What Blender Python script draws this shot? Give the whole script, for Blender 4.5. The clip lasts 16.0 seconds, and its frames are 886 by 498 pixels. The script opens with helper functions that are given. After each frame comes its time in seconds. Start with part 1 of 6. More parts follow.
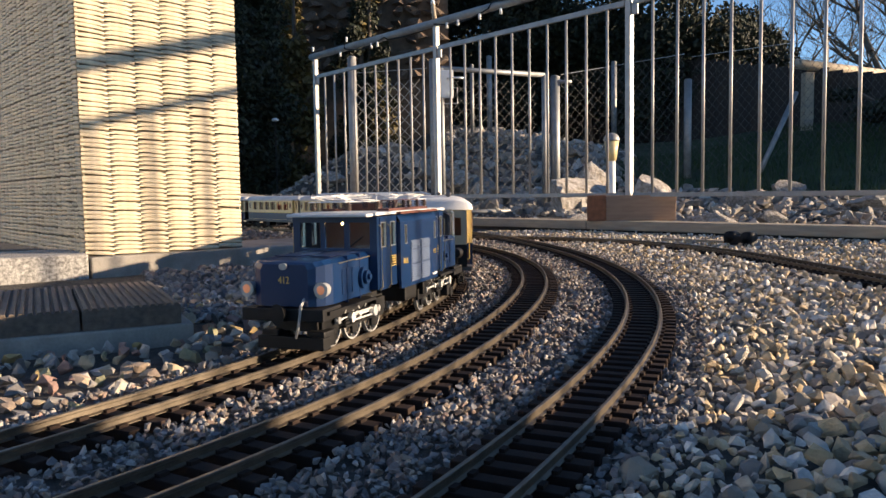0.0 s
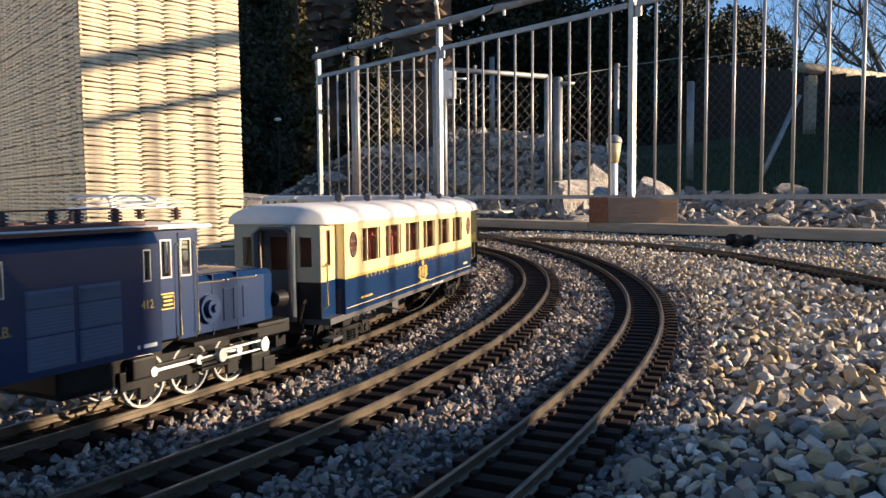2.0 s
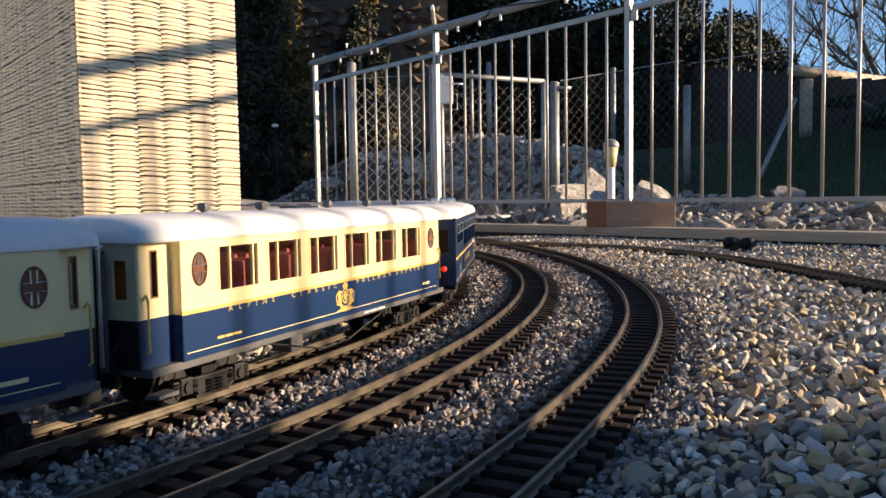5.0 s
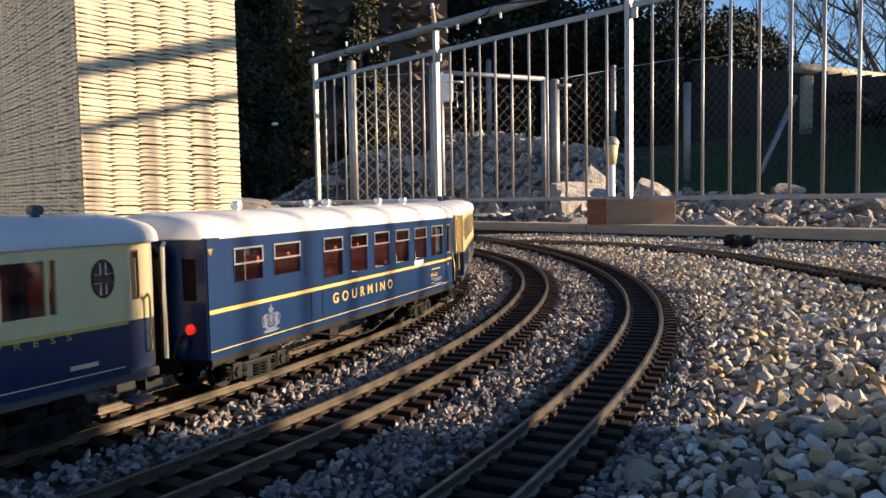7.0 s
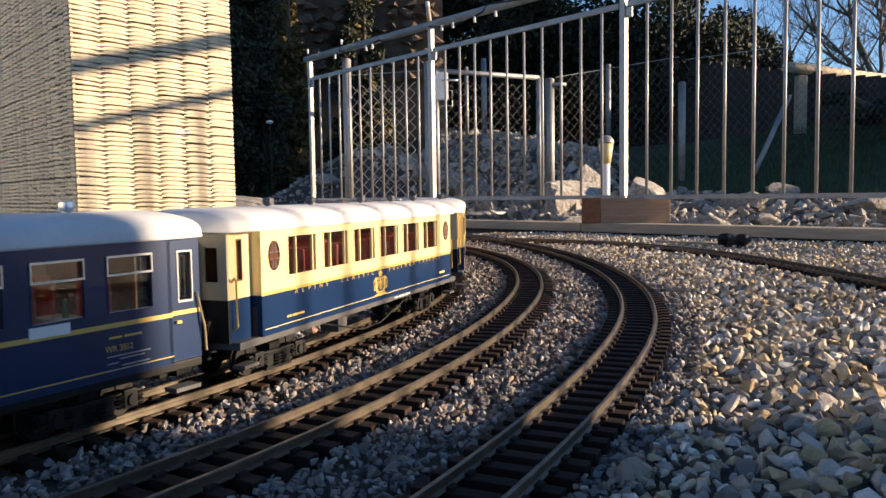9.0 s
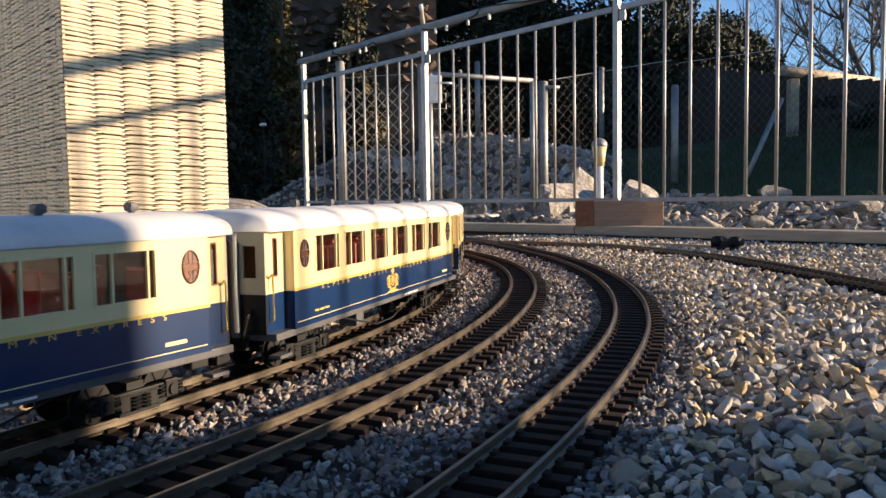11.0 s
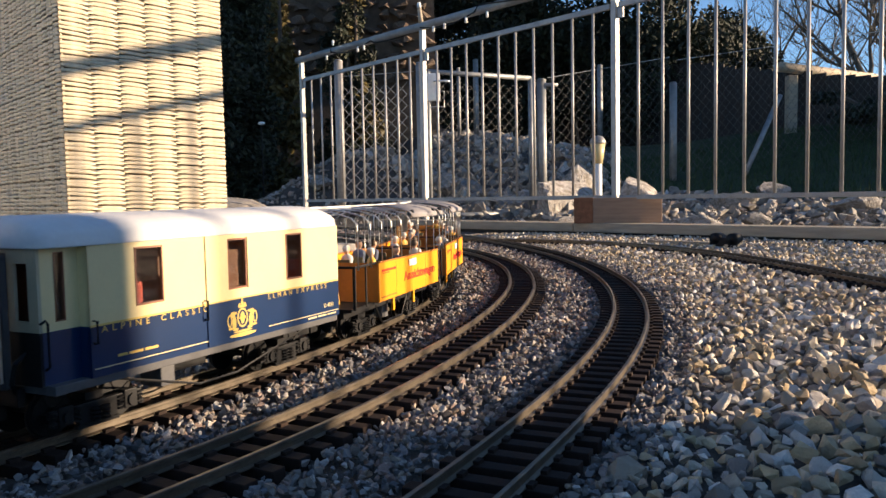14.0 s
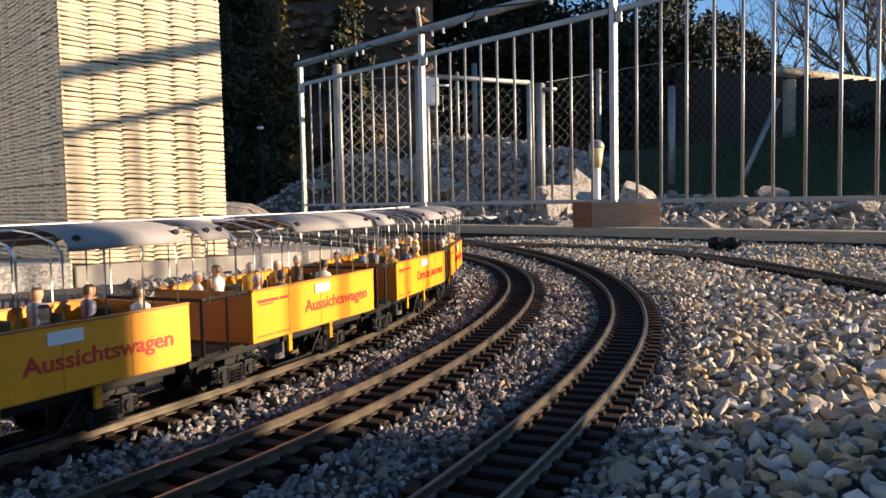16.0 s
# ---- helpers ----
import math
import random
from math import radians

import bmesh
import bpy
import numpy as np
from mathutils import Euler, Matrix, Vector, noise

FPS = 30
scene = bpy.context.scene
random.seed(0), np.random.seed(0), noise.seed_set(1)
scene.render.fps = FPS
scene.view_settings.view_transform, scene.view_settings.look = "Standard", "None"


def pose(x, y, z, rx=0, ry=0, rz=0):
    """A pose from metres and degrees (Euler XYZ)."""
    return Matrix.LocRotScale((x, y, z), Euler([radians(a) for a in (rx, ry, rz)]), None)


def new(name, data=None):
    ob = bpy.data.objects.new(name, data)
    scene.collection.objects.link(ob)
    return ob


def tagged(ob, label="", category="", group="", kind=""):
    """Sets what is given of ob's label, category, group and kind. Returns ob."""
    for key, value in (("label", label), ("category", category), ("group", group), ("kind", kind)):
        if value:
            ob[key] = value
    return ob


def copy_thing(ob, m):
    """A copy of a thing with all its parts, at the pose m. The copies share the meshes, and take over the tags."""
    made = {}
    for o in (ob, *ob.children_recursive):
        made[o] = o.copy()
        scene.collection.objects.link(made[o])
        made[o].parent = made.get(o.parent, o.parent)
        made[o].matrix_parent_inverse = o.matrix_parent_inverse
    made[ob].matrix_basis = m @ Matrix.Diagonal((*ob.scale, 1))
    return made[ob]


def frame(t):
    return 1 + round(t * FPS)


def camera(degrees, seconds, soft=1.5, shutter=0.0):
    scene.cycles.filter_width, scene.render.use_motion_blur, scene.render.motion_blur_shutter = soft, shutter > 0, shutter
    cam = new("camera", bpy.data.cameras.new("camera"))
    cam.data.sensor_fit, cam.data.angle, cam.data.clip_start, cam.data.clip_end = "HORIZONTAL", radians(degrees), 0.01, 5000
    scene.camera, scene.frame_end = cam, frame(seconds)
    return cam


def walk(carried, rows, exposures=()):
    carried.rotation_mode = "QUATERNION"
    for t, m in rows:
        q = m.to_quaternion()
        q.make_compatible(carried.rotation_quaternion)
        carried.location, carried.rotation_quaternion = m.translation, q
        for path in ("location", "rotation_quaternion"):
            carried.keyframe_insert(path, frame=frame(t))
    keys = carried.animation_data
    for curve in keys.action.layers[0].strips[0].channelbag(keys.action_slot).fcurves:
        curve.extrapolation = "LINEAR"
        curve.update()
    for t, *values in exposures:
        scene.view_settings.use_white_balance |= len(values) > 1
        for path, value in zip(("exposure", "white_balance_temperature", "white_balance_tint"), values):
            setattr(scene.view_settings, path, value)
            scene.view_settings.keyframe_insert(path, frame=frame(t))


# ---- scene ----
LENS = 2 * math.degrees(math.atan(784 / 1400))
cam = camera(LENS, 16.0, soft=1.5, shutter=0.12)
# seconds, x, y, z, yaw, pitch down, roll
CAMERA_ROWS = [
    (0, 0.0000, 0.0000, 0.1900, 0.000, 4.177, -0.894),
    (0.5, -0.0010, -0.0014, 0.1902, 0.032, 4.161, -0.812),
    (1, -0.0011, -0.0021, 0.1899, 0.105, 4.128, -0.752),
    (1.5, -0.0015, -0.0018, 0.1899, 0.121, 4.151, -0.559),
    (2, -0.0015, -0.0019, 0.1900, 0.102, 4.122, -0.488),
    (2.5, -0.0014, -0.0022, 0.1897, 0.176, 4.000, -0.511),
    (3, -0.0021, -0.0020, 0.1905, 0.289, 3.882, -0.530),
    (3.5, -0.0016, -0.0031, 0.1905, 0.262, 3.821, -0.610),
    (4, -0.0017, -0.0019, 0.1900, 0.094, 3.750, -0.677),
    (6.5, -0.0020, -0.0029, 0.1895, -0.055, 3.836, -0.987),
    (7, -0.0023, -0.0027, 0.1897, -0.028, 3.895, -1.004),
    (7.5, -0.0012, -0.0000, 0.1882, 0.023, 3.892, -0.928),
    (8, -0.0012, -0.0003, 0.1885, -0.156, 3.971, -0.900),
    (8.5, -0.0016, -0.0007, 0.1890, -0.271, 4.028, -0.866),
    (9, -0.0020, -0.0022, 0.1893, -0.405, 4.010, -0.849),
    (11.5, -0.0017, -0.0013, 0.1889, -0.902, 3.802, -0.854),
    (12, -0.0017, -0.0019, 0.1892, -0.892, 3.841, -0.904),
    (12.5, -0.0011, -0.0012, 0.1887, -0.923, 3.841, -0.948),
    (13, -0.0009, -0.0007, 0.1884, -0.828, 3.872, -1.002),
    (13.5, -0.0012, -0.0004, 0.1880, -0.921, 3.926, -1.064),
    (14, -0.0006, -0.0007, 0.1884, -0.924, 3.950, -1.089),
    (14.5, -0.0009, -0.0025, 0.1888, -0.906, 3.826, -1.085),
    (15, -0.0014, -0.0014, 0.1886, -0.991, 3.716, -1.051),
    (15.5, -0.0009, -0.0013, 0.1887, -1.003, 3.716, -1.095),
    (16, -0.0005, -0.0024, 0.1891, -1.008, 3.658, -1.134),
    ]
walk(cam, [(t, pose(x, y, z, 0, 0, yaw) @ pose(0, 0, 0, 90 - down, 0, 0) @ pose(0, 0, 0, 0, 0, roll))
           for t, x, y, z, yaw, down, roll in CAMERA_ROWS], exposures=[(0, 1.25), (16, 1.25)])

# ---- light ----
SUN_EL, SUN_AZ = 11.9, -0.5      # degrees; azimuth from +x towards +y
world = bpy.data.worlds.new("sky_world")
scene.world = world
world.use_nodes = True
wn = world.node_tree
sky = wn.nodes.new("ShaderNodeTexSky")
sky.sky_type = 'NISHITA'
sky.sun_disc = False
sky.sun_elevation = radians(SUN_EL)
sky.sun_rotation = radians(90 - SUN_AZ)
sky.air_density, sky.dust_density, sky.ozone_density = 0.75, 0.15, 3.2
wn.nodes["Background"].inputs[1].default_value = 0.089
wn.links.new(sky.outputs[0], wn.nodes["Background"].inputs[0])
sun = new("sun", bpy.data.lights.new("sun", 'SUN'))
sun.data.energy, sun.data.angle, sun.data.color = 5.0, radians(0.53), (1.0, 0.76, 0.52)
to_sun = Vector((math.cos(radians(SUN_AZ)) * math.cos(radians(SUN_EL)), math.sin(radians(SUN_AZ)) * math.cos(radians(SUN_EL)), math.sin(radians(SUN_EL))))
sun.matrix_world = Matrix.Translation((6, 0, 4)) @ to_sun.to_track_quat("Z", "Y").to_matrix().to_4x4()

# ---- materials ----
def mat(name, col, rough=0.6, metal=0.0, vary=0.25, scale=40.0, fine=300.0, bump=0.3, depth=0.002, isl=0.0, objr=0.0, dirt=None, coat=0.0, spec=0.5, stretch=None):
    """A surface with variation at two scales, fine relief and, if asked, one tone per piece."""
    m = bpy.data.materials.new(name)
    m.use_nodes = True
    t = m.node_tree
    b = t.nodes["Principled BSDF"]
    tc = t.nodes.new("ShaderNodeTexCoord")
    src = tc.outputs["Object"]
    if stretch:
        mp = t.nodes.new("ShaderNodeMapping")
        mp.inputs["Scale"].default_value = stretch
        t.links.new(src, mp.inputs[0])
        src = mp.outputs[0]
    n1, n2 = t.nodes.new("ShaderNodeTexNoise"), t.nodes.new("ShaderNodeTexNoise")
    for n, s, d in ((n1, scale, 4), (n2, fine, 3)):
        n.inputs["Scale"].default_value, n.inputs["Detail"].default_value = s, d
        t.links.new(src, n.inputs["Vector"])
    add = t.nodes.new("ShaderNodeMath")
    add.operation = 'MULTIPLY_ADD'
    add.inputs[1].default_value = 0.4
    t.links.new(n2.outputs[0], add.inputs[0])
    t.links.new(n1.outputs[0], add.inputs[2])
    mr = t.nodes.new("ShaderNodeMapRange")
    mr.inputs[1].default_value, mr.inputs[2].default_value = 0.45, 0.95
    mr.inputs[3].default_value, mr.inputs[4].default_value = 1 - vary, 1 + vary
    t.links.new(add.outputs[0], mr.inputs[0])
    val = mr.outputs[0]
    for amount, kind, out in ((isl, "ShaderNodeNewGeometry", "Random Per Island"), (objr, "ShaderNodeObjectInfo", "Random")):
        if amount:
            g = t.nodes.new(kind)
            r = t.nodes.new("ShaderNodeMapRange")
            r.inputs[3].default_value, r.inputs[4].default_value = 1 - amount, 1 + amount
            t.links.new(g.outputs[out], r.inputs[0])
            mu = t.nodes.new("ShaderNodeMath")
            mu.operation = 'MULTIPLY'
            t.links.new(val, mu.inputs[0])
            t.links.new(r.outputs[0], mu.inputs[1])
            val = mu.outputs[0]
    base = None
    if dirt:
        rm = t.nodes.new("ShaderNodeValToRGB")
        rm.color_ramp.elements[0].position, rm.color_ramp.elements[1].position = 0.40, 0.68
        rm.color_ramp.elements[0].color, rm.color_ramp.elements[1].color = (*col, 1), (*dirt, 1)
        n3 = t.nodes.new("ShaderNodeTexNoise")
        n3.inputs["Scale"].default_value, n3.inputs["Detail"].default_value = scale * 0.45, 6
        t.links.new(src, n3.inputs["Vector"])
        t.links.new(n3.outputs[0], rm.inputs[0])
        base = rm.outputs[0]
    vm = t.nodes.new("ShaderNodeVectorMath")
    vm.operation = 'SCALE'
    vm.inputs[0].default_value = col
    if base:
        t.links.new(base, vm.inputs[0])
    t.links.new(val, vm.inputs["Scale"])
    t.links.new(vm.outputs[0], b.inputs["Base Color"])
    b.inputs["Roughness"].default_value, b.inputs["Metallic"].default_value = rough, metal
    b.inputs["Coat Weight"].default_value = coat
    b.inputs["Specular IOR Level"].default_value = spec
    if bump:
        bp = t.nodes.new("ShaderNodeBump")
        bp.inputs["Strength"].default_value, bp.inputs["Distance"].default_value = bump, depth
        t.links.new(add.outputs[0], bp.inputs["Height"])
        t.links.new(bp.outputs[0], b.inputs["Normal"])
    return m


def stone_mat(name, cols, scale, piece=False):
    """Mixed pebbles: each one takes its own tone from a ramp, with speckle and veins on it."""
    m = mat(name, (0.3, 0.28, 0.25), 0.85, vary=0.3, scale=scale, fine=scale * 6, bump=0.7, depth=0.002)
    t = m.node_tree
    g = t.nodes.new("ShaderNodeObjectInfo" if piece else "ShaderNodeNewGeometry")
    rm = t.nodes.new("ShaderNodeValToRGB")
    rm.color_ramp.interpolation = 'CONSTANT'
    while len(rm.color_ramp.elements) < len(cols):
        rm.color_ramp.elements.new(0.5)
    for i, (e, c) in enumerate(zip(rm.color_ramp.elements, cols)):
        e.position, e.color = i / len(cols), (*c, 1)
    t.links.new(g.outputs["Random" if piece else "Random Per Island"], rm.inputs[0])
    vm = [n for n in t.nodes if n.bl_idname == "ShaderNodeVectorMath"][0]
    t.links.new(rm.outputs[0], vm.inputs[0])
    return m


def glass_mat(name, tint=(0.9, 0.95, 0.95), rough=0.02):
    m = bpy.data.materials.new(name)
    m.use_nodes = True
    t = m.node_tree
    t.nodes.remove(t.nodes["Principled BSDF"])
    tr, gl, mx = t.nodes.new("ShaderNodeBsdfTransparent"), t.nodes.new("ShaderNodeBsdfGlossy"), t.nodes.new("ShaderNodeMixShader")
    mx.inputs[0].default_value = 0.08
    tr.inputs[0].default_value = (*tint, 1)
    gl.inputs["Roughness"].default_value = rough
    t.links.new(tr.outputs[0], mx.inputs[1])
    t.links.new(gl.outputs[0], mx.inputs[2])
    t.links.new(mx.outputs[0], t.nodes["Material Output"].inputs[0])
    return m


def glow_mat(name, col, power):
    m = mat(name, col, 0.4, vary=0.1)
    b = m.node_tree.nodes["Principled BSDF"]
    b.inputs["Emission Color"].default_value = (*col, 1)
    b.inputs["Emission Strength"].default_value = power
    return m


M = {}
GREYS = [(0.20, 0.19, 0.185), (0.11, 0.105, 0.105), (0.31, 0.28, 0.25), (0.24, 0.205, 0.175), (0.42, 0.39, 0.36), (0.15, 0.14, 0.14), (0.32, 0.25, 0.19), (0.18, 0.18, 0.19), (0.26, 0.19, 0.16)]
BUFFS = [(0.50, 0.43, 0.33), (0.36, 0.31, 0.24), (0.62, 0.57, 0.50), (0.46, 0.35, 0.21), (0.26, 0.235, 0.21), (0.54, 0.43, 0.28), (0.68, 0.64, 0.58), (0.38, 0.34, 0.30), (0.52, 0.39, 0.23), (0.31, 0.275, 0.24)]
MIXED = [(0.42, 0.38, 0.32), (0.40, 0.29, 0.13), (0.30, 0.19, 0.155), (0.52, 0.48, 0.43), (0.27, 0.26, 0.16), (0.36, 0.28, 0.21), (0.24, 0.225, 0.21), (0.45, 0.36, 0.24), (0.20, 0.19, 0.18)]
M["gravel_fine"] = stone_mat("fine_ballast", GREYS, 160)
M["gravel_buff"] = stone_mat("buff_gravel", BUFFS, 90)
M["gravel_mixed"] = stone_mat("mixed_pebbles", MIXED, 70)
M["rubble"] = stone_mat("grey_limestone_rubble", [(0.34, 0.31, 0.27), (0.27, 0.235, 0.20), (0.40, 0.36, 0.31), (0.30, 0.24, 0.19), (0.22, 0.20, 0.175), (0.45, 0.42, 0.38)], 14)
M["boulder"] = mat("limestone_boulder", (0.42, 0.39, 0.36), 0.9, vary=0.4, scale=9, fine=60, bump=0.8, depth=0.02, dirt=(0.24, 0.21, 0.17), objr=0.2)
# Gritty ground, darkened so its colour gives the shade between loose stones.
M["ground"] = mat("gritty_soil_and_gravel", (0.075, 0.066, 0.056), 0.95, vary=0.5, scale=60, fine=500, bump=1.0, depth=0.006)
M["grass"] = mat("dark_grass_bank", (0.022, 0.040, 0.012), 0.95, vary=0.5, scale=3, fine=80, bump=1.0, depth=0.03)
M["grass_blade"] = mat("grass_blades", (0.030, 0.055, 0.016), 0.8, vary=0.3, scale=20, bump=0, isl=0.4)
M["sleeper"] = mat("dark_brown_plastic_sleeper", (0.026, 0.016, 0.012), 0.8, spec=0.2, vary=0.35, scale=70, fine=500, bump=0.4, depth=0.0006, objr=0.25)
M["rail"] = mat("weathered_brass_rail", (0.17, 0.142, 0.108), 0.40, 0.75, vary=0.3, scale=60, fine=500, bump=0.3, depth=0.0004)
M["steel"] = mat("galvanized_steel", (0.36, 0.35, 0.335), 0.5, 0.35, vary=0.15, scale=25, fine=200, bump=0.2, depth=0.001)
M["steel_dull"] = mat("dull_galvanized_steel", (0.29, 0.295, 0.295), 0.55, 0.5, vary=0.25, scale=18, fine=150, bump=0.2, depth=0.001)
M["timber"] = mat("weathered_larch_board", (0.42, 0.34, 0.24), 0.75, vary=0.2, scale=9, fine=120, bump=0.5, depth=0.0015, stretch=(1, 8, 8), dirt=(0.33, 0.28, 0.22))
M["timber_end"] = mat("sawn_end_grain", (0.26, 0.11, 0.055), 0.8, vary=0.3, scale=50, fine=300, bump=0.5)
M["timber_block"] = mat("planed_wood_block", (0.33, 0.22, 0.15), 0.7, vary=0.2, scale=10, fine=150, bump=0.4, stretch=(1, 8, 8))
M["slab"] = mat("grey_stone_edging", (0.34, 0.32, 0.29), 0.85, vary=0.25, scale=20, fine=260, bump=0.6, depth=0.002, dirt=(0.25, 0.23, 0.20))
M["granite"] = mat("speckled_granite", (0.33, 0.32, 0.30), 0.85, vary=0.7, scale=160, fine=420, bump=0.6, depth=0.002)
M["deck"] = mat("weathered_grooved_decking", (0.16, 0.12, 0.09), 0.75, vary=0.35, scale=14, fine=180, bump=0.6, depth=0.0015, stretch=(8, 1, 8), dirt=(0.10, 0.085, 0.07))
M["wicker"] = mat("cream_woven_wicker", (0.62, 0.52, 0.36), 0.6, vary=0.22, scale=45, fine=400, bump=0.5, depth=0.0008, isl=0.16)
# Core toned darker than the strands, so shade in the gaps is coloured in.
M["wicker_core"] = mat("dark_wicker_gaps", (0.30, 0.235, 0.145), 0.9)
M["blue"] = mat("deep_blue_lacquer", (0.003, 0.022, 0.080), 0.30, vary=0.12, scale=22, fine=400, bump=0.06, depth=0.0003, coat=0.3)
M["cream"] = mat("cream_lacquer", (0.72, 0.60, 0.32), 0.35, vary=0.06, scale=22, fine=300, bump=0.05, depth=0.0003, coat=0.2)
M["roof"] = mat("pale_grey_roof_paint", (0.62, 0.62, 0.62), 0.6, vary=0.10, scale=14, fine=200, bump=0.15, depth=0.0005)
M["orange"] = mat("orange_yellow_paint", (0.80, 0.33, 0.012), 0.4, vary=0.08, scale=18, fine=300, bump=0.1, depth=0.0004)
M["black"] = mat("black_running_gear", (0.009, 0.009, 0.010), 0.55, spec=0.25, vary=0.4, scale=60, fine=400, bump=0.2, depth=0.0005)
M["grey_frame"] = mat("grey_underframe", (0.085, 0.085, 0.09), 0.5, spec=0.3, vary=0.2, scale=40, bump=0.1)
M["silver"] = mat("silver_painted_metal", (0.75, 0.75, 0.73), 0.28, 0.9, vary=0.08, scale=60, bump=0.05)
M["gold"] = mat("gold_print", (0.62, 0.44, 0.12), 0.4, 0.2, vary=0.08, bump=0)
M["white"] = mat("white_plastic", (0.78, 0.78, 0.76), 0.4, vary=0.05, bump=0.05)
M["brown_rail"] = mat("rust_brown_paint", (0.10, 0.03, 0.018), 0.5, vary=0.2, bump=0.1)
M["insulator"] = mat("dark_brown_insulator", (0.05, 0.03, 0.025), 0.25, vary=0.2, bump=0)
M["lens"] = glow_mat("lit_headlamp", (0.9, 0.34, 0.16), 0.10)
M["red_lamp"] = glow_mat("lit_red_tail_lamp", (1.0, 0.03, 0.02), 0.3)
M["glass"] = glass_mat("window_glass")
M["seat_red"] = mat("red_brown_upholstery", (0.34, 0.05, 0.03), 0.7, vary=0.2)
M["inner_wood"] = mat("reddish_veneer", (0.22, 0.085, 0.042), 0.45, vary=0.2, scale=30)
M["inner_lamp"] = glow_mat("warm_ceiling_lamp", (1.0, 0.55, 0.22), 14.0)
M["bark"] = mat("grey_brown_bark", (0.10, 0.08, 0.06), 0.9, vary=0.4, scale=20, fine=90, bump=1.0, depth=0.01)
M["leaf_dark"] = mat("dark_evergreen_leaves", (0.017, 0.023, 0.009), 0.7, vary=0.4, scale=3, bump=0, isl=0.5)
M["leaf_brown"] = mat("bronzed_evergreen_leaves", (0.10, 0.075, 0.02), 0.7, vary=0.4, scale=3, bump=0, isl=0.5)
M["dark_board"] = mat("dark_stained_board", (0.030, 0.024, 0.019), 0.8, vary=0.35, scale=6, fine=60, bump=0.5, stretch=(8, 8, 1), objr=0.3)
M["render_wall"] = mat("plain_house_render", (0.55, 0.53, 0.49), 0.9, vary=0.08, scale=12, bump=0.3)
M["brick_rock"] = mat("brown_quarry_stone", (0.125, 0.088, 0.062), 0.9, vary=0.4, scale=12, fine=90, bump=0.9, depth=0.01, objr=0.35)
M["hill"] = mat("shrubby_hillside", (0.05, 0.05, 0.03), 0.95, vary=0.5, scale=2, fine=20, bump=1.0, depth=0.05)
M["wire"] = mat("dull_wire", (0.11, 0.105, 0.10), 0.6, 0.4, vary=0.2, bump=0)
M["brass"] = mat("pale_brass", (0.55, 0.44, 0.26), 0.35, 0.7, vary=0.1, bump=0)
M["bright_paint"] = mat("bright_silver_paint", (0.78, 0.78, 0.77), 0.4, 0.25, vary=0.06, bump=0)

# ---- helpers for meshes ----
def part(name, bm, material, parent=None, label="", smooth=False):
    """Link a bmesh as one mesh object under a thing or a part."""
    me = bpy.data.meshes.new(name)
    bmesh.ops.recalc_face_normals(bm, faces=bm.faces)
    bm.to_mesh(me)
    bm.free()
    for f in me.polygons:
        f.use_smooth = smooth
    ob = new(name, me)
    me.materials.append(material)
    if parent:
        ob.parent = parent
    if label:
        ob["label"] = label
    return ob


def piece(name, me, parent, m):
    """One more object on mesh data that others share."""
    ob = new(name, me)
    ob.parent = parent
    ob.matrix_basis = m
    return ob


def empty(name, label, category, group="", kind="", m=None):
    ob = new(name)
    ob.empty_display_size = 0.02
    tagged(ob, label, category, group, kind)
    if m:
        ob.matrix_basis = m
    return ob


def box(bm, x0, x1, y0, y1, z0, z1, bevel=0.0, m=None):
    r = bmesh.ops.create_cube(bm, size=1)
    vs = r["verts"]
    for v in vs:
        v.co = Vector(((x0 + x1) / 2 + v.co.x * (x1 - x0), (y0 + y1) / 2 + v.co.y * (y1 - y0), (z0 + z1) / 2 + v.co.z * (z1 - z0)))
    if m:
        bmesh.ops.transform(bm, matrix=m, verts=vs)
    if bevel:
        es = list({e for v in vs for e in v.link_edges})
        bmesh.ops.bevel(bm, geom=es, offset=bevel, segments=2, affect='EDGES', profile=0.6)
    return bm


def cyl(bm, a, b, r, r2=None, n=12):
    """A rod from a to b."""
    a, b = Vector(a), Vector(b)
    d = b - a
    m = Matrix.Translation((a + b) / 2) @ d.to_track_quat("Z", "Y").to_matrix().to_4x4()
    bmesh.ops.create_cone(bm, cap_ends=True, segments=n, radius1=r, radius2=r if r2 is None else r2, depth=d.length, matrix=m)
    return bm


def tube(bm, pts, r, n=6):
    """A bent rod through the points."""
    pts = [Vector(p) for p in pts]
    rings = []
    for i, p in enumerate(pts):
        d = (pts[min(i + 1, len(pts) - 1)] - pts[max(i - 1, 0)]).normalized()
        q = d.to_track_quat("Z", "Y")
        rings.append([bm.verts.new(p + q @ Vector((r * math.cos(2 * math.pi * k / n), r * math.sin(2 * math.pi * k / n), 0))) for k in range(n)])
    for a, b in zip(rings, rings[1:]):
        for k in range(n):
            bm.faces.new((a[k], a[(k + 1) % n], b[(k + 1) % n], b[k]))
    bm.faces.new(rings[0][::-1])
    bm.faces.new(rings[-1])
    return bm


def B():
    return bmesh.new()


# ---- plan ----
# each track: start x, y, heading, and its curvature at even steps of 5/6 m
TRACKS = [(-0.363, 0.491, 1.043, (0.173, 0.575, 0.28, 0.236, 0.224, 0.223, 0.223)),
          (-0.187, 0.473, 1.005, (0.503, 0.304, 0.494, 0.134, 0.197, 0.202, 0.202)),
          (-0.015, 0.400, 1.073, (0.203, 0.405, 0.267, 0.170, 0.280, 0.250, 0.223))]
RAIL_TOP = 0.015
STEP = 0.02


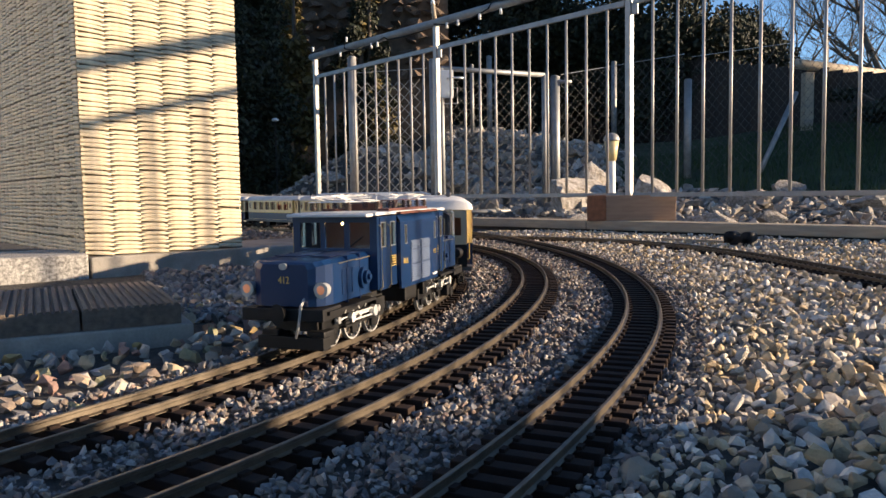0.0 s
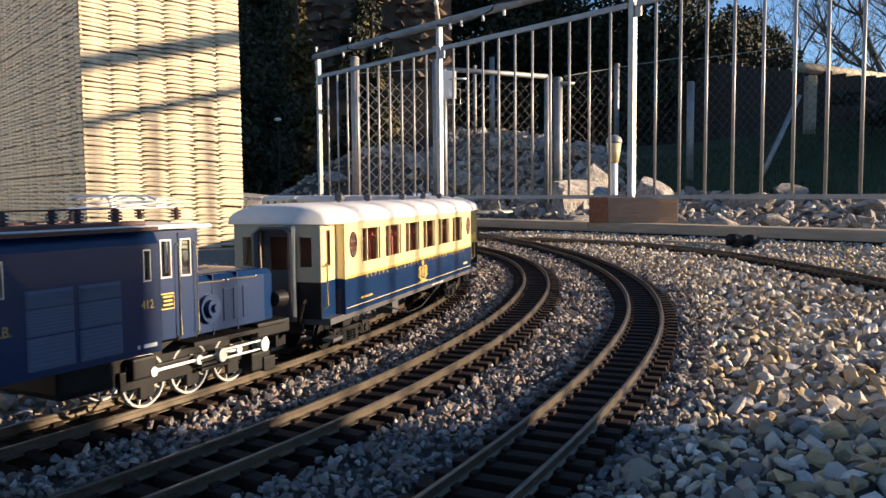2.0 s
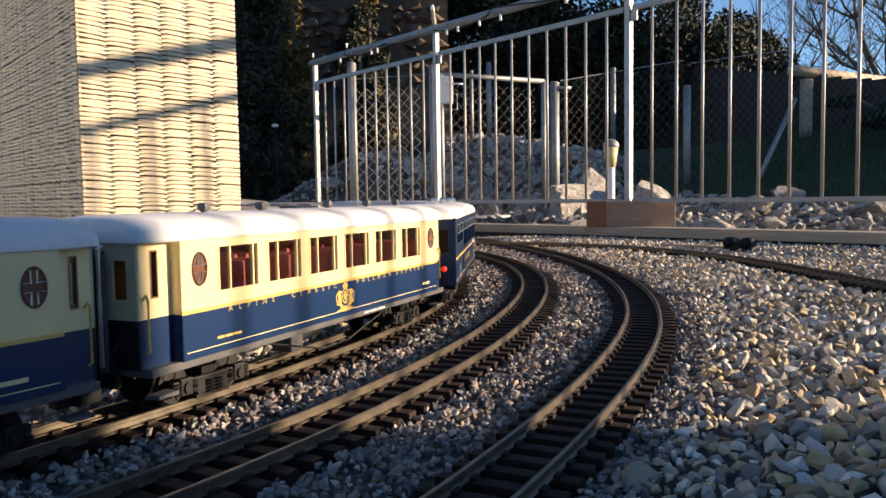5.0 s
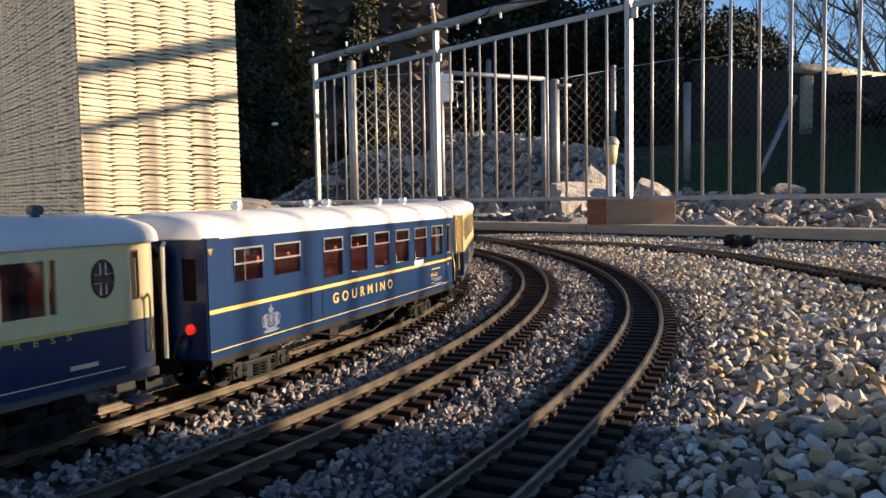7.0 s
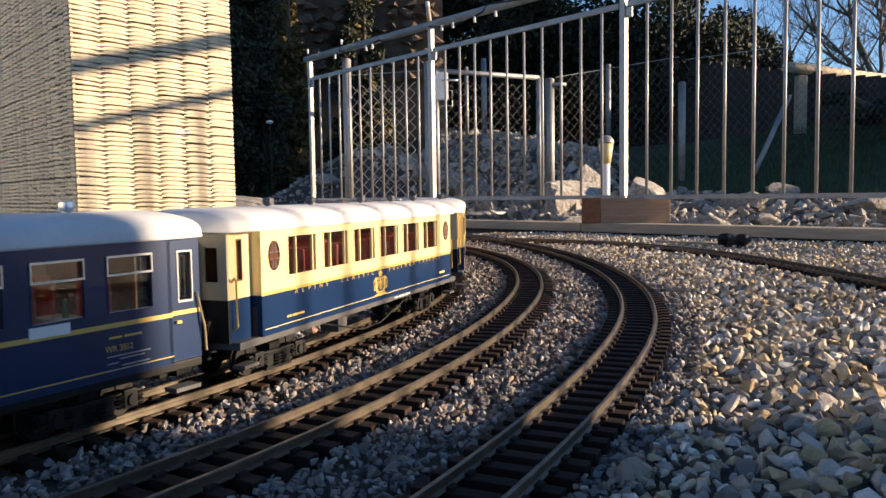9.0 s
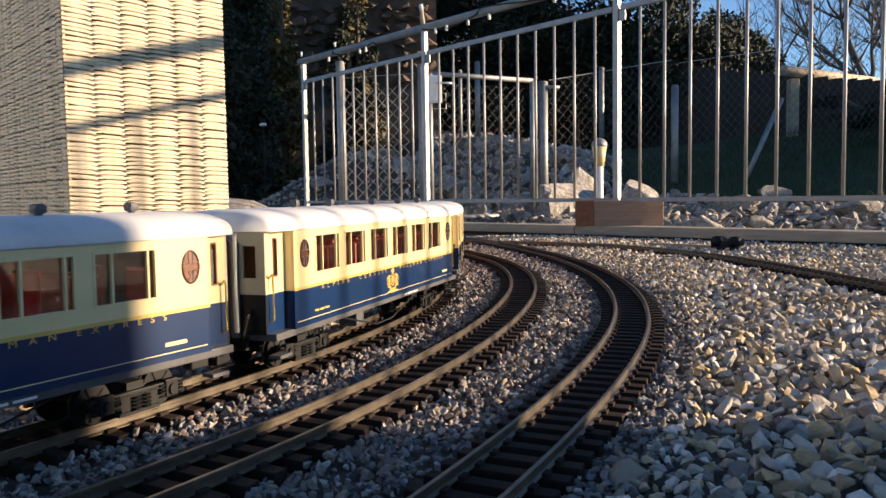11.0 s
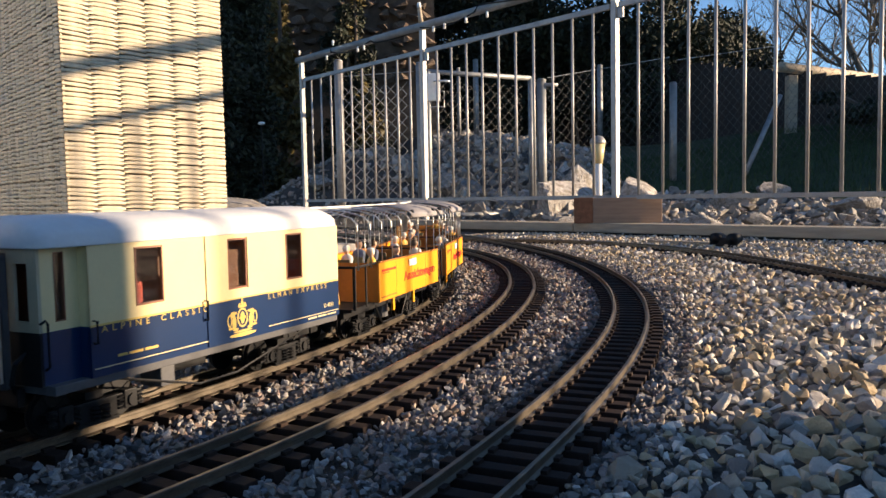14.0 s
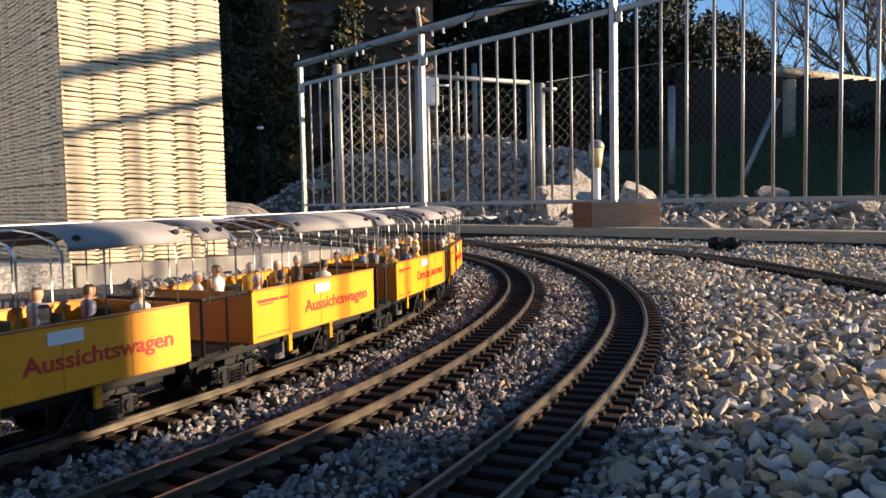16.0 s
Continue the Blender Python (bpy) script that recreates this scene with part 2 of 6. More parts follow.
def line_of(x0, y0, heading, ks, back, ahead):
    """Points of a centre line, (s, x, y, heading), straight before its start and past 7 m."""
    def k_at(s):
        if s < 0 or s > 7.0:
            return 0.0
        u = min(s / 5.0 * (len(ks) - 1), len(ks) - 1.001)
        i = int(u)
        return ks[i] + (ks[i + 1] - ks[i]) * (u - i)
    out = [(0.0, x0, y0, heading)]
    x, y, h, s = x0, y0, heading, 0.0
    while s < ahead:
        hm = h + k_at(s + STEP / 2) * STEP / 2
        x, y, s = x + math.cos(hm) * STEP, y + math.sin(hm) * STEP, s + STEP
        h += k_at(s - STEP / 2) * STEP
        out.append((s, x, y, h))
    n = round(back / STEP)
    return [(-i * STEP, x0 - math.cos(heading) * i * STEP, y0 - math.sin(heading) * i * STEP, heading) for i in range(n, 0, -1)] + out


LINES = [line_of(*TRACKS[0], 6.5, 9.0), line_of(*TRACKS[1], 2.0, 5.6), line_of(*TRACKS[2], 2.0, 5.4)]


def on_line(line, s):
    u = (s - line[0][0]) / STEP
    i = max(0, min(int(u), len(line) - 2))
    f = u - i
    a, b = line[i], line[i + 1]
    return tuple(p + (q - p) * f for p, q in zip(a, b))


def offset_line(line, d):
    """The same line, d metres to the right of its heading."""
    return [(x + math.sin(h) * d, y - math.cos(h) * d, h) for _, x, y, h in line]


def sweep(bm, pts, prof):
    """Sweep a closed profile of (right, up) along points of (x, y, heading)."""
    rings = []
    for x, y, h in pts:
        rings.append([bm.verts.new((x + math.sin(h) * a, y - math.cos(h) * a, z)) for a, z in prof])
    n = len(prof)
    for a, b in zip(rings, rings[1:]):
        for k in range(n):
            bm.faces.new((a[k], a[(k + 1) % n], b[(k + 1) % n], b[k]))
    bm.faces.new(rings[0])
    bm.faces.new(rings[-1][::-1])
    return bm


RAIL = [(-0.0036, 0.0064), (-0.0036, 0.0072), (-0.0008, 0.0082), (-0.0008, 0.0118), (-0.0017, 0.0126), (-0.0017, 0.0145), (-0.0012, 0.0150),
        (0.0012, 0.0150), (0.0017, 0.0145), (0.0017, 0.0126), (0.0008, 0.0118), (0.0008, 0.0082), (0.0036, 0.0072), (0.0036, 0.0064)]


def sleeper_mesh():
    bm = B()
    box(bm, -0.0065, 0.0065, -0.045, 0.045, -0.004, 0.0064, 0.0008)
    for s in (-1, 1):
        for o in (-1, 1):
            box(bm, -0.0045, 0.0045, s * 0.0238 + o * 0.0055 - 0.0022, s * 0.0238 + o * 0.0055 + 0.0022, 0.006, 0.0090)
    me = bpy.data.meshes.new("sleeper")
    bm.to_mesh(me)
    bm.free()
    me.materials.append(M["sleeper"])
    return me


SLEEPER = sleeper_mesh()


def build_track(line, s0, s1, label):
    th = empty("model_railway_track", label, "track", "model railway tracks", "structure")
    pts = [p for p in line if s0 <= p[0] <= s1]
    for d in (-0.0238, 0.0238):
        part("rail", sweep(B(), offset_line(pts, d), RAIL), M["rail"], th)
    s = s0
    while s < s1:
        _, x, y, h = on_line(line, s)
        piece("sleeper", SLEEPER, th, pose(x, y, 0, 0, 0, math.degrees(h) + random.uniform(-0.6, 0.6)))
        s += 0.0265
    return th


build_track(LINES[0], -0.5, 5.4, "brass rails on dark brown sleepers, bedded in grey ballast, outermost loop")
build_track(LINES[1], -0.5, 5.0, "weathered brass rails on brown sleepers, beside the train's track")
build_track(LINES[2], -0.4, 5.0, "brass rails on brown sleepers, between fine ballast and buff gravel")

# ---- ground ----
FD = Vector((0.633, -0.774, 0)).normalized()      # along the railing, towards the viewer
FN = Vector((-FD.y, FD.x, 0))                     # away from the tracks
POST2 = Vector((-0.02, 4.48, 0))


def ease(a, b, v):
    u = max(0.0, min(1.0, (v - a) / (b - a)))
    return u * u * (3 - 2 * u)


def bank(x, y):
    """Height of the land: level by the tracks, a stony bank and a heap beyond the railing, then a grass slope."""
    d = (Vector((x, y, 0)) - POST2).dot(FN)
    z = 0.07 * max(0.0, min(d, 2.4) - 0.4) + 0.21 * max(0.0, min(d, 5.6) - 2.4)
    heap = math.exp(-((x + 0.15) / 1.7) ** 2) * ease(1.5, 2.9, d) * (1 - ease(4.0, 6.0, d))
    side = math.exp(-((x + 0.60) / 0.75) ** 2) * ease(5.5, 6.7, y) * (1 - ease(7.4, 8.4, y))
    return z + 0.62 * heap + 0.50 * side + 0.05 * max(0.0, min(d, 60.0) - 14.0)


def ground_sheet():
    bm = B()
    xs = [-400, -150, -60, -30, -15, -8, -5] + [-4 + 0.1 * i for i in range(81)] + [5, 8, 15, 30, 60, 150, 400]
    ys = [-400, -100, -30, -10, -4, -2] + [-1 + 0.1 * i for i in range(91)] + [9, 11, 14, 18, 24, 34, 60, 120, 250, 450]
    g = [[bm.verts.new((x, y, bank(x, y) + (0.006 * noise.noise((x * 6, y * 6, 0)) - 0.004 if abs(x) < 5 and -1 < y < 9 else 0))) for x in xs] for y in ys]
    for a, b in zip(g, g[1:]):
        for i in range(len(xs) - 1):
            bm.faces.new((a[i], a[i + 1], b[i + 1], b[i]))
    ob = part("ground", bm, M["ground"], smooth=True)
    ob.data.materials.append(M["grass"])
    for f in ob.data.polygons:
        c = f.center
        d = (c - POST2).dot(FN)
        if d > 1.9 and c.y > 0 and c.x / c.y > 0.2 or d > 6:
            f.material_index = 1
    return tagged(ob, "gritty gravel ground that rises to a bank behind the railing", "ground", kind="structure")


ground_sheet()


def fence_point(n, z=0.0):
    """A point on the railing's line, n posts past the second one."""
    p = POST2 + FD * (1.32 * n)
    return Vector((p.x, p.y, z))


RAILING = empty("railing", "galvanized steel garden railing with upright round bars and square posts", "railing")
RZ0, RZ1, RZ2 = 0.165, 0.985, 1.125      # bottom rail, second rail, handrail
PANEL = [None]


def railing_post(n):
    p = fence_point(n)
    turn = math.degrees(math.atan2(FD.y, FD.x))
    th = part("post", box(B(), -0.0135, 0.0135, -0.0135, 0.0135, -0.05, RZ2 - 0.02, 0.002), M["steel"], RAILING, "square steel post")
    th.matrix_basis = pose(p.x, p.y, 0, 0, 0, turn)
    part("lug", box(B(), 0.0135, 0.045, -0.004, 0.004, RZ1 - 0.055, RZ1 - 0.005, 0.001), M["steel"], th)
    return th


def railing_panel(n):
    p = fence_point(n)
    turn = math.degrees(math.atan2(FD.y, FD.x))
    m = pose(p.x, p.y, 0, 0, 0, turn)
    if PANEL[0]:
        return copy_thing(PANEL[0], m)
    th = part("bottom_rail", box(B(), 0.022, 1.298, -0.006, 0.006, RZ0 - 0.012, RZ0 + 0.006, 0.001), M["steel_dull"], RAILING)
    th.matrix_basis = m
    part("upper_rail", box(B(), 0.022, 1.298, -0.008, 0.008, RZ1 - 0.012, RZ1 + 0.012, 0.002), M["steel_dull"], th)
    for i in range(1, 11):
        part("bar", cyl(B(), (0.12 * i, 0, RZ0), (0.12 * i, 0, RZ1), 0.0065, n=10), M["steel"], th, smooth=True)
    PANEL[0] = th
    return th


for i in range(-1, 4):
    railing_post(i)
for i in range(-1, 4):
    railing_panel(i)
hb = B()
cyl(hb, fence_point(-1.04, RZ2), fence_point(4.05, RZ2), 0.022, n=14)
part("handrail", hb, M["steel_dull"], RAILING, "round galvanized handrail", smooth=True)

# ---- timber edging, block, basket ----
KA, KB = Vector((0.19, 3.97, 0)), Vector((1.36, 2.66, 0))
KD = (KB - KA).normalized()
KT = math.degrees(math.atan2(KD.y, KD.x))
JOINT = 0.66
for name, a, b in (("edging_board", -0.75, JOINT), ("edging_board", JOINT + 0.004, 5.0)):
    th = part(name, box(B(), a, b, 0.0, 0.11, 0.013, 0.052, 0.003), M["timber"])
    th.matrix_basis = pose(KA.x, KA.y, 0, 0, 0, KT)
    # Added dark strip, set back, stands in for the dark gap below the board.
    part("plinth", box(B(), a, b, 0.014, 0.10, -0.02, 0.013), M["dark_board"], th, "dark recessed strip filling the gap below the board")
    tagged(th, "long weathered timber edging board lying behind the gravel", "edging", "edging boards", "structure")


def wood_block():
    th = empty("wood_block", "planed wooden block resting across the timber edging", "block")
    th.matrix_basis = pose(0.625, 3.42, 0.052, 0, 0, -12)
    part("body", box(B(), 0.082, 0.37, 0.0, 0.07, 0, 0.108, 0.003), M["timber_block"], th)
    part("end_piece", box(B(), 0.0, 0.081, 0.003, 0.068, 0, 0.110, 0.003), M["timber_end"], th, "dark reddish sawn end piece")
    return th


wood_block()
BC = Vector((-0.856, 1.89, 0))
BD = Vector((0.309, 0.26, 0)).normalized()
BT = math.degrees(math.atan2(BD.y, BD.x))
BW, BL, BH, BZ = 0.404, 1.1, 0.80, 0.047




def strand_mesh(length, pitch, seed, tall):
    """One row of weave: it bulges between the stakes and tucks in behind each of them."""
    rnd = random.Random(seed)
    prof = [(-0.5, 0.0), (-0.32, 0.8), (0.0, 1.0), (0.32, 0.8), (0.5, 0.0), (0.0, -0.6)]
    vs, fs = [], []
    spans = round(length / pitch)
    pitch = length / spans
    ring = 0
    for i in range(spans):
        lean, drop, fat = rnd.uniform(0.15, 0.5), rnd.uniform(-0.12, 0.12), rnd.uniform(0.8, 1.08)
        for k in range(6):
            u = k / 5
            bulge = 0.0024 + 0.0036 * math.sin(math.pi * min(1, max(0, 0.06 + 0.88 * u))) ** 0.7
            zz = tall * (lean * (0.5 - u) + drop)
            w = tall * fat * (0.82 + 0.30 * math.sin(math.pi * u))
            for a, o in prof:
                vs.append(((i + u) * pitch, -bulge - 0.0016 * o, zz + a * w))
            if ring:
                for q in range(6):
                    fs.append((ring * 6 - 6 + q, ring * 6 - 6 + (q + 1) % 6, ring * 6 + (q + 1) % 6, ring * 6 + q))
            ring += 1
    me = bpy.data.meshes.new("strand")
    me.from_pydata(vs, [], fs)
    for f in me.polygons:
        f.use_smooth = True
    me.materials.append(M["wicker"])
    return me


def basket():
    th = empty("wicker_box", "tall cream wicker planter box standing on stone edging", "planter", m=pose(BC.x, BC.y, BZ, 0, 0, BT))
    part("core", box(B(), 0.006, BW - 0.006, 0.006, BL - 0.006, 0, BH, 0.004), M["wicker_core"], th)
    for x in (0.004, BW - 0.004):
        part("corner_cane", cyl(B(), (x, 0.004, 0), (x, 0.004, BH), 0.0035, n=8), M["wicker"], th, smooth=True)
    tall = 0.0108
    front = [strand_mesh(BW, 0.0675, k, tall) for k in range(8)]
    side = [strand_mesh(BL, 0.046, 20 + k, tall) for k in range(8)]
    for i in range(int(BH / tall)):
        z = 0.006 + i * tall
        piece("strand", random.choice(front), th, pose(0, 0.004, z + random.uniform(-0.001, 0.001), 0, random.uniform(-0.25, 0.25), 0))
        piece("strand", random.choice(side), th, pose(0.004, BL, z + random.uniform(-0.001, 0.001), 0, 0, -90))
    return th


BASKET = basket()
th = part("stone_edging", box(B(), 0.004, 0.80, -0.03, 0.30, -0.02, 0.046, 0.004), M["slab"])
th.matrix_basis = pose(BC.x, BC.y, 0, 0, 0, BT)
tagged(th, "long pale stone edging slab under the wicker planter", "edging", kind="structure")
th = part("granite_kerb", box(B(), -0.9, 0.0, -0.035, 0.22, -0.02, 0.056, 0.006), M["granite"])
th.matrix_basis = pose(BC.x, BC.y, 0, 0, 0, BT - 6)
tagged(th, "rough speckled granite kerb stone beside the wicker planter", "kerb", kind="structure")


def deck_board_mesh(width, depth):
    bm = B()
    n = 12
    prof = [(0, 0.0), (0, 0.030)]
    for i in range(n):
        a = (i + 0.15) / n * width
        b = (i + 0.85) / n * width
        prof += [(a, 0.030), (a + 0.001, 0.0335), (b - 0.001, 0.0335), (b, 0.030)]
    prof += [(width, 0.030), (width, 0.0)]
    r0, r1 = [bm.verts.new((x, 0, z)) for x, z in prof], [bm.verts.new((x, depth, z)) for x, z in prof]
    for k in range(len(prof)):
        q = (k + 1) % len(prof)
        bm.faces.new((r0[k], r0[q], r1[q], r1[k]))
    bm.faces.new(r0)
    bm.faces.new(r1[::-1])
    bmesh.ops.recalc_face_normals(bm, faces=bm.faces)
    me = bpy.data.meshes.new("board")
    bm.to_mesh(me)
    bm.free()
    me.materials.append(M["deck"])
    return me


def decking():
    th = empty("decking_step", "dark weathered grooved decking boards on a pale stone slab", "decking", m=pose(-0.340, 1.026, 0, 0, 0, 27))
    part("slab", box(B(), -1.2, 0.012, 0.0, 0.32, -0.02, 0.0225, 0.003), M["slab"], th, "pale stone slab")
    me = deck_board_mesh(0.118, 0.30)
    for i in range(9):
        piece("board", me, th, pose(-0.121 * (i + 1), 0.004, 0.023, 0, 0, random.uniform(-0.2, 0.2)) @ Matrix.Diagonal((1, 1, 0.82, 1)))
    return th


decking()

# ---- unseen walls, added for shade and bounced light ----
# Out of view; blocks the low sun so the foreground lies in shade.
th = part("wall_east", box(B(), 2.6, 2.9, -4.0, 0.575, -0.1, 1.25), M["render_wall"])
tagged(th, "plain pale rendered wall, out of view, added to shade the near tracks", "wall", kind="structure")
# Out of view; catches the sun and bounces it onto the planter's dark side.
th = part("wall_west", box(B(), -3.9, -3.6, -0.6, 2.6, -0.1, 1.7), M["render_wall"])
tagged(th, "plain pale rendered wall, out of view, added to bounce warm sunlight", "wall", kind="structure")
# Unseen tall blocker that keeps sun off the rubble and evergreens.
th = part("wall_northeast", box(B(), 8.0, 8.3, 5.75, 8.25, -0.1, 4.6), M["render_wall"])
tagged(th, "plain pale rendered wall, out of view, added to shade the bank", "wall", kind="structure")

# ---- train ----
def gone(t):
    """Metres the train has run after t seconds."""
    return 0.2804 * t + 0.0001 * t * t


CARS = []      # thing, leading end at 0 s, half length, half distance of bogies
SIDE = Matrix(((-1, 0, 0, 0), (0, 0, 1, 0), (0, 1, 0, 0), (0, 0, 0, 1)))   # lettering on a left-hand side
NOSE = Matrix(((0, 0, 1, 0), (1, 0, 0, 0), (0, 1, 0, 0), (0, 0, 0, 1)))    # lettering on a front


def car_pose(s_mid, half):
    a, b = on_line(LINES[0], s_mid - half), on_line(LINES[0], s_mid + half)
    return pose((a[1] + b[1]) / 2, (a[2] + b[2]) / 2, RAIL_TOP, 0, 0, math.degrees(math.atan2(a[2] - b[2], a[1] - b[1])))


def lettering(text, size, x, y, z, material, parent, spacing=1.0, turn=SIDE, width=None, bold=0.0):
    """Built-in letters on a side, centred on x, standing on z."""
    cu = bpy.data.curves.new("lettering", 'FONT')
    cu.body, cu.size, cu.space_character, cu.align_x, cu.offset = text, size, spacing, 'CENTER', bold
    cu.extrude = 0.0002
    tmp = bpy.data.objects.new("lettering", cu)
    me = bpy.data.meshes.new_from_object(tmp)
    bpy.data.objects.remove(tmp)
    me.materials.clear()
    me.materials.append(material)
    if width:
        xs = [v.co.x for v in me.vertices]
        k = width / (max(xs) - min(xs))
        for v in me.vertices:
            v.co.x *= k
    ob = new("lettering", me)
    ob.parent = parent
    ob.matrix_basis = Matrix.Translation((x, y, z)) @ turn
    return ob


def bars(x, y, z, widths, h, gap, material, parent, name="small_print"):
    """Unreadable print as plain bars."""
    bm = B()
    for i, (a, w) in enumerate(widths):
        box(bm, x - a - w, x - a, y, y + 0.0003, z - i * gap, z - i * gap + h)
    return part(name, bm, material, parent)


def crest(x, y, z, s, parent, material=None):
    """Plain emblem: a shield with a crown and two supporting scrolls."""
    bm = B()
    def disc(cx, cz, rx, rz, n=14):
        f = [bm.verts.new((x - cx * s, y, z + cz * s)) for cx, cz in [(cx + rx * math.cos(6.2832 * k / n), cz + rz * math.sin(6.2832 * k / n)) for k in range(n)]]
        bm.faces.new(f)
    def ring(cx, cz, rx, rz, w=0.12, n=16):
        o = [bm.verts.new((x - (cx + rx * math.cos(6.2832 * k / n)) * s, y, z + (cz + rz * math.sin(6.2832 * k / n)) * s)) for k in range(n)]
        i = [bm.verts.new((x - (cx + (rx - w) * math.cos(6.2832 * k / n)) * s, y, z + (cz + (rz - w) * math.sin(6.2832 * k / n)) * s)) for k in range(n)]
        for k in range(n):
            bm.faces.new((o[k], o[(k + 1) % n], i[(k + 1) % n], i[k]))
    ring(0, 0.92, 0.40, 0.46, 0.09)
    disc(0, 0.92, 0.16, 0.30)
    disc(0, 0.92, 0.27, 0.09)
    for q in (-1, 1):
        disc(q * 0.62, 0.74, 0.15, 0.34)
        disc(q * 0.72, 1.12, 0.17, 0.15)
        ring(q * 0.94, 0.86, 0.17, 0.30, 0.08)
        disc(q * 0.52, 1.18, 0.14, 0.06)
        disc(q * 0.52, 0.42, 0.20, 0.07)
        disc(q * 0.86, 0.50, 0.20, 0.06)
        disc(q * 0.20, 1.52, 0.09, 0.10)
    disc(0, 1.44, 0.34, 0.06)
    disc(0, 1.58, 0.10, 0.14)
    disc(0, 1.78, 0.06, 0.09)
    disc(0, 0.14, 1.00, 0.10)
    disc(0, 0.30, 0.70, 0.05)
    return part("crest", bm, material or M["gold"], parent)


def wall_cells(bm, x0, x1, z0, z1, y0, y1, holes):
    """A wall from x0 to x1 with openings (xa, xb, za, zb)."""
    xs = sorted({x0, x1, *[h[0] for h in holes], *[h[1] for h in holes]})
    for a, b in zip(xs, xs[1:]):
        cut = sorted((h[2], h[3]) for h in holes if h[0] < (a + b) / 2 < h[1])
        z = z0
        for c, d in cut + [(z1, z1)]:
            if c - z > 1e-6:
                box(bm, a, b, y0, y1, z, c)
            z = d
    bmesh.ops.remove_doubles(bm, verts=bm.verts, dist=1e-6)
    return bm


def shell(bm, x0, x1, prof):
    """Extrude an arch profile of (y, z) along x."""
    r0, r1 = [bm.verts.new((x0, y, z)) for y, z in prof], [bm.verts.new((x1, y, z)) for y, z in prof]
    n = len(prof)
    for k in range(n):
        bm.faces.new((r0[k], r0[(k + 1) % n], r1[(k + 1) % n], r1[k]))
    bm.faces.new(r0)
    bm.faces.new(r1[::-1])
    return bm


def roof_part(x1, half, z0, z1, parent, material, taper=0.02, name="roof"):
    """An arched roof that comes down a little and narrows at both ends."""
    bm = B()
    rings = []
    for x, k, e in ((-x1, 0.90, 0.80), (-x1 + taper * 0.4, 0.95, 0.93), (-x1 + taper, 1, 1), (x1 - taper, 1, 1), (x1 - taper * 0.4, 0.95, 0.93), (x1, 0.90, 0.80)):
        top = z0 + (z1 - z0) * e
        ring = [bm.verts.new((x, -half * k, z0 - 0.002)), bm.verts.new((x, -half * k, z0))]
        for i in range(1, 12):
            a = math.pi * (1 - i / 12)
            c = math.cos(a)
            ring.append(bm.verts.new((x, half * k * (abs(c) ** 0.8) * (1 if c > 0 else -1), z0 + (top - z0) * math.sin(a) ** 0.75)))
        ring += [bm.verts.new((x, half * k, z0)), bm.verts.new((x, half * k, z0 - 0.002))]
        rings.append(ring)
    n = len(rings[0])
    for a, b in zip(rings, rings[1:]):
        for k in range(n):
            bm.faces.new((a[k], a[(k + 1) % n], b[(k + 1) % n], b[k]))
    bm.faces.new(rings[0])
    bm.faces.new(rings[-1][::-1])
    return part(name, bm, material, parent, smooth=True)


def wheel_mesh(r, gauge, rim=True):
    bm = B()
    cyl(bm, (0, -gauge, 0), (0, gauge, 0), 0.003, n=8)
    for s in (-1, 1):
        cyl(bm, (0, s * gauge, 0), (0, s * (gauge - 0.002), 0), r + 0.002, n=20)
        cyl(bm, (0, s * (gauge + 0.004), 0), (0, s * gauge, 0), r, n=20)
        if rim:
            cyl(bm, (0, s * (gauge + 0.006), 0), (0, s * gauge, 0), 0.006, n=10)
            for k in range(5):
                a = k * 1.2566
                box(bm, -0.0012, 0.0012, s * (gauge + 0.0045) - 0.0007, s * (gauge + 0.0045) + 0.0007, 0.005, r - 0.002, m=Matrix.Rotation(a, 4, 'Y'))
    me = bpy.data.meshes.new("wheelset")
    bm.to_mesh(me)
    bm.free()
    me.materials.append(M["black"])
    return me


WR = 0.0165
WHEEL = wheel_mesh(WR, 0.0205)


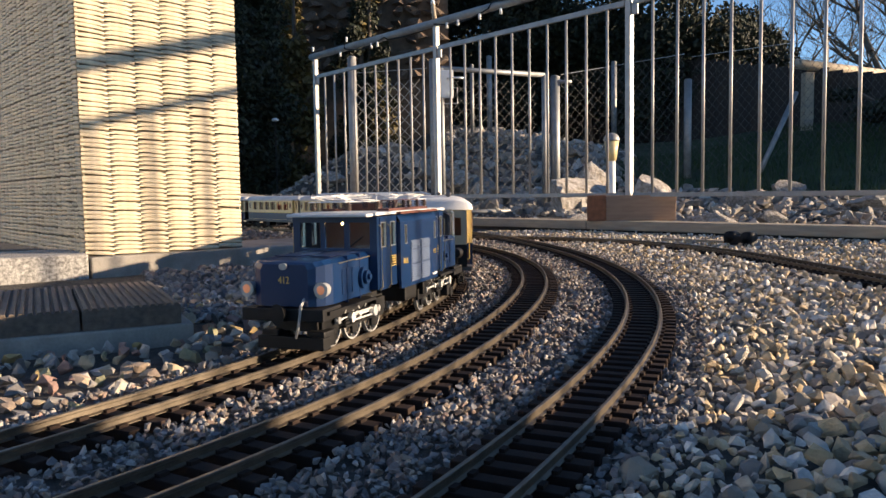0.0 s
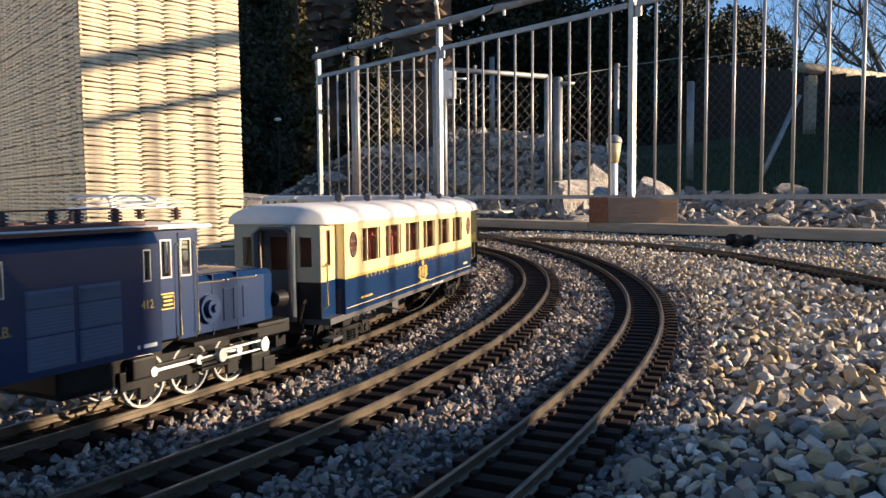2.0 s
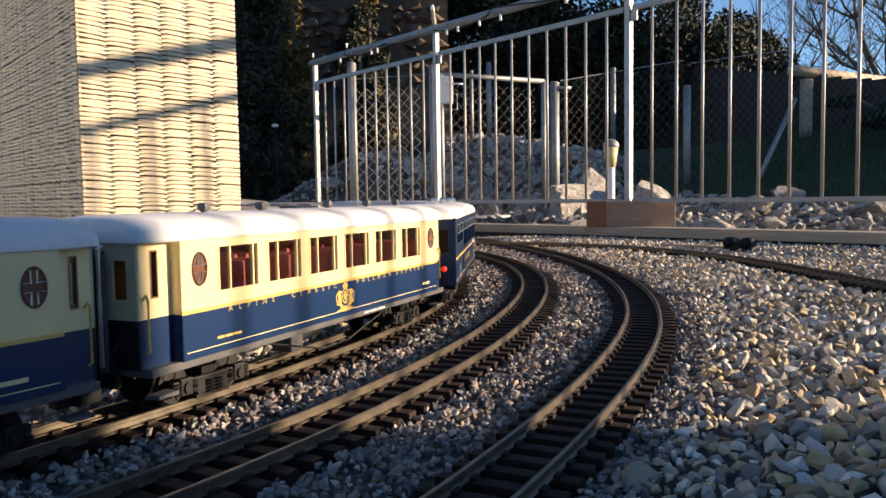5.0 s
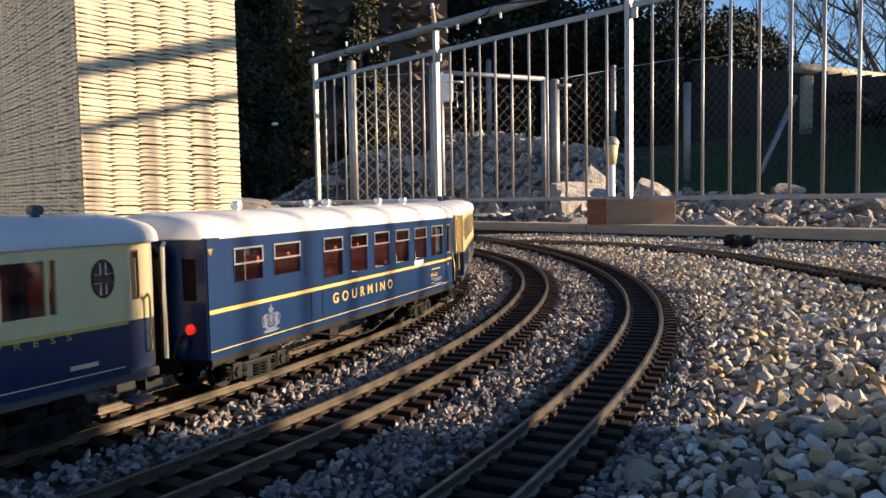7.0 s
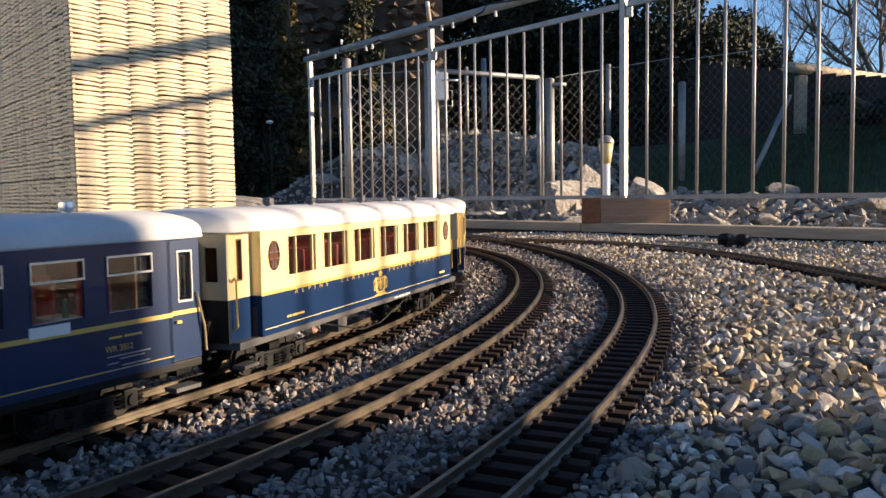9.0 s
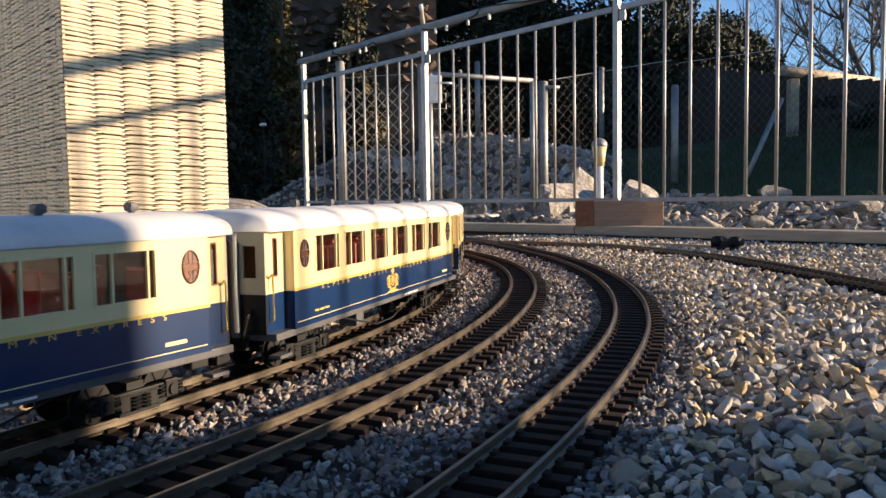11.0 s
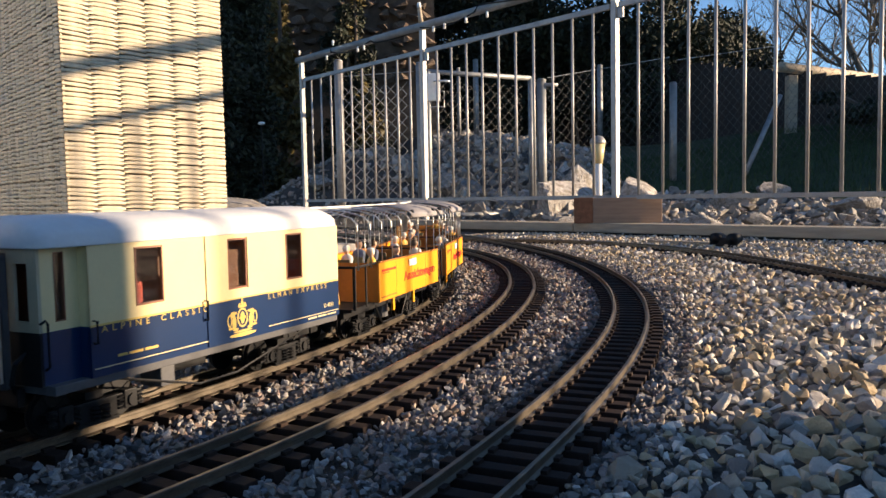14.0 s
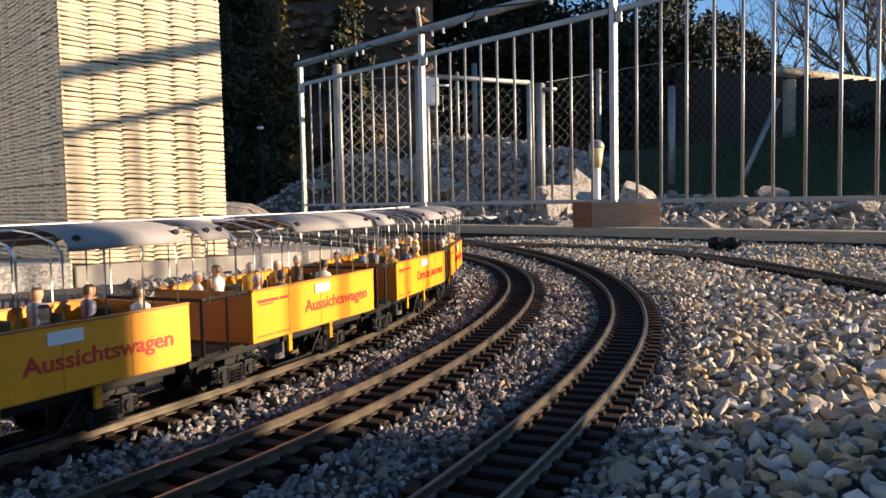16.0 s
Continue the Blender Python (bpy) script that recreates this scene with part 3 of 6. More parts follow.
def bogie(parent, x, base=0.078, grey=False):
    """Four-wheel bogie with side frames, springs and axle boxes."""
    bm = B()
    for s in (-1, 1):
        y0, y1 = sorted((s * 0.034, s * 0.039))
        box(bm, -base / 2 - 0.016, base / 2 + 0.016, y0, y1, 0.017, 0.022, 0.0008)
        box(bm, -0.022, 0.022, y0, y1, 0.006, 0.020, 0.0008)
        for sx in (-1, 1):
            cx = sx * base / 2
            box(bm, cx - 0.008, cx + 0.008, y0, y1 + 0.002 * (s > 0), 0.009, 0.024, 0.001)
            cyl(bm, (cx, s * 0.038, 0.0155), (cx, s * 0.043, 0.0155), 0.0048, n=10)
            box(bm, cx - 0.018, cx - 0.008, y0, y1, 0.010, 0.013)
            box(bm, cx + 0.008, cx + 0.018, y0, y1, 0.010, 0.013)
            for q in (-0.012, 0.012):
                for k in range(4):
                    cyl(bm, (cx + q, s * 0.0385, 0.010 + k * 0.003), (cx + q, s * 0.0385, 0.0115 + k * 0.003), 0.0036, n=8)
        for q in (-0.006, 0.006):
            for k in range(4):
                cyl(bm, (q, s * 0.041, 0.007 + k * 0.003), (q, s * 0.041, 0.0085 + k * 0.003), 0.0042, n=8)
        box(bm, -0.024, 0.024, y0, y1, 0.003, 0.006)
    box(bm, -0.010, 0.010, -0.034, 0.034, 0.015, 0.028)
    bg = part("bogie", bm, M["grey_frame"] if grey else M["black"], parent)
    bg.matrix_basis = pose(x, 0, 0)
    for sx in (-1, 1):
        piece("wheelset", WHEEL, bg, pose(sx * base / 2, 0, WR))
    return bg


def underframe(th, x1, grey=True):
    part("sill", box(B(), -x1, x1, -0.0585, 0.0585, 0.0275, 0.0345, 0.001), M["grey_frame" if grey else "black"], th)
    bm = B()
    box(bm, -0.10, -0.045, -0.045, -0.01, 0.016, 0.028, 0.002)
    box(bm, -0.02, 0.035, -0.02, 0.022, 0.017, 0.028, 0.002)
    part("equipment_box", bm, M["black"], th)
    part("battery_box", box(B(), 0.075, 0.100, 0.026, 0.050, 0.016, 0.028, 0.002), M["grey_frame" if grey else "black"], th)
    bm = B()
    for s in (-1, 1):
        tube(bm, [(-0.15, s * 0.05, 0.027), (-0.03, s * 0.05, 0.012), (0.03, s * 0.05, 0.012), (0.15, s * 0.05, 0.027)], 0.0007, 5)
    part("truss_rod", bm, M["black"], th)
    for s in (-1, 1):
        part("coupler", box(B(), *sorted((s * x1, s * (x1 + 0.022))), -0.006, 0.006, 0.014, 0.022, 0.001), M["black"], th)


def end_wall(th, s, x, half, z0, zsplit, z1, lower, upper, grey=M["grey_frame"]):
    """Car end with a gangway door, its frame, a bellows hoop, rails and hoses. s: +1 front, -1 rear."""
    holes = [(-0.019, 0.019, z0, z1 - 0.012), (-half + 0.010, -half + 0.024, zsplit + 0.012, z1 - 0.020), (half - 0.024, half - 0.010, zsplit + 0.012, z1 - 0.020)]
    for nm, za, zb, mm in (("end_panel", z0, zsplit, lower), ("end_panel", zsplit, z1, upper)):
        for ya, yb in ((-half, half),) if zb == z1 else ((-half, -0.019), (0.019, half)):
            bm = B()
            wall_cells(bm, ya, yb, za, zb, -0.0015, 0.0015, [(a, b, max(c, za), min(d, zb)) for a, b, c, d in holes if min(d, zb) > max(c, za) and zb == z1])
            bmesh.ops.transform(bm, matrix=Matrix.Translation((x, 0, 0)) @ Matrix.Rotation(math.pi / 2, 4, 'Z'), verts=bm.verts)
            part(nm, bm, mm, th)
    hoop = B()
    xo = x + s * 0.008
    tube(hoop, [(xo, -0.021, z0 - 0.002), (xo, -0.021, z1 - 0.016), (xo, -0.014, z1 - 0.009), (xo, 0.014, z1 - 0.009), (xo, 0.021, z1 - 0.016), (xo, 0.021, z0 - 0.002)], 0.0042, 6)
    part("gangway_hoop", hoop, grey, th)
    dr = B()
    wall_cells(dr, -0.019, 0.019, z0, z1 - 0.012, -0.001, 0.001, [(-0.010, 0.010, zsplit + 0.008, z1 - 0.020)])
    bmesh.ops.transform(dr, matrix=Matrix.Translation((x - s * 0.006, 0, 0)) @ Matrix.Rotation(math.pi / 2, 4, 'Z'), verts=dr.verts)
    part("gangway_door", dr, grey, th, "dark gangway door")
    part("end_handrail", tube(B(), [(x + s * 0.016, 0.027, z0 + 0.004), (x + s * 0.016, 0.027, z1 - 0.008), (x + s * 0.010, 0.024, z1 - 0.004)], 0.0019, 6), M["silver"], th)
    part("brake_hose", tube(B(), [(x, 0.034, z0 + 0.022), (x + s * 0.010, 0.034, z0 + 0.016), (x + s * 0.010, 0.030, z0 + 0.002), (x + s * 0.004, 0.026, z0 - 0.006)], 0.0018, 6), M["black"], th)
    part("buffer_plate", box(B(), *sorted((x, x + s * 0.006)), -0.03, 0.03, z0 - 0.012, z0 - 0.002, 0.001), M["black"], th)


def window(th, xa, xb, za, zb, y, frame_mat, mull=(), bar=None, t=0.0022):
    """A framed pane with mullions. y: outer face."""
    bm = B()
    s = 1 if y > 0 else -1
    y0, y1 = sorted((y - s * 0.002, y + s * 0.0006))
    cuts = [xa] + [c for m in sorted(mull) for c in (m - t / 2, m + t / 2)] + [xb]
    cuts[0], cuts[-1] = xa + t, xb - t
    lights = [(cuts[i], cuts[i + 1]) for i in range(0, len(cuts), 2)]
    rows = [(za + t, bar - t / 2), (bar + t / 2, zb - t)] if bar else [(za + t, zb - t)]
    wall_cells(bm, xa, xb, za, zb, y0, y1, [(a, b, c, d) for a, b in lights for c, d in rows])
    wf = part("window", bm, frame_mat, th)
    pane = part("pane", box(B(), xa, xb, y - s * 0.0026, y - s * 0.0018, za, zb), M["glass"], wf)
    pane.visible_shadow = False
    return wf


def ventilators(th, xs, z, material):
    for x in xs:
        bm = B()
        cyl(bm, (x, 0.018, z - 0.006), (x, 0.018, z + 0.004), 0.003, n=8)
        box(bm, x - 0.0045, x + 0.0045, 0.013, 0.023, z + 0.003, z + 0.009, 0.0025)
        part("ventilator", bm, material, th)


def interior(th, x1, z0, n, lamps=True, holes=()):
    if holes:
        part("inner_lining", wall_cells(B(), -x1, x1, z0, 0.134, -0.0568, -0.0555, [h for h in holes if 0.06 < h[0] and h[1] < x1]), M["inner_wood"], th)
    part("floor", box(B(), -x1, x1, -0.055, 0.055, 0.034, z0), M["inner_wood"], th)
    seat = B()
    box(seat, -0.012, 0.012, -0.018, 0.018, 0, 0.012, 0.003)
    box(seat, -0.012, -0.006, -0.018, 0.018, 0.010, 0.048, 0.003)
    me = bpy.data.meshes.new("seat")
    seat.to_mesh(me)
    seat.free()
    me.materials.append(M["seat_red"])
    for i in range(n):
        x = -x1 + 0.05 + (2 * x1 - 0.10) * i / (n - 1)
        for y in (-0.033, 0.033):
            piece("seat", me, th, pose(x, y, z0, 0, 0, 180 * (i % 2)))
    for x in (-x1 + 0.012, x1 - 0.012):
        part("partition", box(B(), x - 0.001, x + 0.001, -0.055, 0.055, z0, 0.134), M["inner_wood"], th)
    if lamps:
        for i in range(6):
            bm = B()
            bmesh.ops.create_icosphere(bm, subdivisions=1, radius=0.0028, matrix=Matrix.Translation((-x1 + 0.09 + (2 * x1 - 0.18) * i / 5, 0.0, 0.126)))
            part("ceiling_lamp", bm, M["inner_lamp"], th, smooth=True)


def door_rail(th, x, y, z0, z1, material, bend=0.006):
    part("door_handrail", tube(B(), [(x, y, z0), (x, y + 0.004, z0 + 0.002), (x, y + 0.004, z1), (x + bend, y + 0.004, z1 + 0.004), (x + 2 * bend, y + 0.002, z1)], 0.0013, 6), material, th)


def pullman():
    """Cream and blue saloon coach."""
    th = empty("saloon_coach", "cream over blue model saloon coach with a pale grey roof", "coach", "saloon coaches")
    underframe(th, 0.34)
    win = [(-0.0415 + 0.083 * k - 0.0335, -0.0415 + 0.083 * k + 0.0335) for k in (-2, -1, 0, 1, 2, 3)]
    zb, zs, zt = 0.034, 0.070, 0.136
    holes = [(a, b, 0.0785, 0.1245) for a, b in win]
    for y in (-1, 1):
        y0, y1 = sorted((y * 0.057, y * 0.060))
        part("lower_side", box(B(), -0.29, 0.29, y0, y1, zb, zs), M["blue"], th)
        part("upper_side", wall_cells(B(), -0.29, 0.29, zs, zt, y0, y1, holes), M["cream"], th)
        for a, b in win:
            window(th, a, b, 0.0785, 0.1245, y * 0.060, M["cream"], (a + 0.010, b - 0.019))
        # vestibule sides, set in
        w0, w1 = sorted((y * 0.047, y * 0.050))
        for s in (-1, 1):
            xa, xb = sorted((s * 0.29, s * 0.343))
            part("door_lower", box(B(), xa, xb, w0, w1, zb, zs), M["blue"], th)
            c = s * 0.318
            part("door_upper", wall_cells(B(), xa, xb, zs, zt, w0, w1, [(c - 0.006, c + 0.006, 0.082, 0.124)]), M["cream"], th)
            window(th, c - 0.006, c + 0.006, 0.082, 0.124, y * 0.050, M["inner_wood"], t=0.0014)
            part("recess_wall", box(B(), *sorted((s * 0.2885, s * 0.29)), *sorted((y * 0.047, y * 0.060)), zs, zt), M["cream"], th)
            part("recess_wall", box(B(), *sorted((s * 0.2885, s * 0.29)), *sorted((y * 0.047, y * 0.060)), zb, zs), M["blue"], th)
            door_rail(th, s * 0.335, y * 0.050, 0.045, 0.082, M["gold"], 0.003)
            part("step", box(B(), *sorted((s * 0.296, s * 0.330)), *sorted((y * 0.045, y * 0.058)), 0.016, 0.018), M["grey_frame"], th)
            # oval light
            bm = B()
            for k in range(20):
                a0, a1 = 6.2832 * k / 20, 6.2832 * (k + 1) / 20
                tube(bm, [(s * 0.266 + 0.0088 * math.cos(a0), y * 0.0605, 0.104 + 0.0150 * math.sin(a0)), (s * 0.266 + 0.0088 * math.cos(a1), y * 0.0605, 0.104 + 0.0150 * math.sin(a1))], 0.0009, 5)
            part("oval_frame", bm, M["brown_rail"], th)
            bm = B()
            f = [bm.verts.new((s * 0.266 + 0.0084 * math.cos(6.2832 * k / 20), y * 0.0602, 0.104 + 0.0145 * math.sin(6.2832 * k / 20))) for k in range(20)]
            bm.faces.new(f)
            bmesh.ops.solidify(bm, geom=bm.faces[:], thickness=0.0003)
            oval = part("oval_window", bm, M["inner_wood"], th, "oval leaded window")
            bm = B()
            for k in range(4):
                a0 = 0.785 + 1.5708 * k
                tube(bm, [(s * 0.266 + 0.009 * math.cos(a0 + 0.5), y * 0.0606, 0.104 + 0.0135 * math.sin(a0 + 0.5)), (s * 0.266 + 0.003 * math.cos(a0), y * 0.0606, 0.104 + 0.0045 * math.sin(a0)),
                          (s * 0.266 + 0.009 * math.cos(a0 - 0.5), y * 0.0606, 0.104 + 0.0135 * math.sin(a0 - 0.5))], 0.0006, 4)
            part("leading", bm, M["silver"], oval)
        part("gold_line", box(B(), -0.29, 0.29, *sorted((y * 0.060, y * 0.0604)), zs - 0.0006, zs + 0.0016), M["gold"], th)
        part("lining", box(B(), -0.285, 0.285, *sorted((y * 0.060, y * 0.0604)), 0.0395, 0.0402), M["cream"], th)
    part("cant_rail", box(B(), -0.29, 0.29, 0.0600, 0.0608, 0.1335, 0.136), M["cream"], th)
    for s in (-1, 1):
        end_wall(th, s, s * 0.3435, 0.050, zb, zs, zt, M["black"], M["cream_in_shade"])
    roof_part(0.348, 0.0612, 0.1362, 0.1535, th, M["roof"], 0.03)
    bm = B()
    for k in range(-4, 5):
        shell(bm, k * 0.075 - 0.001, k * 0.075 + 0.001, [(0.0606 * math.cos(math.pi * i / 14) , 0.1366 + 0.0171 * math.sin(math.pi * i / 14) ** 0.75) for i in range(15)])
    part("roof_seam", bm, M["roof"], th)
    ventilators(th, (-0.25, -0.16, -0.05, 0.10, 0.20), 0.151, M["grey_frame"])
    for i, (w, c, k) in enumerate((("ALPINE", 0.1870, 0.082), ("CLASSIC", 0.0640, 0.1025), ("PULLMAN", -0.0880, 0.102), ("EXPRESS", -0.2030, 0.096))):
        lettering(w, 0.0068, c, 0.0602, 0.0653, M["gold"], th, 2.8, width=k)
    crest(-0.007, 0.0605, 0.0385, 0.0182, th)
    bars(0.245, 0.0602, 0.0450, [(0, 0.010), (0.012, 0.012), (0.026, 0.012)], 0.0020, 0.0, M["gold"], th)
    bars(-0.245, 0.0602, 0.0450, [(0, 0.016)], 0.0030, 0.004, M["cream"], th)
    bars(-0.06, 0.0587, 0.0300, [(0, 0.012), (0.016, 0.02), (0.04, 0.02)], 0.0018, 0.0, M["white"], th)
    interior(th, 0.29, 0.060, 12, True, holes)
    for s in (-1, 1):
        bogie(th, s * 0.235)
    return th


# Dimmer copy of the side cream; the ends' shade is put into this colour.
M["cream_in_shade"] = mat("greyish_cream_end_paint", (0.42, 0.38, 0.27), 0.5, vary=0.12, scale=30, bump=0.05)


def diner():
    """All-blue dining car with gold lining."""
    th = empty("dining_car", "deep blue model dining car with gold stripe and grey roof", "coach")
    underframe(th, 0.34, False)
    zb, zt = 0.034, 0.136
    big = [(0.256, 0.304), (0.196, 0.244)]
    six = [(0.135 - 0.075 * k - 0.052, 0.135 - 0.075 * k) for k in range(6)]
    holes = [(a, b, 0.092, 0.123) for a, b in big] + [(a, b, 0.083, 0.123) for a, b in six]
    for y in (-1, 1):
        y0, y1 = sorted((y * 0.057, y * 0.060))
        part("side", wall_cells(B(), -0.30, 0.344, zb, zt, y0, y1, holes), M["blue"], th)
        for a, b, c, d in holes:
            window(th, a, b, c, d, y * 0.060, M["blue"], (), None, 0.0010)
            part("hopper_frame", wall_cells(B(), a, b, d - 0.0150, d, *sorted((y * 0.0602, y * 0.0614)), [(a + 0.0016, b - 0.0016, d - 0.0134, d - 0.0016)]), M["silver"], th, "bright hopper window frame")
        part("gold_stripe", box(B(), -0.30, 0.344, *sorted((y * 0.060, y * 0.0604)), 0.0715, 0.0750), M["gold"], th)
        part("gold_line", box(B(), -0.30, 0.344, *sorted((y * 0.060, y * 0.0604)), 0.0420, 0.0428), M["gold"], th)
        w0, w1 = sorted((y * 0.052, y * 0.055))
        part("door", wall_cells(B(), -0.344, -0.30, zb, zt, w0, w1, [(-0.334, -0.314, 0.083, 0.122)]), M["blue"], th)
        window(th, -0.334, -0.314, 0.083, 0.122, y * 0.055, M["silver"], t=0.0012)
        part("gold_stripe", box(B(), -0.344, -0.30, *sorted((y * 0.055, y * 0.0554)), 0.0715, 0.0750), M["gold"], th)
        part("recess_wall", box(B(), -0.30, -0.2985, *sorted((y * 0.052, y * 0.060)), zb, zt), M["blue"], th)
    part("door_handle", box(B(), -0.315, -0.309, 0.055, 0.058, 0.0655, 0.0675), M["gold"], th)
    part("door_handrail", tube(B(), [(-0.338, 0.0565, 0.088), (-0.345, 0.0585, 0.060), (-0.347, 0.057, 0.040)], 0.0009, 6), M["brass"], th)
    part("step", box(B(), -0.338, -0.304, 0.044, 0.058, 0.014, 0.0165), M["grey_frame"], th)
    part("service_hatch", box(B(), 0.147, 0.183, 0.0598, 0.0606, 0.088, 0.124, 0.0003), M["blue"], th)
    part("hatch_seam", box(B(), 0.1405, 0.1412, 0.0600, 0.0606, 0.046, 0.070), M["black"], th)
    part("hatch_seam", box(B(), 0.1700, 0.1707, 0.0600, 0.0606, 0.046, 0.070), M["black"], th)
    for s in (-1, 1):
        end_wall(th, s, s * 0.3435, 0.0585 if s > 0 else 0.054, zb, 0.072, zt, M["blue"], M["blue"], M["black"])
    part("tail_lamp", cyl(B(), (0.3445, 0.042, 0.060), (0.348, 0.042, 0.060), 0.0040, n=14), M["red_lamp"], th, "lit red tail lamp", smooth=True)
    bm = B()
    f = [bm.verts.new(p) for p in ((0.336, 0.0605, 0.1250), (0.344, 0.0605, 0.1250), (0.340, 0.0605, 0.1180))]
    bm.faces.new(f)
    bmesh.ops.solidify(bm, geom=bm.faces[:], thickness=0.0003)
    part("warning_sign", bm, M["gold"], th)
    roof_part(0.348, 0.0612, 0.1362, 0.1535, th, M["roof"], 0.03)
    ventilators(th, (-0.24, -0.14, 0.03, 0.08, 0.24), 0.151, M["silver"])
    lettering("GOURMINO", 0.0155, 0.018, 0.0602, 0.0550, M["gold"], th, 1.8, width=0.183, bold=0.0002)
    crest(0.249, 0.0605, 0.0445, 0.0135, th, M["wheel_grey_blue"])
    part("destination_board", box(B(), -0.200, -0.162, 0.0602, 0.0615, 0.0735, 0.0825), M["white"], th)
    lettering("WR 3812", 0.0068, -0.251, 0.0602, 0.0550, M["gold"], th, width=0.030)
    bars(-0.240, 0.0602, 0.0640, [(0, 0.014)], 0.0014, 0.004, M["gold"], th)
    bars(-0.257, 0.0602, 0.0640, [(0, 0.020)], 0.0014, 0.004, M["gold"], th)
    bars(-0.237, 0.0602, 0.0515, [(0, 0.050), (0.014, 0.028), (0, 0.012), (0.016, 0.032), (0, 0.050)], 0.0008, 0.0024, M["wheel_grey"], th)
    interior(th, 0.29, 0.060, 10, True, holes)
    for x in (-0.21, -0.13, -0.05, 0.04):
        part("table", box(B(), x - 0.014, x + 0.014, 0.02, 0.054, 0.0815, 0.0835), M["white"], th)
        part("bottle", cyl(B(), (x, 0.045, 0.0835), (x, 0.045, 0.094), 0.0025, 0.0012, n=8), M["bottle"], th)
    for s in (-1, 1):
        bogie(th, s * 0.235, 0.08, False)
    return th


M["wheel_grey"] = mat("grey_white_wheel_metal", (0.42, 0.42, 0.41), 0.4, 0.3, vary=0.2, bump=0.05)
M["wheel_grey_blue"] = mat("blue_grey_print", (0.10, 0.13, 0.20), 0.5, vary=0.1, bump=0)
M["bottle"] = mat("green_bottle", (0.03, 0.12, 0.03), 0.2, vary=0.1, bump=0)


def van():
    """Cream and blue luggage van."""
    th = empty("luggage_van", "cream over blue model luggage van with a grey roof", "van")
    underframe(th, 0.24)
    zb, zs, zt = 0.034, 0.070, 0.140
    wins = [(0.105, 0.135), (-0.035, -0.010), (-0.115, -0.092)]
    holes = [(a, b, 0.085, 0.126) for a, b in wins]
    for y in (-1, 1):
        y0, y1 = sorted((y * 0.057, y * 0.060))
        part("lower_side", box(B(), -0.243, 0.19, y0, y1, zb, zs), M["blue"], th)
        part("upper_side", wall_cells(B(), -0.243, 0.19, zs, zt, y0, y1, holes), M["cream"], th)
        for a, b, c, d in holes:
            window(th, a, b, c, d, y * 0.060, M["inner_wood"], t=0.0014)
        part("gold_line", box(B(), -0.243, 0.19, *sorted((y * 0.060, y * 0.0604)), zs - 0.0006, zs + 0.0014), M["gold"], th)
        part("lining", box(B(), -0.24, 0.187, *sorted((y * 0.060, y * 0.0604)), 0.0395, 0.0402), M["cream"], th)
        w0, w1 = sorted((y * 0.047, y * 0.050))
        part("door_lower", box(B(), 0.19, 0.243, w0, w1, zb, zs), M["blue"], th)
        part("door_upper", wall_cells(B(), 0.19, 0.243, zs, zt, w0, w1, [(0.210, 0.224, 0.080, 0.128)]), M["cream"], th)
        window(th, 0.210, 0.224, 0.080, 0.128, y * 0.050, M["inner_wood"], t=0.0014)
        part("recess_wall", box(B(), 0.1885, 0.19, *sorted((y * 0.047, y * 0.060)), zs, zt), M["cream"], th)
        part("recess_wall", box(B(), 0.1885, 0.19, *sorted((y * 0.047, y * 0.060)), zb, zs), M["blue"], th)
    part("sliding_door", wall_cells(B(), -0.058, 0.028, zs + 0.002, zt - 0.002, 0.0602, 0.0612, [(-0.036, -0.009, 0.084, 0.127)]), M["cream"], th)
    part("sliding_door_base", box(B(), -0.058, 0.028, 0.0602, 0.0612, zb + 0.001, zs), M["blue"], th)
    for x in (0.032, 0.186):
        part("door_handrail", tube(B(), [(x, 0.060, 0.058), (x, 0.064, 0.058), (x, 0.064, 0.076), (x, 0.060, 0.076)], 0.0012, 6), M["black"], th)
    door_rail(th, 0.240, 0.050, 0.045, 0.080, M["black"], 0.003)
    for s in (-1, 1):
        end_wall(th, s, s * 0.2435, 0.050 if s > 0 else 0.0585, zb, zs, zt, M["black"], M["cream_in_shade"])
    roof_part(0.248, 0.0612, 0.1402, 0.155, th, M["roof"], 0.03)
    for w, c, k in (("ALPINE", 0.148, 0.0595), ("CLASSIC", 0.069, 0.0685), ("PULLMAN", -0.0720, 0.0685), ("EXPRESS", -0.146, 0.0685)):
        lettering(w, 0.0070, c, 0.0602, 0.0645, M["gold"], th, 1.9, width=k)
    crest(-0.026, 0.0615, 0.0365, 0.0185, th)
    lettering("D 4051", 0.0062, -0.205, 0.0602, 0.0445, M["cream"], th, width=0.022)
    bars(0.16, 0.0602, 0.0450, [(0, 0.012), (0.014, 0.016), (0.032, 0.014)], 0.0019, 0.0, M["gold"], th)
    bars(-0.13, 0.0602, 0.0365, [(0, 0.03), (0.035, 0.03), (0.07, 0.03)], 0.0014, 0.0, M["cream"], th)
    interior(th, 0.18, 0.050, 3, False)
    part("inner_lining", box(B(), -0.18, 0.18, -0.003, 0.003, 0.05, 0.135), M["inner_wood"], th)
    for s in (-1, 1):
        bogie(th, s * 0.150, 0.075)
    return th


TONES = [(0.62, 0.60, 0.57), (0.55, 0.16, 0.20), (0.70, 0.38, 0.05), (0.06, 0.07, 0.12), (0.58, 0.55, 0.52), (0.12, 0.16, 0.25), (0.62, 0.5, 0.1), (0.09, 0.06, 0.04)]
for i, c in enumerate(TONES):
    M["tone%d" % i] = mat("painted_toy_tone", c, 0.5, vary=0.15, bump=0)
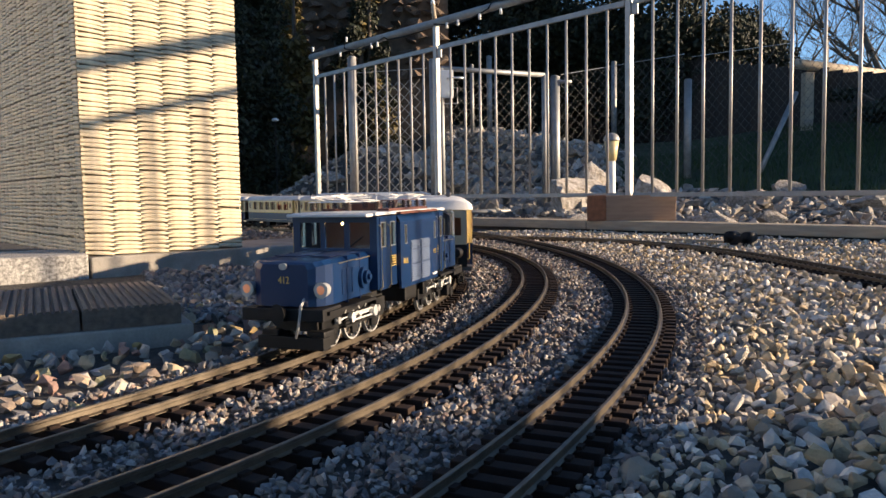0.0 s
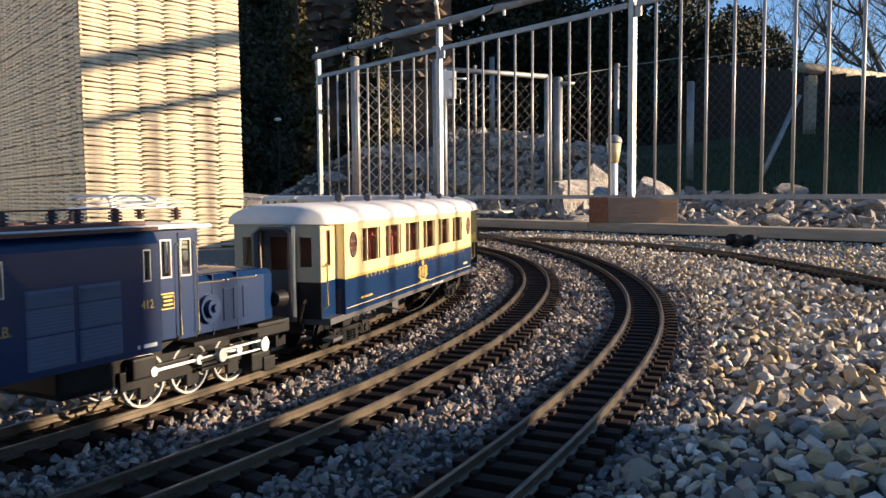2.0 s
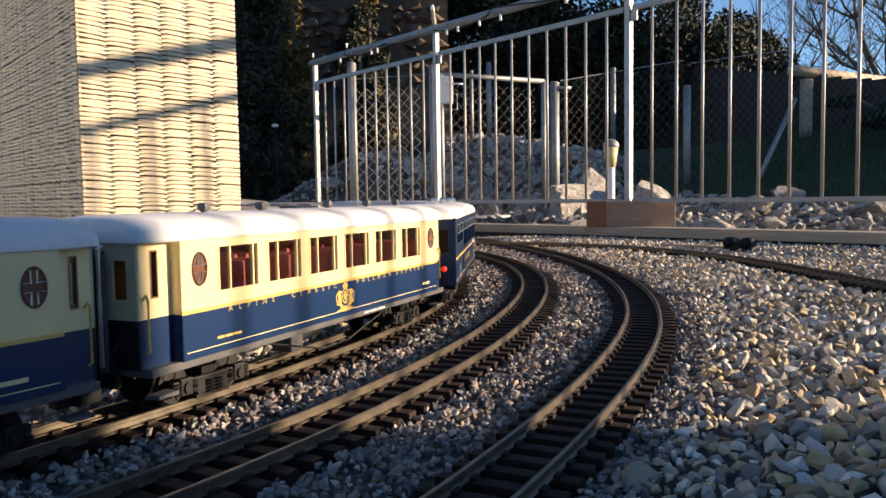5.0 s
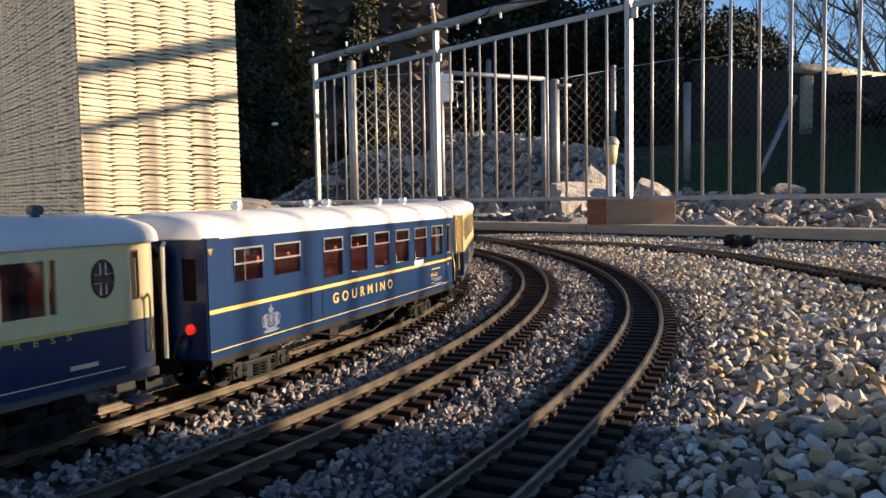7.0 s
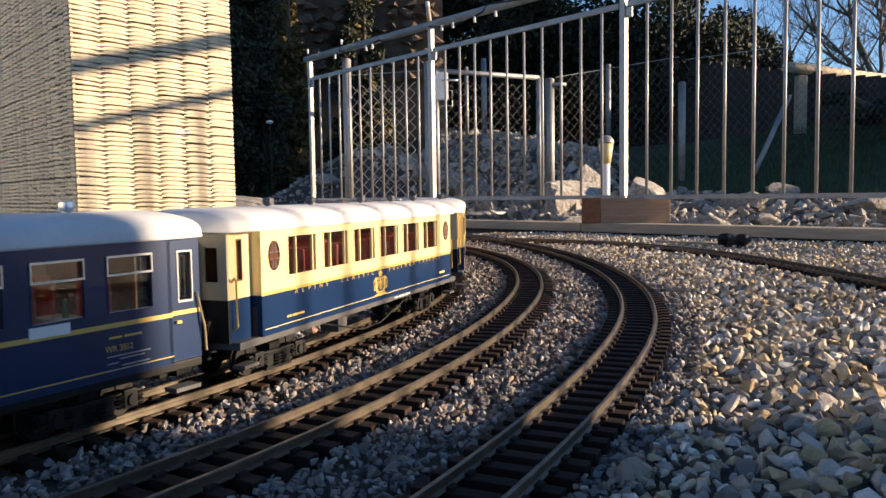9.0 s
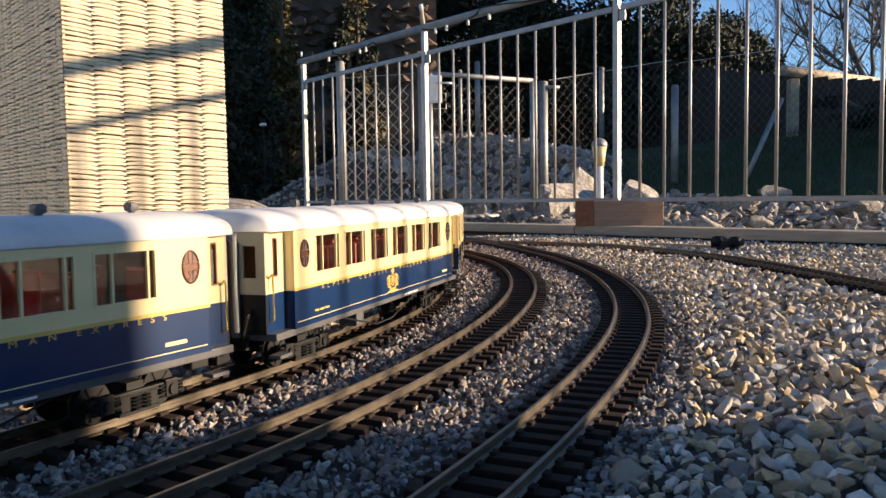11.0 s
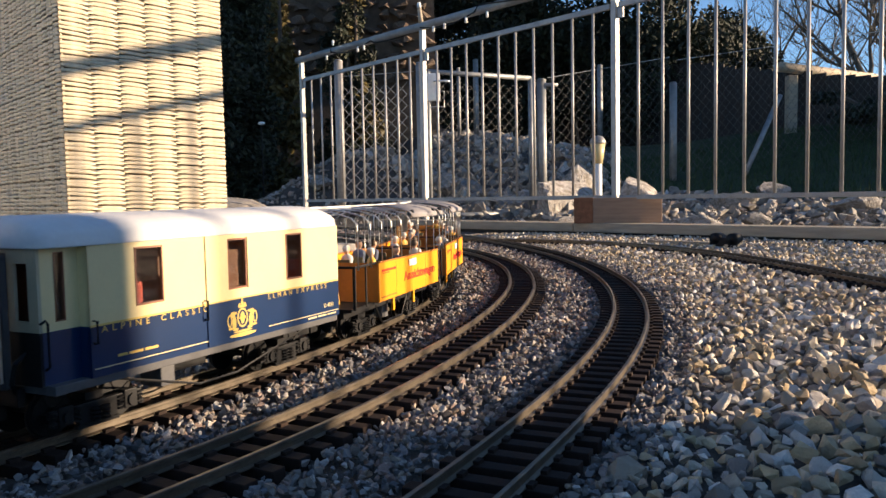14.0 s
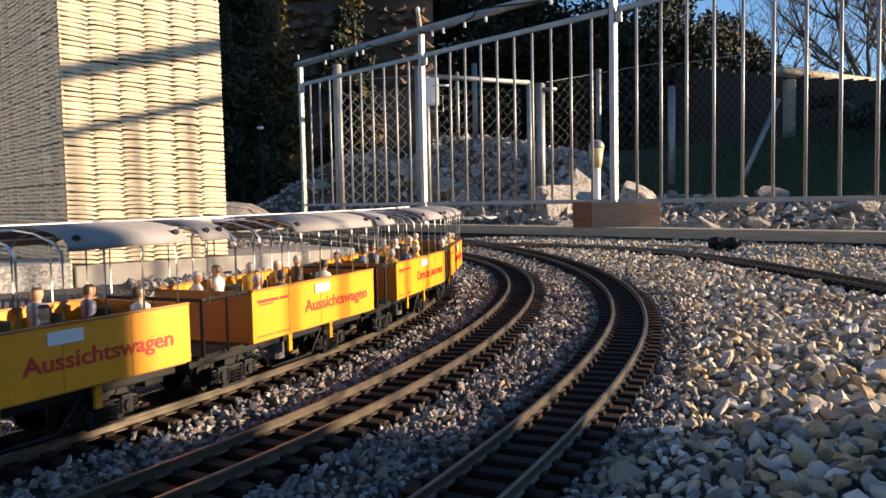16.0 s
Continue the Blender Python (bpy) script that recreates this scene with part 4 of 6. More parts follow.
M["skin"] = mat("pale_toy_plastic", (0.55, 0.32, 0.2), 0.5, vary=0.1, bump=0)


def peg(th, x, y, z, tone, turn):
    """A plain toy figurine: one simple turned shape."""
    bm = B()
    rings = []
    n = 10
    for z0, w, d in ((0, 0.0080, 0.0062), (0.010, 0.0078, 0.0058), (0.019, 0.0098, 0.0060), (0.0235, 0.0092, 0.0055), (0.0262, 0.0035, 0.0032), (0.0285, 0.0034, 0.0032), (0.0300, 0.0047, 0.0048),
                     (0.0335, 0.0054, 0.0056), (0.0365, 0.0050, 0.0052), (0.0390, 0.0028, 0.0030)):
        rings.append([bm.verts.new((d * math.cos(6.2832 * k / n), w * math.sin(6.2832 * k / n), z0)) for k in range(n)])
    for a, b in zip(rings, rings[1:]):
        for k in range(n):
            bm.faces.new((a[k], a[(k + 1) % n], b[(k + 1) % n], b[k]))
    bm.faces.new(rings[0][::-1])
    bm.faces.new(rings[-1])
    ob = part("toy_figurine", bm, M[tone], th, smooth=True)
    ob.data.materials.append(M["skin"])
    ob.data.materials.append(M["tone7"] if tone in ("tone0", "tone3", "tone5") else M["tone0"])
    for p in ob.data.polygons:
        if p.center.z > 0.0265:
            p.material_index = 2 if p.center.z > 0.0358 or (p.center.z > 0.031 and p.center.x < -0.001) else 1
    ob.matrix_basis = pose(x, y, z, random.uniform(-6, 6), random.uniform(-6, 6), turn)
    return ob


def open_car(seed, text, canopy):
    """Orange open observation car with hoops, canopy and rolled awning."""
    rnd = random.Random(seed)
    th = empty("open_observation_car", "orange open model observation car with metal hoops and toy figurines", "open car", "open observation cars")
    L = 0.205
    part("chassis", box(B(), -L, L, -0.040, 0.040, 0.024, 0.032, 0.001), M["black"], th)
    part("floor", box(B(), -L + 0.004, L - 0.087, -0.056, 0.056, 0.032, 0.036), M["inner_wood"], th)
    for y in (-1, 1):
        y0, y1 = sorted((y * 0.0565, y * 0.0590))
        part("side_panel", box(B(), -L, L - 0.082, y0, y1, 0.033, 0.084, 0.0008), M["orange"], th)
        for k in range(1, 4):
            x = -L + k * (2 * L - 0.082) / 4
            part("panel_seam", box(B(), x - 0.0005, x + 0.0005, *sorted((y * 0.0588, y * 0.0592)), 0.034, 0.083), M["orange_dark"], th)
        part("top_rail", box(B(), -L, L - 0.082, *sorted((y * 0.0555, y * 0.0600)), 0.0835, 0.0855, 0.0006), M["orange_dark"], th)
    for x in (-L + 0.001, L - 0.083):
        part("end_panel", box(B(), x - 0.0012, x + 0.0012, -0.057, 0.057, 0.033, 0.084), M["orange_dark"], th, "brownish orange end panel")
    for y in (-0.052, -0.026, 0.0, 0.026, 0.052):
        part("platform_bar", cyl(B(), (L - 0.004, y, 0.032), (L - 0.004, y, 0.084), 0.0012, n=6), M["black"], th)
    part("platform_rail", tube(B(), [(L - 0.083, 0.054, 0.084), (L - 0.004, 0.054, 0.084), (L - 0.004, -0.054, 0.084), (L - 0.083, -0.054, 0.084)], 0.0018, 6), M["black"], th)
    for x in (L - 0.004, L - 0.044):
        for y in (-0.054, 0.054):
            part("platform_bar", cyl(B(), (x, y, 0.032), (x, y, 0.084), 0.0014, n=6), M["black"], th)
    part("platform", box(B(), L - 0.087, L, -0.050, 0.050, 0.030, 0.033), M["black"], th)
    for k in range(9):
        x = -L + 0.012 + k * (2 * L - 0.024) / 8
        pts = [(x, 0.056, 0.080), (x, 0.056, 0.128), (x, 0.048, 0.138), (x, 0.025, 0.146), (x, 0.0, 0.149), (x, -0.025, 0.146), (x, -0.048, 0.138), (x, -0.056, 0.128), (x, -0.056, 0.080)]
        part("hoop", tube(B(), pts, 0.0011, 6), M["silver"], th, smooth=True)
    bm = B()
    for y, z in ((0.0, 0.149), (-0.05, 0.1375)):
        cyl(bm, (-L + 0.012, y, z), (L - 0.012, y, z), 0.0012, n=6)
    part("ridge_bar", bm, M["silver"], th)
    for (a, b) in canopy:
        prof = [(0.060 * math.cos(math.pi * i / 14), 0.1315 + 0.0205 * math.sin(math.pi * i / 14) ** 0.8) for i in range(15)]
        prof += [(0.0585 * math.cos(math.pi * i / 14), 0.1305 + 0.0200 * math.sin(math.pi * i / 14) ** 0.8) for i in range(14, -1, -1)]
        part("canopy", shell(B(), a, b, prof), M["canvas"], th, "grey canvas canopy", smooth=True)
        for x in (a + 0.012, b - 0.012):
            part("canopy_clip", cyl(B(), (x, 0.052, 0.140), (x, 0.057, 0.142), 0.003, n=8), M["black"], th)
    part("rolled_awning", cyl(B(), (-L - 0.018, -0.050, 0.1515), (L + 0.018, -0.050, 0.1515), 0.0040, n=12), M["white"], th, "rolled white canvas awning", smooth=True)
    for k in range(5):
        x = -L + 0.032 + k * 0.062
        for y in (-0.036, 0.036):
            bm = B()
            box(bm, x - 0.013, x + 0.013, y - 0.017, y + 0.017, 0.036, 0.056, 0.002)
            box(bm, x - 0.014, x - 0.010, y - 0.017, y + 0.017, 0.050, 0.080, 0.002)
            part("bench", bm, M["bench"], th)
            if rnd.random() < 0.8:
                peg(th, x + 0.003, y + rnd.uniform(-0.006, 0.006), 0.056 + rnd.uniform(0, 0.006), "tone%d" % rnd.randrange(8), rnd.uniform(0, 360))
    lettering(text, 0.0175, -0.0897, 0.0593, 0.0514, M["red_print"], th, width=0.182, bold=0.0003)
    bars(0.112, 0.0593, 0.0715, [(0, 0.018), (0.020, 0.026), (0.049, 0.020)], 0.0030, 0.0, M["red_print"], th)
    bars(0.108, 0.0593, 0.0690, [(0, 0.030)], 0.0012, 0.0, M["red_print"], th)
    bars(0.115, 0.0593, 0.0370, [(0, 0.02), (0.024, 0.016), (0.044, 0.03)], 0.0022, 0.0, M["orange_dark"], th)
    part("sign_plate", box(B(), -0.0638, -0.0241, 0.0592, 0.0606, 0.0700, 0.0800, 0.0004), M["white"], th)
    for x in (-0.09, 0.02):
        part("orange_step", box(B(), x - 0.004, x + 0.004, 0.046, 0.049, 0.018, 0.033, m=None), M["orange"], th)
    for s in (-1, 1):
        ax = bogie(th, s * 0.118, 0.052, False)
    if seed == 10:
        guard = peg(th, L - 0.045, 0.010, 0.033, "tone2", 0)
        guard.matrix_basis = guard.matrix_basis @ Matrix.Diagonal((1.15, 1.05, 1.9, 1))
    part("brake_cylinder", cyl(B(), (0.02, 0.030, 0.012), (0.02, 0.030, 0.026), 0.009, n=12), M["grey_frame"], th)
    bm = B()
    for s in (-1, 1):
        tube(bm, [(-0.08, s * 0.04, 0.026), (-0.05, s * 0.04, 0.008), (0.05, s * 0.04, 0.008), (0.08, s * 0.04, 0.026)], 0.0014, 5)
    part("truss_rod", bm, M["black"], th)
    for s in (-1, 1):
        part("coupler", box(B(), *sorted((s * L, s * (L + 0.02))), -0.006, 0.006, 0.014, 0.022, 0.001), M["black"], th)
    return th


M["orange_dark"] = mat("worn_dark_orange_paint", (0.42, 0.15, 0.02), 0.5, vary=0.15, bump=0.05)
M["canvas"] = mat("grey_canvas", (0.30, 0.28, 0.28), 0.85, vary=0.1, scale=40, fine=600, bump=0.2, depth=0.0004)
M["bench"] = mat("olive_bench_plastic", (0.10, 0.085, 0.04), 0.6, vary=0.15, bump=0)
M["red_print"] = mat("red_print", (0.55, 0.025, 0.02), 0.45, vary=0.05, bump=0)


# ---- locomotive ----
LWR = 0.0225


def spoked_wheel(r):
    bm = B()
    n = 28
    for k in range(n):
        a0, a1 = 6.2832 * k / n, 6.2832 * (k + 1) / n
        q = []
        for y in (0.0, 0.005):
            for rr in (r, r - 0.0020):
                q.append([bm.verts.new((rr * math.cos(a), y, rr * math.sin(a))) for a in (a0, a1)])
        for i, j in ((0, 1), (1, 3), (3, 2), (2, 0)):
            bm.faces.new((q[i][0], q[i][1], q[j][1], q[j][0]))
    for k in range(10):
        box(bm, -0.0006, 0.0006, 0.001, 0.003, 0.004, r - 0.001, m=Matrix.Rotation(k * 0.62832, 4, 'Y'))
    cyl(bm, (0, 0, 0), (0, 0.006, 0), 0.006, n=12)
    box(bm, -0.003, 0.003, 0.003, 0.0065, 0, 0.012)
    bmesh.ops.remove_doubles(bm, verts=bm.verts, dist=1e-6)
    me = bpy.data.meshes.new("drive_wheel")
    bmesh.ops.recalc_face_normals(bm, faces=bm.faces)
    bm.to_mesh(me)
    bm.free()
    me.materials.append(M["wheel_grey"])
    return me


DRIVE = spoked_wheel(LWR)
ARM = 0.008


def drive_bogie(th, x, flip):
    bm = B()
    for s in (-1, 1):
        y0, y1 = sorted((s * 0.026, s * 0.030))
        box(bm, -0.095, 0.095, y0, y1, 0.018, 0.034, 0.001)
        for cx in (-0.062, 0.0, 0.062):
            box(bm, cx - 0.009, cx + 0.009, y0, y1, 0.008, 0.020, 0.001)
        box(bm, *sorted((flip * 0.080, flip * 0.112)), *sorted((s * 0.018, s * 0.040)), 0.006, 0.024, 0.002)
    box(bm, -0.10, 0.10, -0.026, 0.026, 0.022, 0.050)
    bg = part("bogie", bm, M["black"], th)
    bg.matrix_basis = pose(x, 0, 0)
    part("step_plate", box(B(), *sorted((flip * 0.098, flip * 0.118)), -0.042, 0.042, 0.004, 0.018, 0.001), M["black"], bg)
    bm = B()
    for k in range(3):
        box(bm, flip * 0.025 - 0.022, flip * 0.025 + 0.022, 0.034, 0.038, 0.020 + k * 0.004, 0.0225 + k * 0.004)
    part("leaf_spring", bm, M["black"], bg)
    part("sand_box", box(B(), *sorted((-flip * 0.085, -flip * 0.055)), 0.028, 0.036, 0.026, 0.044, 0.002), M["black"], bg)
    wheels = []
    for cx, r in ((-0.062, LWR), (0.0, LWR), (0.062, LWR)):
        for s in (-1, 1):
            w = piece("drive_wheel", DRIVE, bg, pose(cx, s * 0.0215, LWR) if s > 0 else pose(cx, s * 0.0215, LWR, 0, 0, 180))
            wheels.append((w, cx, s))
    rods = []
    for s in (-1, 1):
        bm = B()
        box(bm, -0.068, 0.068, -0.0010, 0.0010, -0.0012, 0.0012, 0.0004)
        for cx in (-0.062, 0.0, 0.062):
            cyl(bm, (cx, -0.0026, 0), (cx, 0.0026, 0), 0.0042, n=12)
        rd = part("coupling_rod", bm, M["rod"], bg, "bright steel coupling rod")
        rd.matrix_basis = pose(0, s * 0.0345, LWR + ARM)
        rods.append((rd, s * 0.0345, 0.0, 0.0))
        bm = B()
        box(bm, -0.070, 0.0, -0.0009, 0.0009, -0.0009, 0.0009, 0.0003)
        box(bm, -0.070, 0.0, -0.0009, 0.0009, 0.0070, 0.0088, 0.0003)
        cyl(bm, (-0.070, -0.003, 0.004), (-0.070, 0.003, 0.004), 0.0070, n=14)
        cyl(bm, (0.0, -0.0026, 0.004), (0.0, 0.0026, 0.004), 0.0062, n=14)
        rd = part("drive_rod", bm, M["rod"], bg, "slotted bright steel drive rod")
        rd.matrix_basis = pose(flip * 0.030, s * 0.0385, LWR + ARM)
        rods.append((rd, s * 0.0385, flip * 0.030, 0.004))
    return bg, wheels, rods


M["rod"] = mat("bright_rod_steel", (0.85, 0.85, 0.83), 0.35, 0.5, vary=0.08, bump=0.05)
LOCO_MOVING = []


def pantograph(th, x, s):
    """Folded pantograph on insulators."""
    p = empty("pantograph", "", "")
    p.parent = th
    for k in ("label", "category", "group", "kind"):
        if k in p:
            del p[k]
    bm = B()
    for y in (-0.022, 0.022):
        tube(bm, [(x - 0.055, y, 0.158), (x + 0.055, y, 0.158)], 0.0014, 6)
    for q in (-0.055, -0.02, 0.02, 0.055):
        tube(bm, [(x + q, -0.022, 0.158), (x + q, 0.022, 0.158)], 0.0012, 6)
    part("base_frame", bm, M["bright_paint"], p)
    for y in (-0.018, 0.018):
        bm = B()
        tube(bm, [(x - s * 0.045, y, 0.160), (x + s * 0.05, y * 0.8, 0.166), (x - s * 0.04, y * 0.6, 0.171)], 0.0013, 6)
        tube(bm, [(x + s * 0.02, y, 0.160), (x + s * 0.065, y * 0.9, 0.168), (x - s * 0.02, y * 0.7, 0.172)], 0.0012, 6)
        part("arm", bm, M["bright_paint"], p)
    bm = B()
    tube(bm, [(x - 0.04, -0.016, 0.166), (x + 0.04, 0.016, 0.166)], 0.0009, 5)
    part("cross_brace", bm, M["bright_paint"], p)
    bm = B()
    tube(bm, [(x - 0.04, 0.016, 0.166), (x + 0.04, -0.016, 0.166)], 0.0009, 5)
    part("cross_brace", bm, M["bright_paint"], p)
    for q in (-0.006, 0.010):
        bm = B()
        tube(bm, [(x - s * 0.02 + q, -0.046, 0.169), (x - s * 0.02 + q, -0.034, 0.1745), (x - s * 0.02 + q, 0.034, 0.1745), (x - s * 0.02 + q, 0.046, 0.169)], 0.0017, 6)
        part("contact_strip", bm, M["bright_paint"], p)
    bm = B()
    tube(bm, [(x - s * 0.045, 0.02, 0.160), (x - s * 0.05, 0.02, 0.172), (x - s * 0.03, 0.012, 0.176), (x - s * 0.018, 0.0, 0.170)], 0.0015, 6)
    part("spring_arm", bm, M["bright_paint"], p)
    for q in (-0.045, 0.045):
        for y in (-0.022, 0.022):
            bm = B()
            cyl(bm, (x + q, y, 0.141), (x + q, y, 0.158), 0.002, n=8)
            for k in range(3):
                cyl(bm, (x + q, y, 0.144 + k * 0.004), (x + q, y, 0.1465 + k * 0.004), 0.0042, n=10)
            part("insulator", bm, M["insulator"], p)
    return p


def locomotive():
    th = empty("locomotive", "deep blue articulated model electric locomotive with lit headlamps", "locomotive")
    # low hoods
    for s in (-1, 1):
        bm = B()
        xa, xb = s * 0.150, s * 0.272
        prof = [(-0.043, 0.039), (-0.043, 0.080), (-0.038, 0.087), (0.038, 0.087), (0.043, 0.080), (0.043, 0.039)]
        rings = []
        for x, k, dz in ((xa, 1, 0), (xb - s * 0.006, 1, -0.001), (xb + s * 0.010, 0.94, -0.002), (xb + s * 0.020, 0.80, -0.004), (xb + s * 0.024, 0.62, -0.007)):
            rings.append([bm.verts.new((x, y * k, z + (dz if z > 0.07 else 0))) for y, z in prof])
        for a, b in zip(rings, rings[1:]):
            for k in range(6):
                bm.faces.new((a[k], a[(k + 1) % 6], b[(k + 1) % 6], b[k]))
        bm.faces.new(rings[0])
        bm.faces.new(rings[-1][::-1])
        hood = part("hood", bm, M["blue"], th)
        for x in (0.185, 0.222):
            part("hood_seam", box(B(), s * x - 0.0006, s * x + 0.0006, -0.0434, 0.0434, 0.037, 0.0872), M["blue_dark"], hood)
        for y in (-1, 1):
            for a, b in ((0.158, 0.200), (0.206, 0.250)):
                bm = B()
                tube(bm, [(s * a, y * 0.0445, 0.0790), (s * b, y * 0.0445, 0.0775)], 0.0008, 6)
                for q in (a, b):
                    tube(bm, [(s * q, y * 0.041, 0.078), (s * q, y * 0.0448, 0.0783)], 0.0010, 5)
                part("hood_handrail", bm, M["brass"], hood)
            bm = B()
            cyl(bm, (s * 0.178, y * 0.043, 0.056), (s * 0.178, y * 0.047, 0.056), 0.0115, n=20)
            cyl(bm, (s * 0.178, y * 0.047, 0.056), (s * 0.178, y * 0.051, 0.056), 0.0075, n=16)
            cyl(bm, (s * 0.178, y * 0.051, 0.056), (s * 0.178, y * 0.054, 0.056), 0.0035, n=12)
            part("blower", bm, M["blue"], hood, smooth=False)
            for k in range(3):
                x = s * (0.205 + 0.015 * k)
                part("hood_door", box(B(), x - 0.0045, x + 0.0045, *sorted((y * 0.043, y * 0.0438)), 0.044, 0.070, 0.0003), M["blue"], hood)
        for y in (-0.02, 0.02):
            part("hood_top_panel", box(B(), *sorted((s * 0.160, s * 0.245)), y - 0.012, y + 0.012, 0.0868, 0.0885, 0.0005), M["blue_dark"], hood)
        part("buffer_beam", box(B(), *sorted((s * 0.255, s * 0.300)), -0.046, 0.046, 0.028, 0.038, 0.001), M["black"], th)
        part("running_board", box(B(), *sorted((s * 0.150, s * 0.292)), -0.049, 0.049, 0.033, 0.036), M["black"], th)
        # lamps
        for y, z, r in ((-0.042, 0.053, 0.0076), (0.042, 0.053, 0.0076), (0.0, 0.0775, 0.0045)):
            bm = B()
            x = s * 0.286
            cyl(bm, (x, y, z), (x + s * 0.012, y, z), r * 0.8, r, n=20)
            lamp = part("headlamp", bm, M["wheel_grey"] if s > 0 else M["black"], th, smooth=False)
            bm = B()
            bmesh.ops.create_uvsphere(bm, u_segments=16, v_segments=8, radius=r * 0.82, matrix=Matrix.Translation((x + s * 0.0105, y, z)) @ Matrix.Diagonal((0.45, 1, 1, 1)))
            part("lens", bm, M["lens"], lamp, "softly lit orange lens", smooth=True)
        lettering("412", 0.011, s * 0.2966, 0.0, 0.0585, M["gold"], th, turn=NOSE if s > 0 else NOSE @ Matrix.Rotation(math.pi, 4, 'Y'))
        part("buffer", cyl(B(), (s * 0.298, 0, 0.034), (s * 0.314, 0, 0.034), 0.004, 0.008, n=14), M["black"], th)
        part("brake_hose", tube(B(), [(s * 0.294, 0.022, 0.045), (s * 0.304, 0.022, 0.040), (s * 0.303, 0.018, 0.024), (s * 0.296, 0.012, 0.018)], 0.0016, 6), M["wheel_grey"], th)
    # cabs and middle body
    zb, zt = 0.041, 0.132
    for s in (-1, 1):
        c0, c1 = sorted((s * 0.088, s * 0.152))
        dx = s * 0.134
        wx = s * 0.104
        holes = [(dx - 0.008, dx + 0.008, 0.094, 0.124), (wx - 0.008, wx + 0.008, 0.094, 0.124)]
        for y in (-1, 1):
            part("cab_side", wall_cells(B(), c0, c1, zb, zt, *sorted((y * 0.050, y * 0.053)), holes), M["blue"], th)
            for h in holes:
                window(th, *h, y * 0.053, M["silver"], t=0.0012)
            for x in (s * 0.147, s * 0.120):
                part("cab_handrail", tube(B(), [(x, y * 0.053, 0.040), (x, y * 0.0565, 0.043), (x, y * 0.0565, 0.118), (x, y * 0.053, 0.121)], 0.0008, 6), M["brass"], th)
            part("cab_door", wall_cells(B(), dx - 0.0115, dx + 0.0115, 0.040, 0.130, *sorted((y * 0.053, y * 0.0538)), [(dx - 0.0088, dx + 0.0088, 0.093, 0.125)]), M["blue"], th)
            part("number_plate", box(B(), wx - 0.010, wx + 0.010, *sorted((y * 0.053, y * 0.0538)), 0.062, 0.075), M["gold"], th)
            part("plate_field", box(B(), wx - 0.009, wx + 0.009, *sorted((y * 0.0538, y * 0.0541)), 0.063, 0.074), M["black"], th)
            bars(wx + 0.007, 0.0541 if y > 0 else -0.0545, 0.0715, [(0, 0.014), (0.001, 0.012), (0, 0.014)], 0.0014, 0.0032, M["gold"], th)
        bm = B()
        wall_cells(bm, -0.053, 0.053, 0.080, zt, -0.0015, 0.0015, [(-0.044, -0.018, 0.094, 0.124), (-0.012, 0.012, 0.094, 0.124), (0.018, 0.044, 0.094, 0.124)])
        wall_cells(bm, -0.053, 0.053, zb, 0.080, -0.0015, 0.0015, [])
        bmesh.ops.transform(bm, matrix=Matrix.Translation((s * 0.152, 0, 0)) @ Matrix.Rotation(math.pi / 2, 4, 'Z'), verts=bm.verts)
        part("cab_front", bm, M["blue"], th)
        for y in (-0.031, 0.0, 0.031):
            pn = part("windscreen", box(B(), s * 0.152 - 0.0005, s * 0.152 + 0.0005, y - 0.013, y + 0.013, 0.094, 0.124), M["glass"], th)
            pn.visible_shadow = False
        part("wiper", tube(B(), [(s * 0.1545, 0.020, 0.096), (s * 0.1545, 0.036, 0.108)], 0.0007, 4), M["black"], th)
        part("cab_wall", box(B(), s * 0.088 - 0.001, s * 0.088 + 0.001, -0.05, 0.05, zb, zt), M["inner_wood"], th)
        bm = B()
        bmesh.ops.create_icosphere(bm, subdivisions=1, radius=0.0018, matrix=Matrix.Translation((s * 0.130, 0.0, 0.122)))
        part("cab_lamp", bm, M["inner_lamp"], th)
    # middle body with louvres
    mholes = [(0.066, 0.076, 0.094, 0.118), (-0.076, -0.066, 0.094, 0.118)]
    for y in (-1, 1):
        part("body_side", wall_cells(B(), -0.088, 0.088, 0.037, 0.122, *sorted((y * 0.055, y * 0.058)), mholes), M["blue"], th)
        bm = B()
        q = [bm.verts.new((x, y * yy, z)) for x, yy, z in ((-0.088, 0.058, 0.122), (0.088, 0.058, 0.122), (0.088, 0.052, 0.134), (-0.088, 0.052, 0.134))]
        bm.faces.new(q)
        bmesh.ops.solidify(bm, geom=bm.faces[:], thickness=0.002)
        part("body_shoulder", bm, M["blue"], th)
        for h in mholes:
            window(th, *h, y * 0.058, M["silver"], t=0.0010)
        for a, b in ((0.002, 0.036), (-0.036, -0.002)):
            for k in range(3):
                z = 0.0400 + 0.0195 * k
                bm = B()
                box(bm, a, b, *sorted((y * 0.0580, y * 0.0586)), z, z + 0.0180)
                for j in range(7):
                    box(bm, a + 0.001, b - 0.001, *sorted((y * 0.0586, y * 0.0596)), z + 0.0016 + j * 0.0023, z + 0.0028 + j * 0.0023)
                part("louvre", bm, M["louvre"], th, "pale blue-grey louvre")
        for x in (0.088, -0.088):
            part("end_strip", box(B(), x - 0.0012, x + 0.0012, *sorted((y * 0.050, y * 0.058)), 0.044, 0.122), M["blue"], th)
    lettering("Rh.B.", 0.0105, 0.072, 0.0583, 0.062, M["gold"], th, width=0.020)
    lettering("412", 0.0100, -0.070, 0.0583, 0.066, M["gold"], th, width=0.014)
